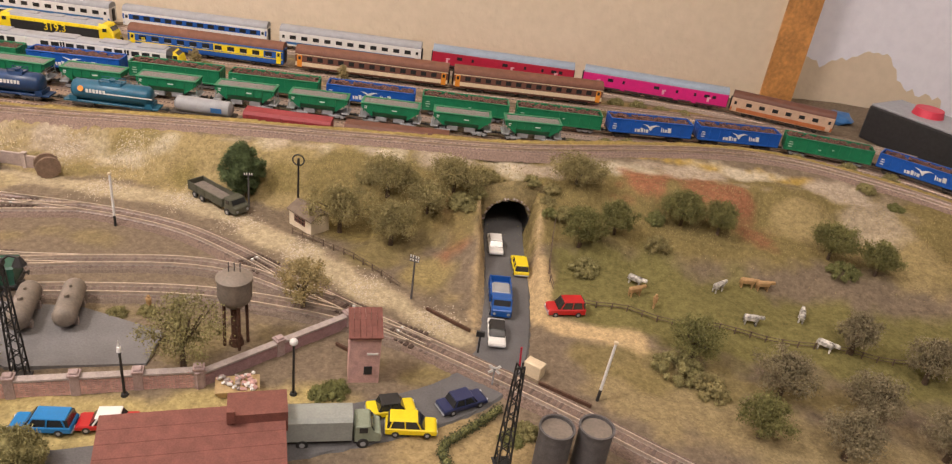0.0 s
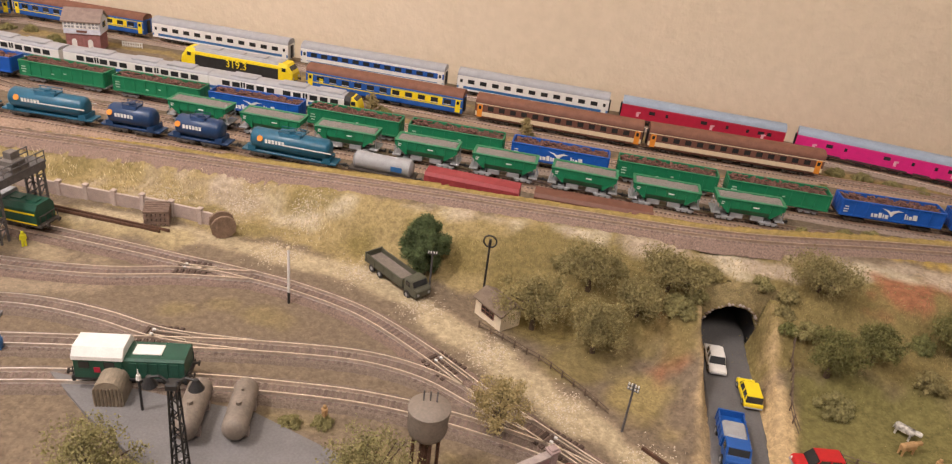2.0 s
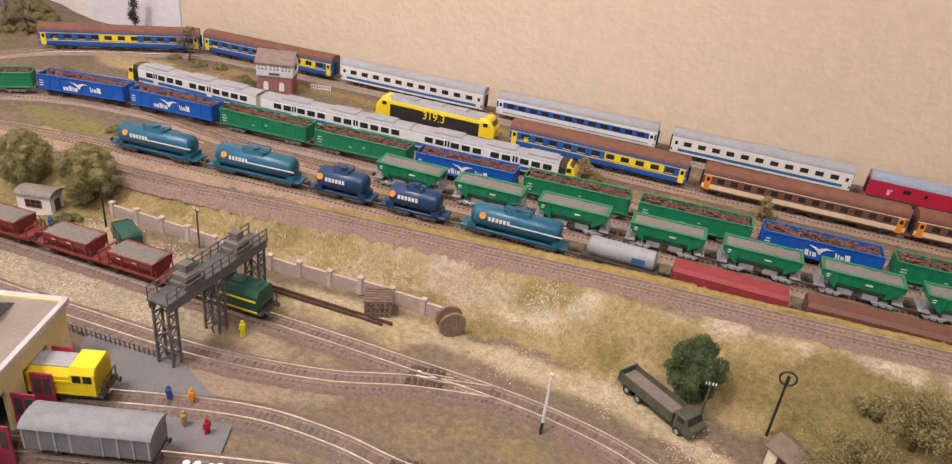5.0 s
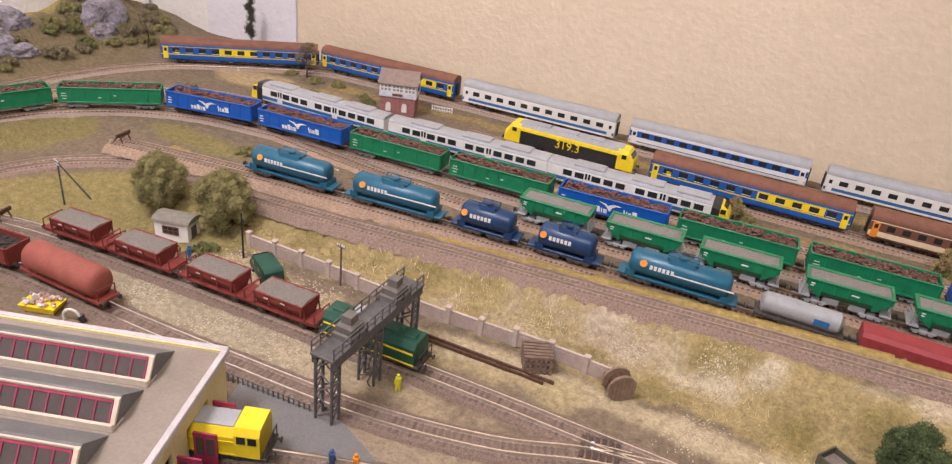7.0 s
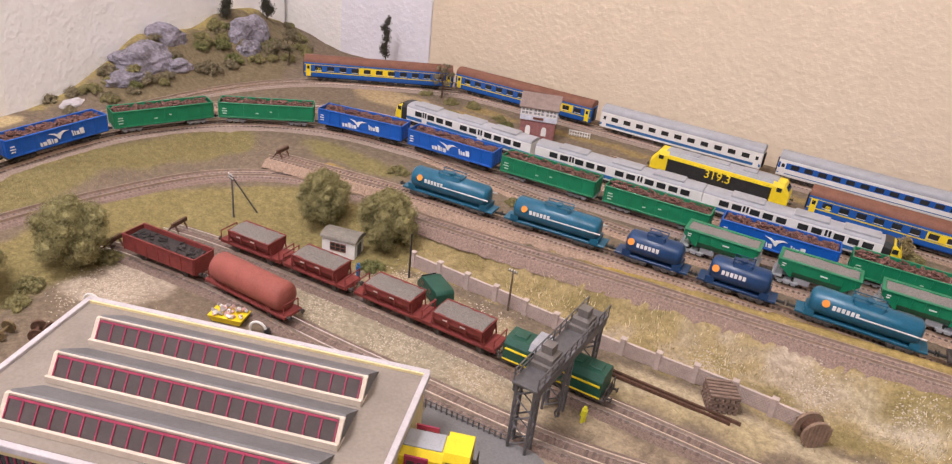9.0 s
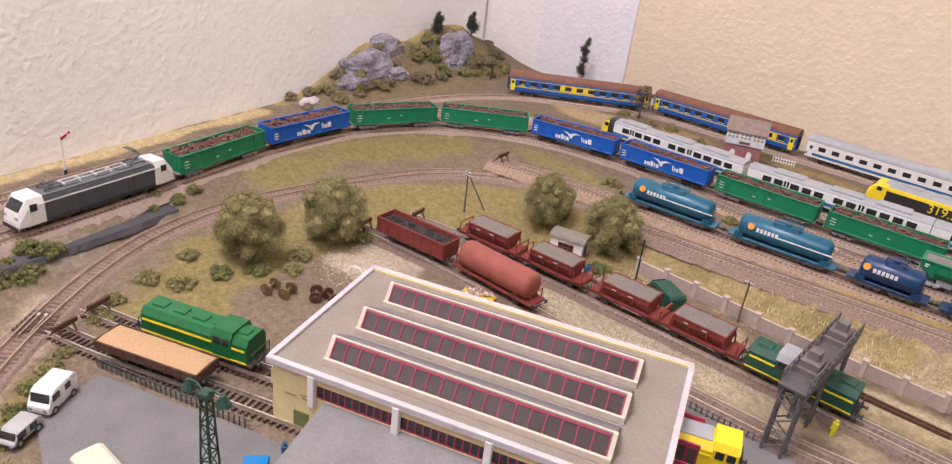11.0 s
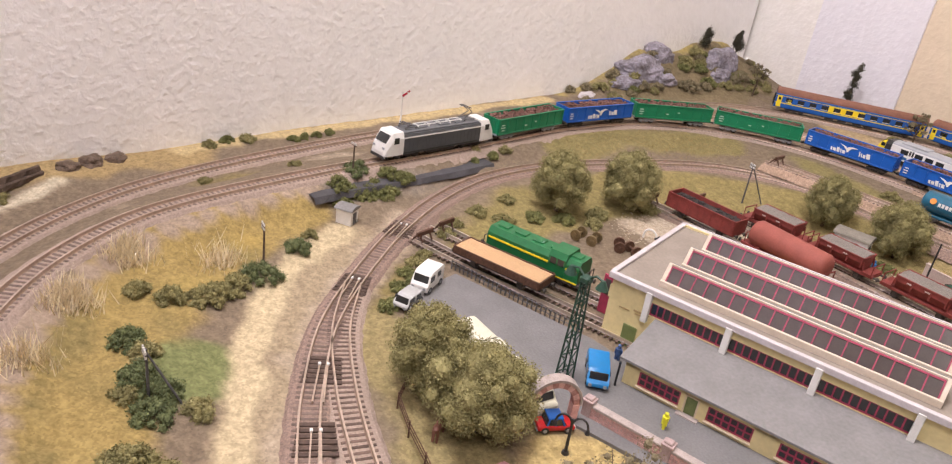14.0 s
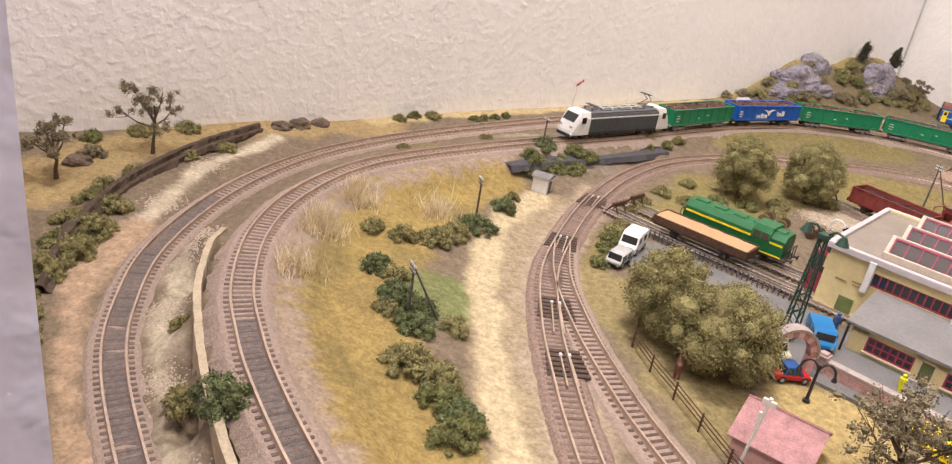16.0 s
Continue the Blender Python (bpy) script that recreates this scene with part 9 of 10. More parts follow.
BUSHES_UPPER_LINE = [  # scrub along the upper line and on the slopes
    (0.10, 0.662, 6, M_LEAF, OL), (0.13, 0.668, 7, M_LEAF, OL), (0.15, 0.676, 7, M_LEAF, OL), (0.25, 0.705, 8, M_LEAF, OL), (0.28, 0.71, 8, M_LEAF, OL), (0.38, 0.672, 7, M_LEAF, OL), (0.24, 0.86, 8, M_LEAF, OL), (0.13, 0.874, 8, M_LEAF, OL), (0.145, 0.82, 7, M_LEAF, OL),
    (0.16, 0.535, 11, M_LEAFS, "brown-green scrub"), (-0.025, 0.57, 9, M_LEAFS, "brown-green scrub"), (0.03, 0.578, 10, M_LEAFS, "brown-green scrub"), (-0.06, 0.575, 9, M_LEAFS, "brown-green scrub"),
    (-0.908, 0.205, 5, M_LEAFD, DK), (-0.911, 0.215, 5, M_LEAFD, DK), (-0.913, 0.226, 5, M_LEAFD, DK), (-0.915, 0.238, 5, M_LEAFD, DK), (-0.826, 0.345, 6, M_LEAFD, DK), (-0.830, 0.36, 6, M_LEAF, OL), (-0.822, 0.325, 5, M_LEAFD, DK),
]
for i, (x, y, r, m, lab) in enumerate(BUSHES_TUNNEL + BUSHES_PLATEAU + BUSHES_ISLAND + BUSHES_LOOP + BUSHES_WALL + BUSHES_YARD + BUSHES_HILL + BUSHES_UPPER_LINE):
    r = r * 1.3 if -0.76 < x < -0.53 and y < 0.17 else r
    bush(x, y, r, m, lab + (" on the hill" if x < -0.93 and y > 0.5 else " on the scenic ground"), i, 0.8, 4 if r < 8 else 6)


scrub = random.Random(77)
for i in range(34):
    x, y = scrub.uniform(-0.985, -0.932), scrub.uniform(0.535, 0.865)
    if min(float(np.min(np.hypot(LINES[k][:, 0] - x, LINES[k][:, 1] - y))) for k in "AC") > 0.017:
        bush(x, y, scrub.uniform(5, 10), scrub.choice((M_LEAF, M_LEAFG, M_LEAFG, M_LEAFD)), "low olive-brown scrub bush on the hill", 300 + i)


# ---- rocks of the corner hill and the dark ridge ----
def rock(x, y, r, sq, label, seed, material=None, long=1.0, sink=0.0):
    rng = random.Random(seed)
    bm = bmesh.new()
    got = bmesh.ops.create_icosphere(bm, subdivisions=4, radius=r)
    for v in got["verts"]:
        d = v.co.normalized()
        k = 1 + 0.32 * noise.noise(d * 1.5 + Vector((seed, 0, 0))) + 0.17 * abs(noise.noise(Vector((d.x * 2.2, d.y * 2.2, d.z * 6)) + Vector((0, seed, 0)))) + 0.05 * noise.noise(d * 7 + Vector((0, 0, seed)))
        v.co = Vector((v.co.x * k * long, v.co.y * k * 0.8, v.co.z * k * sq))
    single("rock", bm, material or M_ROCK, x, y, ground_z(x, y) - sink * 0.001, rng.uniform(70, 110) if long > 1 else rng.uniform(0, 360), label, "rock", "hill rocks")


for i, (x, y, r, sq, lg, sk) in enumerate([(-0.968, 0.640, 21, 0.95, 1.5, 8), (-0.958, 0.612, 12, 0.7, 1.6, 3), (-0.972, 0.780, 19, 1.0, 1.5, 4), (-0.955, 0.765, 13, 0.8, 1.4, 3), (-0.952, 0.668, 11, 0.7, 1.3, 2), (-0.985, 0.675, 16, 1.0, 1.4, 6)]):
    rock(x, y, r, sq, "painted grey-violet plaster rock on the hill", i + 3, None, lg, sk)
rock(-0.957, 0.556, 8, 0.6, "pale chalky plaster rock at the hill's foot", 11, M_TRIM, 1.5, 1)
for i, (x, y, r) in enumerate([(-0.900, 0.055, 9), (-0.905, 0.072, 8), (-0.893, 0.040, 8), (-0.715, -0.117, 8), (-0.70, -0.120, 6), (-0.835, -0.092, 8)]):
    rock(x, y, r, 0.6, "brown bark-like rock beside the wall", i + 40, M_TIMBER)


def ridge():
    line = smooth_line([(-0.889, 0.022, 0.003), (-0.855, -0.020, 0.002), (-0.820, -0.053, 0.0), (-0.783, -0.078, -0.002), (-0.732, -0.098, -0.004), (-0.684, -0.107, -0.007)])
    ob = thing("log_bank", 0, 0, 0, 0, "curved dark brown bank of stacked twigs", "bank")
    for k, (o, h) in enumerate([(-0.0036, 0.001), (0.0, 0.0022), (0.0036, 0.001), (0.0008, 0.0045)]):
        strip("log", line, [(o - 0.0022, h - 0.002), (o - 0.0016, h + 0.0014), (o, h + 0.0021), (o + 0.0016, h + 0.0014), (o + 0.0022, h - 0.002)], mat("dark_twigs", (0.085, 0.057, 0.042), 0.95, 0, 0.35, 300, 0.0003), ob, "", 0.0005, k)


ridge()


# ---- grass and loose stones ----
def blades(name, n, seed, pick, length, material, label):
    rng = np.random.RandomState(seed)
    vs = []
    got = 0
    xs, ys = pick(rng, n * 2)
    for x, y in zip(xs, ys):
        d = min(float(np.min(np.hypot(LINES[k][::3, 0] - x, LINES[k][::3, 1] - y))) for k in LINES)
        if d < 0.013:
            continue
        z = ground_z(x, y)
        a, l = rng.uniform(0, 6.28), length * rng.uniform(0.5, 1.3)
        dx, dy = math.cos(a) * 0.0003, math.sin(a) * 0.0003
        tx, ty = rng.normal(0, 0.35, 2) * l
        vs += [(x - dx, y - dy, z - 0.0003), (x + dx, y + dy, z - 0.0003), (x + tx, y + ty, z + l)]
        got += 1
        if got >= n:
            break
    raw(name, vs, [(3 * i, 3 * i + 1, 3 * i + 2) for i in range(len(vs) // 3)], material, "stuff", label, "grass")


def near(points, spread):
    p = np.array(points)
    return lambda rng, n: (p[(k := rng.randint(len(p), size=n)), 0] + rng.normal(0, spread, n), p[k, 1] + rng.normal(0, spread, n))


blades("grass", 9000, 1, near(bank, 0.016), 0.0012, M_GRASS, "short straw-coloured static grass on the bank")
blades("grass", 6000, 2, near(hillside, 0.025), 0.0016, M_LEAFB, "short brownish static grass on the hillside")
blades("grass", 4000, 4, near(meadow, 0.016), 0.0012, M_GRASS, "short olive static grass in the meadow")
blades("grass_tufts", 1500, 5, near([(-0.745, 0.050), (-0.742, 0.054), (-0.70, 0.018), (-0.705, 0.022), (-0.66, -0.002), (-0.735, 0.10)], 0.0055), 0.009, M_STRAW, "long pale straw tufts along the track")
blades("grass_tufts", 500, 6, near([(-0.45, 0.585), (-0.40, 0.59), (-0.35, 0.595), (-0.48, 0.58), (-0.24, 0.58)], 0.010), 0.0032, M_STRAW, "pale straw tufts on the bank")


def pebbles(n, seed, pick, r, material, label):
    rng = np.random.RandomState(seed)
    xs, ys = pick(rng, n)
    base = np.array([(1, 0, -0.4), (-0.5, 0.87, -0.4), (-0.5, -0.87, -0.4), (0, 0, 0.9)])
    vs, fs = [], []
    for x, y in zip(xs, ys):
        z, k, a = ground_z(x, y), r * rng.uniform(0.5, 1.4), rng.uniform(0, 6.28)
        c, s = math.cos(a), math.sin(a)
        b = len(vs)
        vs += [(x + k * (c * p[0] - s * p[1]), y + k * (s * p[0] + c * p[1]), z + k * 0.5 * p[2]) for p in base]
        fs += [(b, b + 1, b + 3), (b + 1, b + 2, b + 3), (b + 2, b, b + 3)]
    raw("pebbles", vs, fs, material, "stuff", label, "gravel")


M_PEB = mat("pale_pebble", (0.55, 0.47, 0.37), 0.95, 0, 0.3, 900)
pebbles(3500, 11, near([(-0.65, 0.478), (-0.58, 0.48), (-0.52, 0.482), (-0.47, 0.486), (-0.70, 0.42), (-0.69, 0.40), (-0.56, 0.53), (-0.50, 0.53)], 0.012), 0.0009, M_PEB, "loose pale gravel between the depot tracks")
pebbles(3000, 12, near([(x, y) for x, y in ((-0.25, 0.546), (-0.19, 0.546), (-0.14, 0.525), (-0.09, 0.495), (-0.04, 0.463), (0.01, 0.437), (-0.30, 0.59), (-0.25, 0.588), (-0.36, 0.58))], 0.008), 0.0008, M_PEB, "loose sandy gravel along the way")
pebbles(2500, 13, near([(-0.70, -0.04), (-0.66, -0.058), (-0.61, -0.063), (-0.55, -0.064), (-0.775, -0.05), (-0.83, -0.02)], 0.005), 0.0008, M_PEB, "loose white gravel beside the outer track")


# ---- road vehicles ----
def wheels(parent, L, w, r, at=None):
    for x in at or (-L * 0.30, L * 0.31):
        for s in (-1, 1):
            bm = bmesh.new()
            cyl(bm, (x, s * (w / 2 - 1.0), r), (x, s * (w / 2 + 0.15), r), r, n=12)
            t = part("wheel", bm, M_BLACK, parent)
            bm = bmesh.new()
            cyl(bm, (x, s * (w / 2 + 0.1), r), (x, s * (w / 2 + 0.3), r), r * 0.5, n=8)
            part("hub", bm, M_GREY, t)


def car(x, y, rz, paint, label, L=27.0, w=10.5, h=8.6, roof=None, kind="saloon"):
    c = thing("model_car", x, y, max(ground_z(x, y), 0.0) + (0.0012 if y > 0.33 and -0.02 < x < 0.08 else 0.0), rz, label, "car", "model cars")
    base, belt = 1.6, h * 0.56
    nose, tail = (0.36, 0.92) if kind == "saloon" else (0.30, 1.0)
    prof = [(-L / 2, base), (-L / 2, belt * 0.92), (-L / 2 + L * 0.04, belt), (L / 2 - L * 0.05, belt * 0.9), (L / 2, belt * 0.72), (L / 2, base)]
    bm = bmesh.new()
    prism_y(bm, prof, -w / 2, w / 2)
    bmesh.ops.bevel(bm, geom=bm.edges[:], offset=0.5, segments=1, affect="EDGES", profile=0.5)
    part("body", bm, paint, c)
    x0 = -L / 2 + (L * 0.20 if kind == "saloon" else L * 0.03)
    x1 = L * 0.20
    bm = bmesh.new()
    k = 0.80
    loft(bm, [[(x0, -w / 2 + 0.5, belt - 0.2), (x1 + L * 0.06, -w / 2 + 0.5, belt - 0.2), (x1 + L * 0.06, w / 2 - 0.5, belt - 0.2), (x0, w / 2 - 0.5, belt - 0.2)],
              [(x0 + L * (0.07 if kind == "saloon" else 0.02), -w / 2 * k, h - 0.5), (x1 - L * 0.06, -w / 2 * k, h - 0.5), (x1 - L * 0.06, w / 2 * k, h - 0.5), (x0 + L * (0.07 if kind == "saloon" else 0.02), w / 2 * k, h - 0.5)]])
    part("glasshouse", bm, M_GLASS, c, "dark windows")
    bm = bmesh.new()
    box(bm, (x0 + x1) / 2 + (L * 0.01 if kind == "saloon" else -L * 0.02), 0, h - 0.3, (x1 - x0) * 0.80, w * 0.82, 0.8, 0.25)
    part("roof", bm, roof or paint, c)
    for s in (-1, 1):
        for u in (0.08, 0.5, 0.92):
            bm = bmesh.new()
            xa = x0 + (x1 + L * 0.04 - x0) * u
            xb = x0 + L * 0.06 + (x1 - L * 0.06 - x0 - L * 0.06) * u
            cyl(bm, (xa, s * (w / 2 - 0.45), belt - 0.2), (xb, s * (w / 2 * k + 0.1), h - 0.4), 0.45, n=4)
            part("pillar", bm, roof or paint, c)
    for s in (-1, 1):
        bm = bmesh.new()
        cyl(bm, (L / 2 - 0.3, s * w * 0.34, belt * 0.62), (L / 2 + 0.15, s * w * 0.34, belt * 0.62), 0.8, n=8)
        part("headlight", bm, M_WHITEP, c)
    for xx in (-L / 2, L / 2):
        bm = bmesh.new()
        box(bm, xx, 0, 2.2, 0.8, w * 0.96, 0.9, 0.2)
        part("bumper", bm, M_GREY, c)
    wheels(c, L, w, 1.9)
    return c


P_BLUE = mat("car_blue", (0.01, 0.09, 0.36), 0.3, 0, 0.08, 150)
P_CYAN = mat("van_blue", (0.01, 0.20, 0.52), 0.3, 0, 0.08, 150)
P_RED = mat("car_red", (0.50, 0.015, 0.02), 0.3, 0, 0.08, 150)
P_DUSK = mat("car_dark_blue", (0.02, 0.03, 0.10), 0.3, 0, 0.08, 150)
P_ARMY = mat("army_green", (0.085, 0.085, 0.06), 0.7, 0, 0.2, 150)
P_SAGE = mat("sage_green", (0.26, 0.30, 0.23), 0.6, 0, 0.12, 150)
car(0.0440, 0.5400, -84, M_WHITEP, "white model saloon car on the road")
car(0.0625, 0.5140, 97, M_YELLOW, "yellow model hatchback on the road", 25, 10.5, 9, None, "hatch")
car(0.0490, 0.4300, -86, M_WHITEP, "white model car with a black roof", 26, 10.5, 8.6, M_BLACK)
car(0.0925, 0.4640, 193, P_RED, "red model off-road car on the dirt track", 25, 11, 11, None, "hatch")
car(-0.0030, 0.3515, 20, M_YELLOW, "yellow and black vintage model car", 25, 10, 9.6, M_BLACK)
car(0.0090, 0.3405, 8, M_YELLOW, "yellow model delivery van", 26, 10.5, 10, None, "hatch")
car(0.0330, 0.3640, 34, P_DUSK, "dark blue model saloon car", 27)
car(-0.1600, 0.3110, 188, P_CYAN, "blue model estate car on the paved street", 28, 11, 9.4, None, "hatch")
car(-0.1330, 0.3175, 192, P_RED, "red model car with a white roof", 27, 10.5, 8.6, M_WHITEP)
car(-0.4860, 0.2220, 20, M_YELLOW, "yellow model van inside the pink wall", 27, 11, 10, None, "hatch")
car(-0.4880, 0.1175, 60, P_BLUE, "blue model car with a yellow roof", 27, 11, 9, M_YELLOW)


def van(x, y, rz, paint, label, L=31.0, w=12.0, h=14.0):
    c = thing("model_van", x, y, max(ground_z(x, y), 0.0022), rz, label, "van", "model vans")
    prof = [(-L / 2, 2), (-L / 2, h - 2), (-L / 2 + 2, h), (L * 0.22, h), (L * 0.34, h - 1.5), (L * 0.40, h * 0.55), (L / 2, h * 0.46), (L / 2, 2)]
    bm = bmesh.new()
    prism_y(bm, prof, -w / 2, w / 2)
    bmesh.ops.bevel(bm, geom=bm.edges[:], offset=0.7, segments=2, affect="EDGES", profile=0.5)
    part("body", bm, paint, c, smooth=True)
    cab_glass(c, L * 0.385, 1, h * 0.72, w * 0.82, 4.4, -12)
    bars(c, "side_window", [(L * 0.22, h * 0.70, 5, 3.6, s * (w / 2 + 0.05)) for s in (-1, 1)], M_GLASS)
    bars(c, "rear_window", [(-L * 0.16, h * 0.70, 4, 3.4, s * (w / 2 + 0.05)) for s in (-1, 1)], M_GLASS)
    for s in (-1, 1):
        bm = bmesh.new()
        cyl(bm, (L / 2 - 0.4, s * w * 0.34, h * 0.33), (L / 2 + 0.2, s * w * 0.34, h * 0.33), 1.0, n=8)
        part("headlight", bm, M_GREY, c)
    wheels(c, L, w, 2.2)
    return c


van(-0.6745, 0.2015, -56, M_WHITEP, "white model van parked by the hedge", 22, 11, 13)
van(-0.6605, 0.182, -60, mat("van_silver", (0.42, 0.42, 0.42), 0.5, 0, 0.1, 150), "grey model van parked by the hedge", 18, 9.5, 8)
van(-0.567, 0.241, -40, P_CYAN, "bright blue model van beside the lattice mast", 25, 11, 9.5)
car(-0.5455, 0.1970, 70, P_RED, "small blue and red model car in the gateway", 18, 9, 8, P_BLUE)
van(-0.531, 0.534, 150, M_DKGREEN, "dark green model van by the concrete fence", 30, 13, 13)
M_TARP = mat("pale_tarp", (0.60, 0.58, 0.47), 0.8, 0, 0.1, 150)


def lorry(x, y, rz, cab_paint, body_paint, label, L=44.0, kind="box", h=16.0):
    c = thing("model_lorry", x, y, max(ground_z(x, y), 0.0), rz, label, "lorry", "model lorries")
    w = 14.0
    bm = bmesh.new()
    prof = [(L / 2 - 13, 3), (L / 2 - 13, 13.5), (L / 2 - 5.5, 13.5), (L / 2 - 3.5, 9), (L / 2, 8.4), (L / 2, 3)]
    prism_y(bm, prof, -w / 2 + 0.6, w / 2 - 0.6)
    bmesh.ops.bevel(bm, geom=bm.edges[:], offset=0.6, segments=1, affect="EDGES", profile=0.5)
    cabin = part("cab", bm, cab_paint, c)
    cab_glass(cabin, L / 2 - 4.2, 1, 11.2, w * 0.76, 3.6, -25)
    bars(cabin, "side_window", [(L / 2 - 8.6, 10.8, 4, 3.2, s * (w / 2 - 0.5)) for s in (-1, 1)], M_GLASS)
    x0, x1 = -L / 2, L / 2 - 14
    if kind == "box":
        bm = bmesh.new()
        prism(bm, [(-w / 2, 5), (-w / 2, h - 1.5), (-w / 2 + 2, h), (w / 2 - 2, h), (w / 2, h - 1.5), (w / 2, 5)], x0, x1)
        part("load_box", bm, body_paint, c)
    else:
        for s in (-1, 1):
            bm = bmesh.new()
            box(bm, (x0 + x1) / 2, s * (w / 2 - 0.4), 8, x1 - x0, 0.9, 6)
            for k in np.linspace(x0 + 1, x1 - 1, 5):
                box(bm, k, s * w / 2, 8, 0.8, 0.8, 6)
            part("side_board", bm, body_paint, c)
        for xx in (x0, x1):
            bm = bmesh.new()
            box(bm, xx, 0, 8.4, 0.9, w, 6.6)
            part("end_board", bm, body_paint, c)
        bm = bmesh.new()
        box(bm, (x0 + x1) / 2, 0, 6.6, x1 - x0 - 1, w - 1.4, 2.4)
        part("load_bed", bm, mat("dusty_bed", (0.21, 0.18, 0.155), 0.9, 0, 0.2, 300, 0.0001) if kind == "tipper" else body_paint, c)
        if kind == "tarp":
            bm = bmesh.new()
            box(bm, x1 - 7, 0, 10, 13, w - 2, 5, 1.2)
            part("tarpaulin", bm, M_GREY, c, "grey tarpaulin bundle")
    bm = bmesh.new()
    box(bm, 0, 0, 4, L - 3, 8, 1.6)
    part("chassis", bm, M_BLACK, c)
    for s in (-1, 1):
        bm = bmesh.new()
        cyl(bm, (L / 2 - 0.4, s * 4.4, 5.6), (L / 2 + 0.3, s * 4.4, 5.6), 1.0, n=8)
        part("headlight", bm, M_GREY, c)
    wheels(c, L, w, 2.8, (-L * 0.36, -L * 0.20, L * 0.34) if kind == "tipper" else (-L * 0.28, L * 0.32))
    return c


lorry(0.0500, 0.4660, -86, P_BLUE, P_BLUE, "blue model lorry with a grey tarpaulin load", 36, "tarp")
lorry(-0.1640, 0.5465, -33, P_ARMY, P_ARMY, "olive-grey model tipper lorry below the bank", 54, "tipper")
lorry(-0.0290, 0.3290, 13, P_SAGE, mat("grey_box", (0.30, 0.32, 0.30), 0.7, 0, 0.12, 150), "sage green model box lorry beside the shed", 48, "box", 18)
lorry(-0.6060, 0.1965, 2, M_TARP, M_TARP, "pale model lorry with a cream roof", 35, "box", 13)
lorry(-0.5675, 0.1965, 0, M_TARP, M_TARP, "pale model lorry with a cream roof", 34, "box", 13)


# ---- yard clutter ----
def buffer_stop(key, end, label):
    line = LINES[key]
    p, q = (line[1], line[8]) if end == 0 else (line[-2], line[-9])
    rz = math.degrees(math.atan2(q[1] - p[1], q[0] - p[0]))
    b = thing("buffer_stop", p[0], p[1], p[2], rz, label, "buffer stop", "buffer stops")
    bm = bmesh.new()
    for y in (-4.5, 4.5):
        cyl(bm, (0, y, 2), (6, y, 10), 0.7, n=5)
        cyl(bm, (10, y, 3), (6, y, 10), 0.7, n=5)
    part("stop_frame", bm, M_RUST, b)
    bm = bmesh.new()
    box(bm, 6.6, 0, 9.4, 2, 15, 3.2, 0.3)
    part("beam", bm, M_RUST, b)
    return b


for key in ("F", "L1", "L2", "Y1", "Y1b"):
    buffer_stop(key, 0, "rusty dark buffer stop at the track's end")


def turnout(x, y, rz, n, label):
    z = ground_z(x, y)
    t = thing("turnout", x, y, z, rz, label, "railway turnout", "turnouts")
    for i in range(min(n, 6)):
        bm = bmesh.new()
        box(bm, (i - n / 2) * 3.6, 0, 2.1, 2.4, 16.0 + i * 0.6, 1.2, 0.2)
        part("timber", bm, mat("tarred_timber", (0.085, 0.055, 0.043), 0.85, 0, 0.35, 400, 0.0001), t)
    for s in (-1, 1):
        bm = bmesh.new()
        box(bm, 0, s * 2.2, 3.2, n * 2.6, 0.7, 1.4, 0, Matrix.Rotation(radians(s * 1.2), 4, "Z"))
        part("point_blade", bm, M_RAILB if y > 0.4 else M_RAIL, t)
    for s in (-1, 1):
        bm = bmesh.new()
        box(bm, -n * 1.2, s * 2.0, 4.0, 1.8, 1.4, 1.2, 0.2)
        part("point_clip", bm, M_WHITEP, t, "small white clip")


for x, y, rz, n in ((-0.285, 0.508, 12, 8), (-0.262, 0.4395, 8, 8), (-0.105, 0.470, -32, 9), (-0.030, 0.430, -26, 10), (0.0, 0.416, -26, 8), (-0.685, 0.158, -40, 9), (-0.742, 0.217, -48, 8), (-0.612, 0.112, -27, 11), (-0.572, 0.094, -22, 9)):
    turnout(x, y, rz, n, "dark timbered turnout with bright point blades")


def cable_drum():
    d = thing("cable_drum", -0.2965, 0.5545, ground_z(-0.2965, 0.5545), 40, "brown wooden cable drum before the fence", "cable drum")
    for y in (-4, 4):
        bm = bmesh.new()
        cyl(bm, (0, y - 0.8, 8.5), (0, y + 0.8, 8.5), 8.5, n=20)
        for k in range(-3, 4):
            plank = bmesh.new()
            box(plank, k * 2.3, y + (0.9 if y > 0 else -0.9), 8.5, 2.0, 0.5, 2 * math.sqrt(max(4, 70 - (k * 2.3) ** 2)), 0.1)
            part("plank", plank, mat("drum_timber", (0.25, 0.17, 0.12), 0.85, 0, 0.25, 300, 0.0001), d)
        part("flange", bm, mat("drum_timber", (0.25, 0.17, 0.12), 0.85, 0, 0.25, 300, 0.0001), d)
    bm = bmesh.new()
    cyl(bm, (0, -4, 8.5), (0, 4, 8.5), 5, n=16)
    part("core", bm, M_RUST, d)


cable_drum()


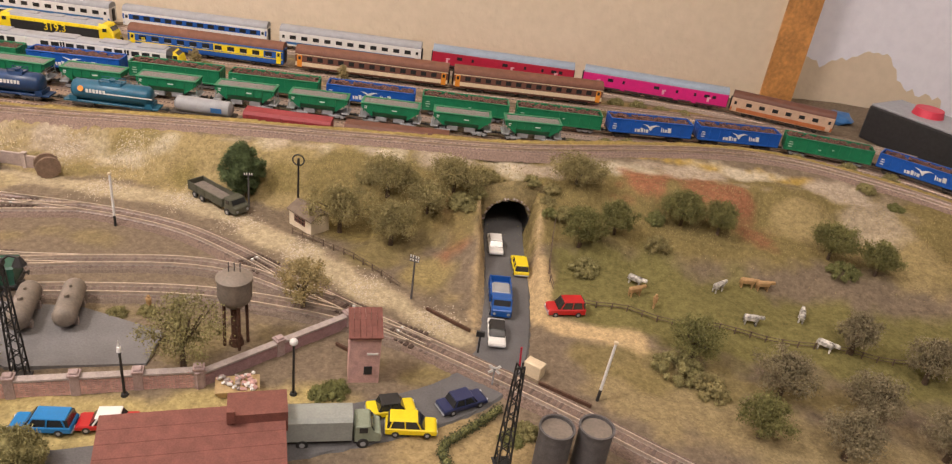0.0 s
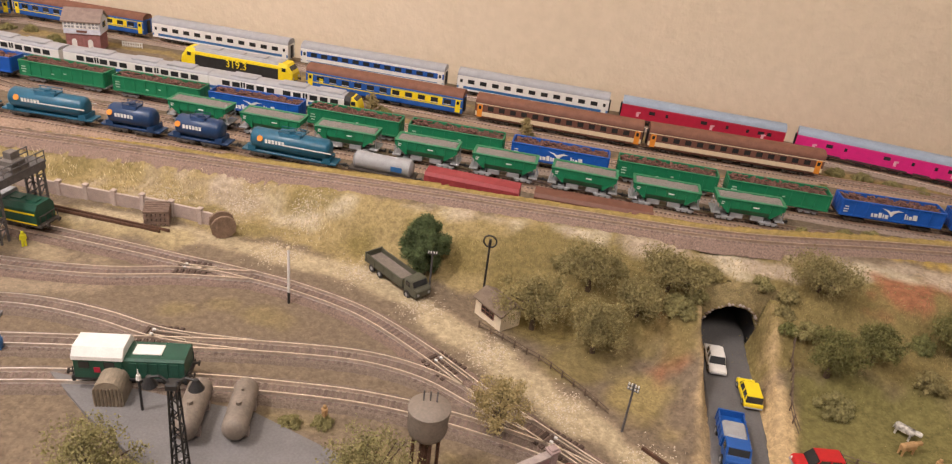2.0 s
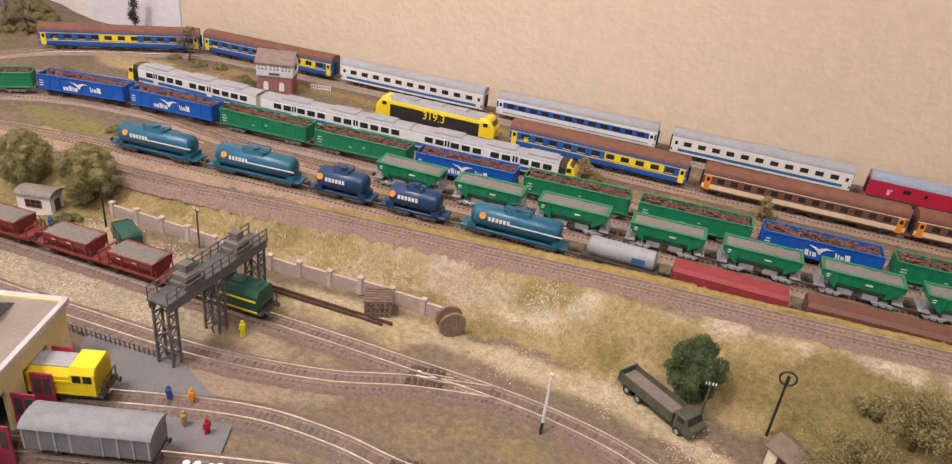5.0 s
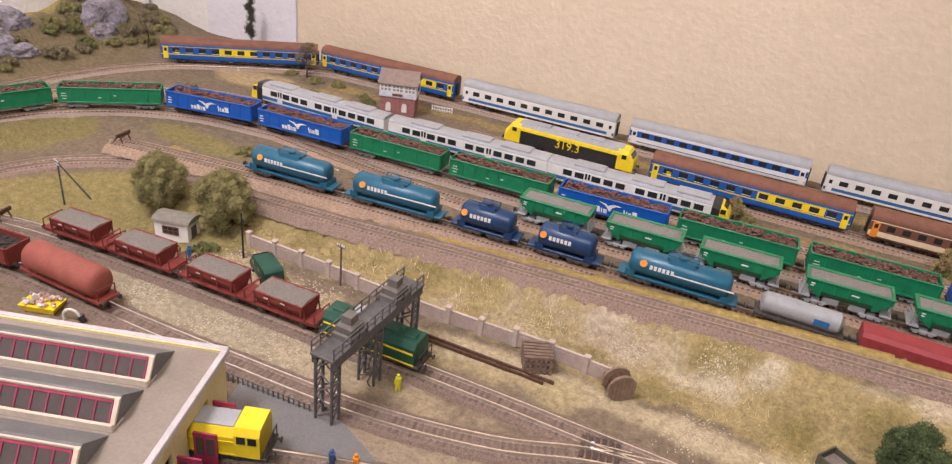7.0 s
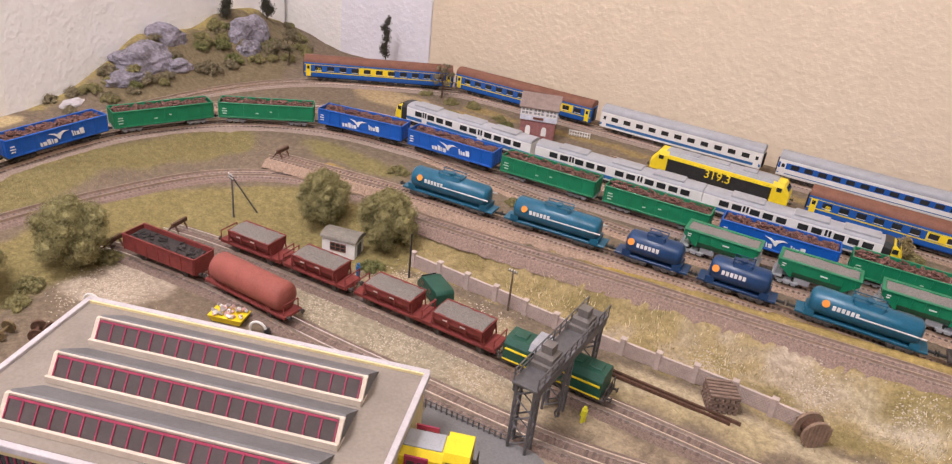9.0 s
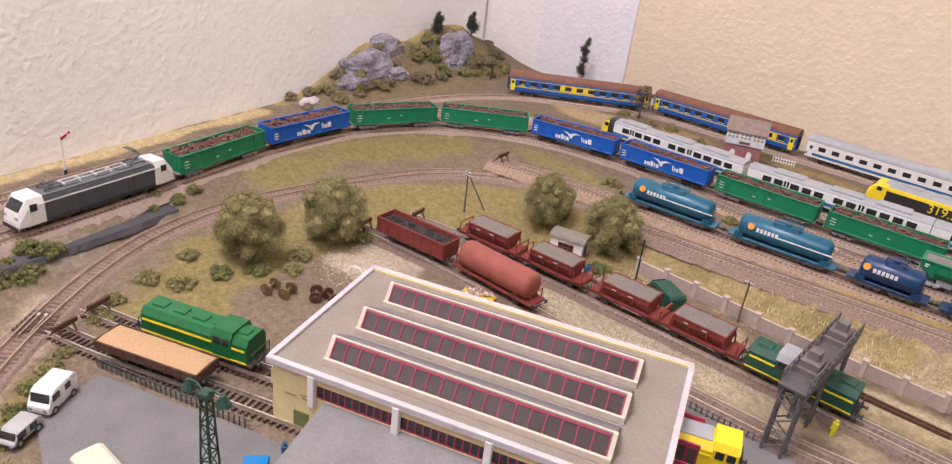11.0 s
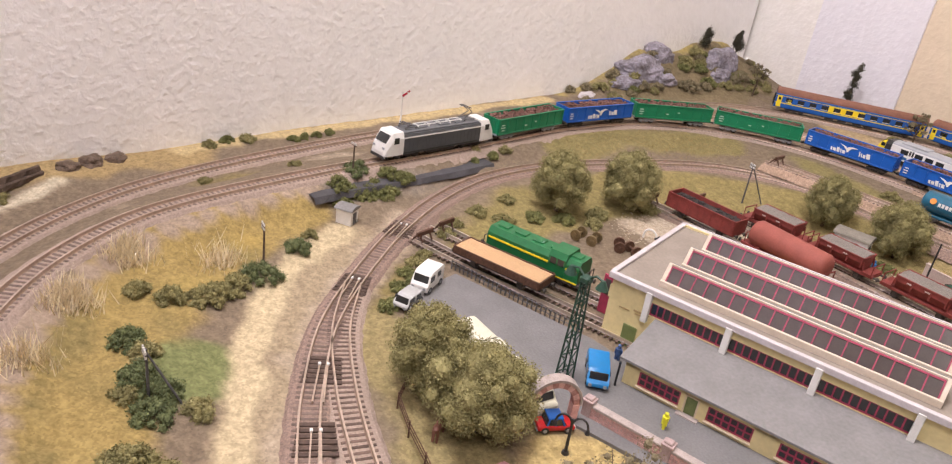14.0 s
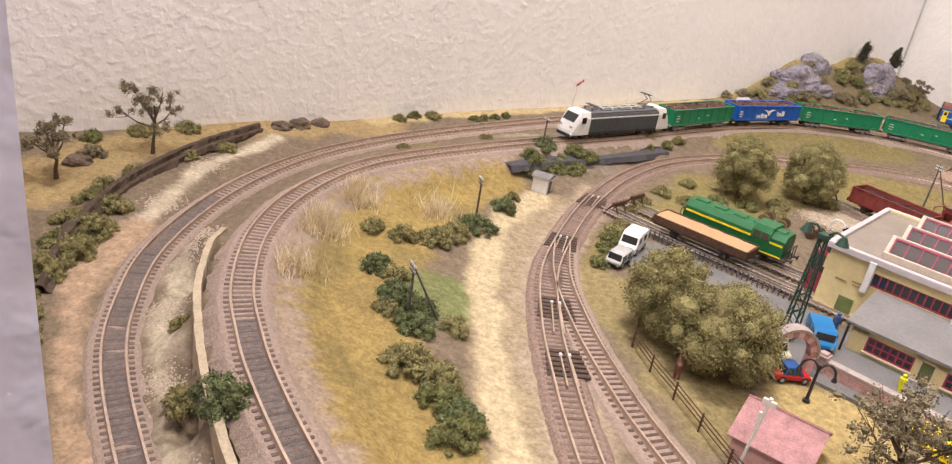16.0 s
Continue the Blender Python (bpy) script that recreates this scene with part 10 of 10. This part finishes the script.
def sleeper_stack():
    d = thing("sleeper_stack", -0.3455, 0.5515, ground_z(-0.3455, 0.5515), 28, "stack of dark brown wooden sleepers", "timber stack")
    for j in range(6):
        for i in range(6):
            bm = bmesh.new()
            box(bm, (i - 2.5) * 2.9 if j % 2 == 0 else 0, 0 if j % 2 == 0 else (i - 2.5) * 2.9, 1 + j * 2.0, 2.0 if j % 2 == 0 else 17, 17 if j % 2 == 0 else 2.0, 1.8, 0.2)
            part("sleeper", bm, mat("stack_timber", (0.20, 0.135, 0.105), 0.85, 0, 0.3, 300, 0.0001), d)


sleeper_stack()
for k, (x0, y0, x1, y1) in enumerate([(-0.425, 0.5385, -0.330, 0.5415), (-0.425, 0.535, -0.335, 0.538), (-0.043, 0.402, -0.018, 0.3895), (0.004, 0.448, 0.033, 0.431), (0.075, 0.392, 0.104, 0.378)]):
    bm = bmesh.new()
    L = math.hypot(x1 - x0, y1 - y0) * 1000
    box(bm, L / 2, 0, 1.4, L, 1.4, 2.4, 0.2)
    single("spare_rail", bm, M_RUST, x0, y0, max(ground_z(x0, y0), ground_z(x1, y1)) - 0.0004, math.degrees(math.atan2(y1 - y0, x1 - x0)), "long rusty rail lying on the ground", "rail", "loose rails")


def skip(x, y, rz, seed, paint=M_YELLOW, word="yellow open skip heaped with pale rubble"):
    s = thing("rubble_skip", x, y, ground_z(x, y), rz, word, "skip", "rubble skips")
    bm = bmesh.new()
    loft(bm, [[(-9, -5, 0.5), (9, -5, 0.5), (9, 5, 0.5), (-9, 5, 0.5)], [(-11, -6.5, 5), (11, -6.5, 5), (11, 6.5, 5), (-11, 6.5, 5)]])
    part("tub", bm, paint, s)
    rng = random.Random(seed)
    for i in range(38):
        bm = bmesh.new()
        box(bm, rng.uniform(-9.5, 9.5), rng.uniform(-5.5, 5.5), 5.5 + rng.uniform(0, 2), rng.uniform(1.5, 3.5), rng.uniform(1.2, 2.5), rng.uniform(0.8, 2), 0.2, Euler((rng.uniform(0, 1), rng.uniform(0, 1), rng.uniform(0, 3))).to_matrix().to_4x4())
        part("rubble", bm, (M_STONEC, M_BRICKP, M_WHITEP)[i % 3], s)


skip(-0.083, 0.3525, 18, 1, mat("faded_tan_tub", (0.46, 0.33, 0.17), 0.7, 0, 0.2, 200), "faded tan open skip heaped with pale rubble")
skip(-0.6125, 0.4345, 20, 2)


def drums():
    rng = random.Random(3)
    for i in range(9):
        x, y = -0.357 + (i % 5) * 0.0047 + rng.uniform(-0.001, 0.001), 0.3875 + (i // 5) * 0.0052 + (i % 5) * 0.0018
        d = thing("oil_drum", x, y, 0.0016, 0, "blue oil drum with a white lid", "drum", "oil drums")
        bm = bmesh.new()
        cyl(bm, (0, 0, 0), (0, 0, 5.6), 1.9, n=12)
        for z in (1.8, 3.7):
            cyl(bm, (0, 0, z - 0.15), (0, 0, z + 0.15), 2.05, n=12)
        part("barrel", bm, M_LBLUE, d)
        bm = bmesh.new()
        cyl(bm, (0, 0, 5.5), (0, 0, 5.9), 1.7, n=12)
        part("lid", bm, M_WHITEP, d)


drums()


def wheelset(x, y, rz, m, label):
    t = thing("spare_wheelset", x, y, ground_z(x, y), rz, label, "wheelset", "spare wheelsets")
    for s in (-1, 1):
        bm = bmesh.new()
        cyl(bm, (0, s * 4.5 - 0.8, 4), (0, s * 4.5 + 0.8, 4), 4.0, n=16)
        cyl(bm, (0, s * 4.5 - 1.2, 4), (0, s * 4.5 + 1.2, 4), 1.6, n=10)
        part("wheel", bm, m, t)
    bm = bmesh.new()
    cyl(bm, (0, -6, 4), (0, 6, 4), 0.9, n=8)
    part("axle", bm, m, t)


M_BRASS = mat("dull_brass", (0.26, 0.20, 0.11), 0.45, 0.7, 0.3, 300)
wheelset(-0.701, 0.339, 20, M_BRASS, "dull brass spare wheelset on the gravel")
wheelset(-0.690, 0.344, 24, M_BRASS, "dull brass spare wheelset on the gravel")
wheelset(-0.676, 0.355, 50, M_RUST, "rusty spare wheelset on the gravel")
wheelset(-0.668, 0.360, 80, M_RUST, "rusty spare wheelset on the gravel")


def shed_vents():
    for x, y in ((-0.683, 0.392), (-0.590, 0.436)):
        t = thing("floodlight", x, y, ground_z(x, y), 20, "small white floodlight on a bent arm", "lamp", "floodlights")
        bm = bmesh.new()
        pts = [(5 * math.cos(a), 0, 3 + 5 * math.sin(a)) for a in np.linspace(0.2, 3.0, 8)]
        for a, b in zip(pts, pts[1:]):
            cyl(bm, a, b, 0.8, n=6)
        cyl(bm, (-5, 0, 0), (-5, 0, 4), 0.7, n=6)
        part("arm", bm, M_WHITEP, t)
        bm = bmesh.new()
        cyl(bm, (5.2, 0, 4), (7.5, 0, 1.2), 2.4, 1.2, n=12)
        part("lamp_head", bm, M_BLACK, t)


shed_vents()


def figurine(x, y, material, label, rz=0, z=None):
    bm = bmesh.new()
    for s in (-0.9, 0.9):
        cyl(bm, (0, s, 0), (0, s * 0.8, 5), 0.75, 0.8, n=6)
        cyl(bm, (0, s * 1.7, 8.4), (0.6, s * 2.0, 4.8), 0.5, n=5)
    cyl(bm, (0, 0, 4.6), (0, 0, 8.8), 1.5, 1.7, n=8)
    blob(bm, (0, 0, 10.2), 1.15, 1.1, 0.0, 1)
    single("figurine", bm, material, x, y, (ground_z(x, y) if z is None else z), rz, label, "figurine", "painted figurines")


for x, y, m, lab in ((-0.402, 0.4905, M_HIVIS, "bright yellow painted plastic figurine"), (-0.3985, 0.4265, M_SKIN, "blue painted plastic figurine"), (-0.3875, 0.4305, M_ORANGE, "orange painted plastic figurine"), (-0.3795, 0.4155, M_TAN, "brown painted plastic figurine"),
        (-0.366, 0.4165, M_RED, "red painted plastic figurine"), (-0.3345, 0.3985, M_LBLUE, "blue painted plastic figurine"), (-0.5235, 0.2455, M_HIVIS, "bright yellow painted plastic figurine"), (-0.5745, 0.262, M_SKIN, "blue painted plastic figurine"), (-0.5865, 0.522, M_LBLUE, "blue painted plastic figurine"), (-0.594, 0.520, M_TAN, "brown painted plastic figurine"), (-0.155, 0.41, M_TAN, "brown painted plastic figurine"), (0.152, 0.478, M_TAN, "brown painted plastic figurine"), (-0.2135, 0.3965, M_WHITEP, "white painted plastic figurine")):
    figurine(x, y, m, lab + " standing in the yard", random.uniform(0, 360))


def toy_cow(x, y, rz, material):
    bm = bmesh.new()
    box(bm, 0, 0, 5.4, 10, 3.8, 4.2, 0.9)
    for sx in (-3.6, 3.6):
        for sy in (-1.2, 1.2):
            cyl(bm, (sx, sy, 0), (sx, sy, 4), 0.6, n=5)
    box(bm, 6.6, 0, 6.4, 4, 2.2, 2.4, 0.5)
    cyl(bm, (-5, 0, 7), (-5.6, 0, 3), 0.25, n=4)
    single("toy_cow", bm, material, x, y, ground_z(x, y) - 0.0002, rz, "small black-and-white plastic cow on the pasture" if material is M_COW else "small tan plastic calf on the pasture", "toy animal", "toy animals")


for i, (x, y, rz, m) in enumerate([(0.142, 0.503, -30, M_COW), (0.200, 0.505, 40, M_COW), (0.215, 0.473, 0, M_COW), (0.252, 0.484, 70, M_COW), (0.258, 0.455, -30, M_COW), (0.180, 0.455, 60, M_COW), (0.140, 0.488, 30, M_TAN), (0.222, 0.514, 0, M_TAN), (0.233, 0.513, 10, M_TAN)]):
    toy_cow(x, y, rz, m)


def toy_horse():
    bm = bmesh.new()
    box(bm, 0, 0, 7.2, 11, 3.2, 3.6, 1.0)
    for sx in (-4.2, 4.2):
        for sy in (-1.0, 1.0):
            cyl(bm, (sx, sy, 0), (sx, sy, 6.5), 0.5, 0.7, n=5)
    cyl(bm, (4.8, 0, 8), (7.6, 0, 11), 1.5, 1.0, n=6)
    box(bm, 8.8, 0, 10.6, 3.6, 1.5, 1.7, 0.4)
    cyl(bm, (-5.4, 0, 8), (-6.8, 0, 3), 0.5, 0.3, n=5)
    single("toy_horse", bm, M_BROWN, -0.562, 0.146, ground_z(-0.562, 0.146) - 0.0002, 130, "small dark brown plastic horse beside the wire fence", "toy animal", "toy animals")


toy_horse()
# clipped dark hedge by the crossing road
h_rng = np.random.RandomState(8)
hedge_line = smooth_line([(0.034, 0.312), (0.029, 0.322), (0.026, 0.331), (0.033, 0.341), (0.043, 0.352), (0.054, 0.366)], 0.0022)
hedge = thing("hedge", 0.04, 0.34, 0.0, 0, "low dark green clipped hedge beside the road", "hedge")
tufts = [((q[0] - 0.04) * 1000, (q[1] - 0.34) * 1000, 2.0 + 0.3 * (i % 2), 2.5 + 0.3 * (i % 3)) for i, q in enumerate(hedge_line)]
foam_core("foam", tufts, M_LEAFD, hedge, h_rng)
leaf_cloud("leaves", tufts, 3200, 0.45, mat("hedge_green", (0.075, 0.085, 0.04), 0.95, 0, 0.3, 200), hedge, h_rng, "", 0.35)
tree(-0.158, 0.279, 26, 34, M_LEAF, "round olive-green model tree before the goods shed", True, 121)
# level crossing furniture
def crossing():
    s = thing("crossing_signal", 0.039, 0.412, 0.0, 0, "black level-crossing lamp signal", "signal")
    bm = bmesh.new()
    cyl(bm, (0, 0, 0), (0, 0, 14), 0.6, n=6)
    part("post", bm, M_BLACK, s)
    bm = bmesh.new()
    box(bm, 0, 0, 14.5, 5, 1.4, 4, 0.3)
    part("lamp_board", bm, M_BLACK, s)
    s = thing("crossing_cross", 0.0485, 0.384, 0.0, 0, "white and black level-crossing cross on a post", "sign")
    bm = bmesh.new()
    cyl(bm, (0, 0, 0), (0, 0, 14), 0.5, n=6)
    part("post", bm, M_GREY, s)
    for a in (40, -40):
        bm = bmesh.new()
        box(bm, 0, -0.7, 13, 8, 0.5, 1.4, 0, Matrix.Rotation(radians(a), 4, "Y"))
        part("cross_blade", bm, M_WHITEP, s)
    s = thing("crossing_barrier", 0.064, 0.404, 0.0, 0, "raised red and white crossing barrier with a cream box", "barrier")
    bm = bmesh.new()
    cyl(bm, (0, 0, 0), (-1, 0, 15), 0.6, n=6)
    part("boom", bm, M_RED, s)
    bm = bmesh.new()
    box(bm, 8, -4, 4.5, 11, 7, 9, 0.4, Matrix.Rotation(radians(-30), 4, "Z"))
    part("machine_box", bm, M_CREAM, s)


crossing()


def gate_arch():
    a = thing("gate_arch", -0.550, 0.198, 0.0022, 72, "red brick gateway arch with pale coping", "gateway")
    n = 13
    pts_in = [(11 * math.cos(t), 11 + 12 * math.sin(t)) for t in np.linspace(0, math.pi, n)]
    pts_out = [(14.5 * math.cos(t), 11 + 16 * math.sin(t)) for t in np.linspace(0, math.pi, n)]
    for i in range(n - 1):
        bm = bmesh.new()
        loft(bm, [[(pts_in[i][0], y, pts_in[i][1]), (pts_out[i][0], y, pts_out[i][1]), (pts_out[i + 1][0], y, pts_out[i + 1][1]), (pts_in[i + 1][0], y, pts_in[i + 1][1])] for y in (-2.5, 2.5)])
        part("arch_block", bm, M_BRICKP if i % 2 else M_BRICK, a)
    for i in range(n - 1):
        bm = bmesh.new()
        p, q = pts_out[i], pts_out[i + 1]
        loft(bm, [[(p[0], y, p[1]), (p[0] * 1.1, y, 11 + (p[1] - 11) * 1.1), (q[0] * 1.1, y, 11 + (q[1] - 11) * 1.1), (q[0], y, q[1])] for y in (-3.2, 3.2)])
        part("coping_stone", bm, M_STONEC, a)
    for s in (-1, 1):
        bm = bmesh.new()
        box(bm, s * 12.8, 0, 5.5, 4, 5.4, 11, 0.2)
        part("pier", bm, M_BRICKP, a)
    a.scale = (0.86, 0.86, 0.84)


gate_arch()
pink = small_hut(-0.508, 0.150, 27, 27, 30, 11, M_BRICKP, M_PINKTILE, "hut with a pink tiled roof by the railing", False)
for sgn in (-1, 1):
    for k in range(10):
        bm = bmesh.new()
        u = k / 10
        loft(bm, [[(x, sgn * 16.8 * (1 - u), 10.5 + 9.1 * u), (x, sgn * 16.8 * (0.88 - u), 11.2 + 9.1 * (u + 0.12)), (x, sgn * 16.8 * (0.88 - u), 10.2 + 9.1 * (u + 0.12)), (x, sgn * 16.8 * (1 - u), 9.8 + 9.1 * u)] for x in (-15.4, 15.4)])
        part("tile_course", bm, M_PINKTILE, pink)
bm = bmesh.new()
cyl(bm, (0, 0, 0), (3, -1, 36), 0.7, n=6)
box(bm, 3, -1, 34, 5, 1.2, 2.4, 0.2)
box(bm, 1.5, -0.6, 26, 1.6, 1.2, 6, 0.2)
single("signal_post", bm, M_WHITEP, -0.5045, 0.127, ground_z(-0.5045, 0.127), 20, "thin white signal post beside the pink roof", "signal post")


# things beside the layout, far right
def power_unit():
    b = thing("control_box", 0.497, 0.845, 0.021, -54, "black control box with a round red knob", "control box")
    bm = bmesh.new()
    box(bm, 0, 0, 19, 110, 62, 38, 1.5)
    part("housing", bm, M_BLACK, b)
    bm = bmesh.new()
    box(bm, 0, 0, 39, 108, 60, 2.4, 0.8)
    part("top_plate", bm, M_ROOFGREY, b, "grey top plate")
    bm = bmesh.new()
    cyl(bm, (-8, 2, 40), (-8, 2, 48), 16, 14, n=28)
    part("knob", bm, mat("knob_red", (0.65, 0.05, 0.09), 0.5, 0, 0.05, 100), b, "round red knob")


power_unit()
bm = bmesh.new()
blob(bm, (0, 0, 6), 16, 0.5, 0.2, 2)
single("blue_cloth", bm, M_LBLUE, 0.432, 0.915, 0.021, 0, "crumpled blue cloth on the layout's edge", "cloth")
for i, (x, y) in enumerate(((0.34, 0.903), (0.36, 0.892), (0.325, 0.912))):
    rock(x, y, 11, 0.6, "brown bark-like rock behind the coaches", 70 + i, M_TIMBER)
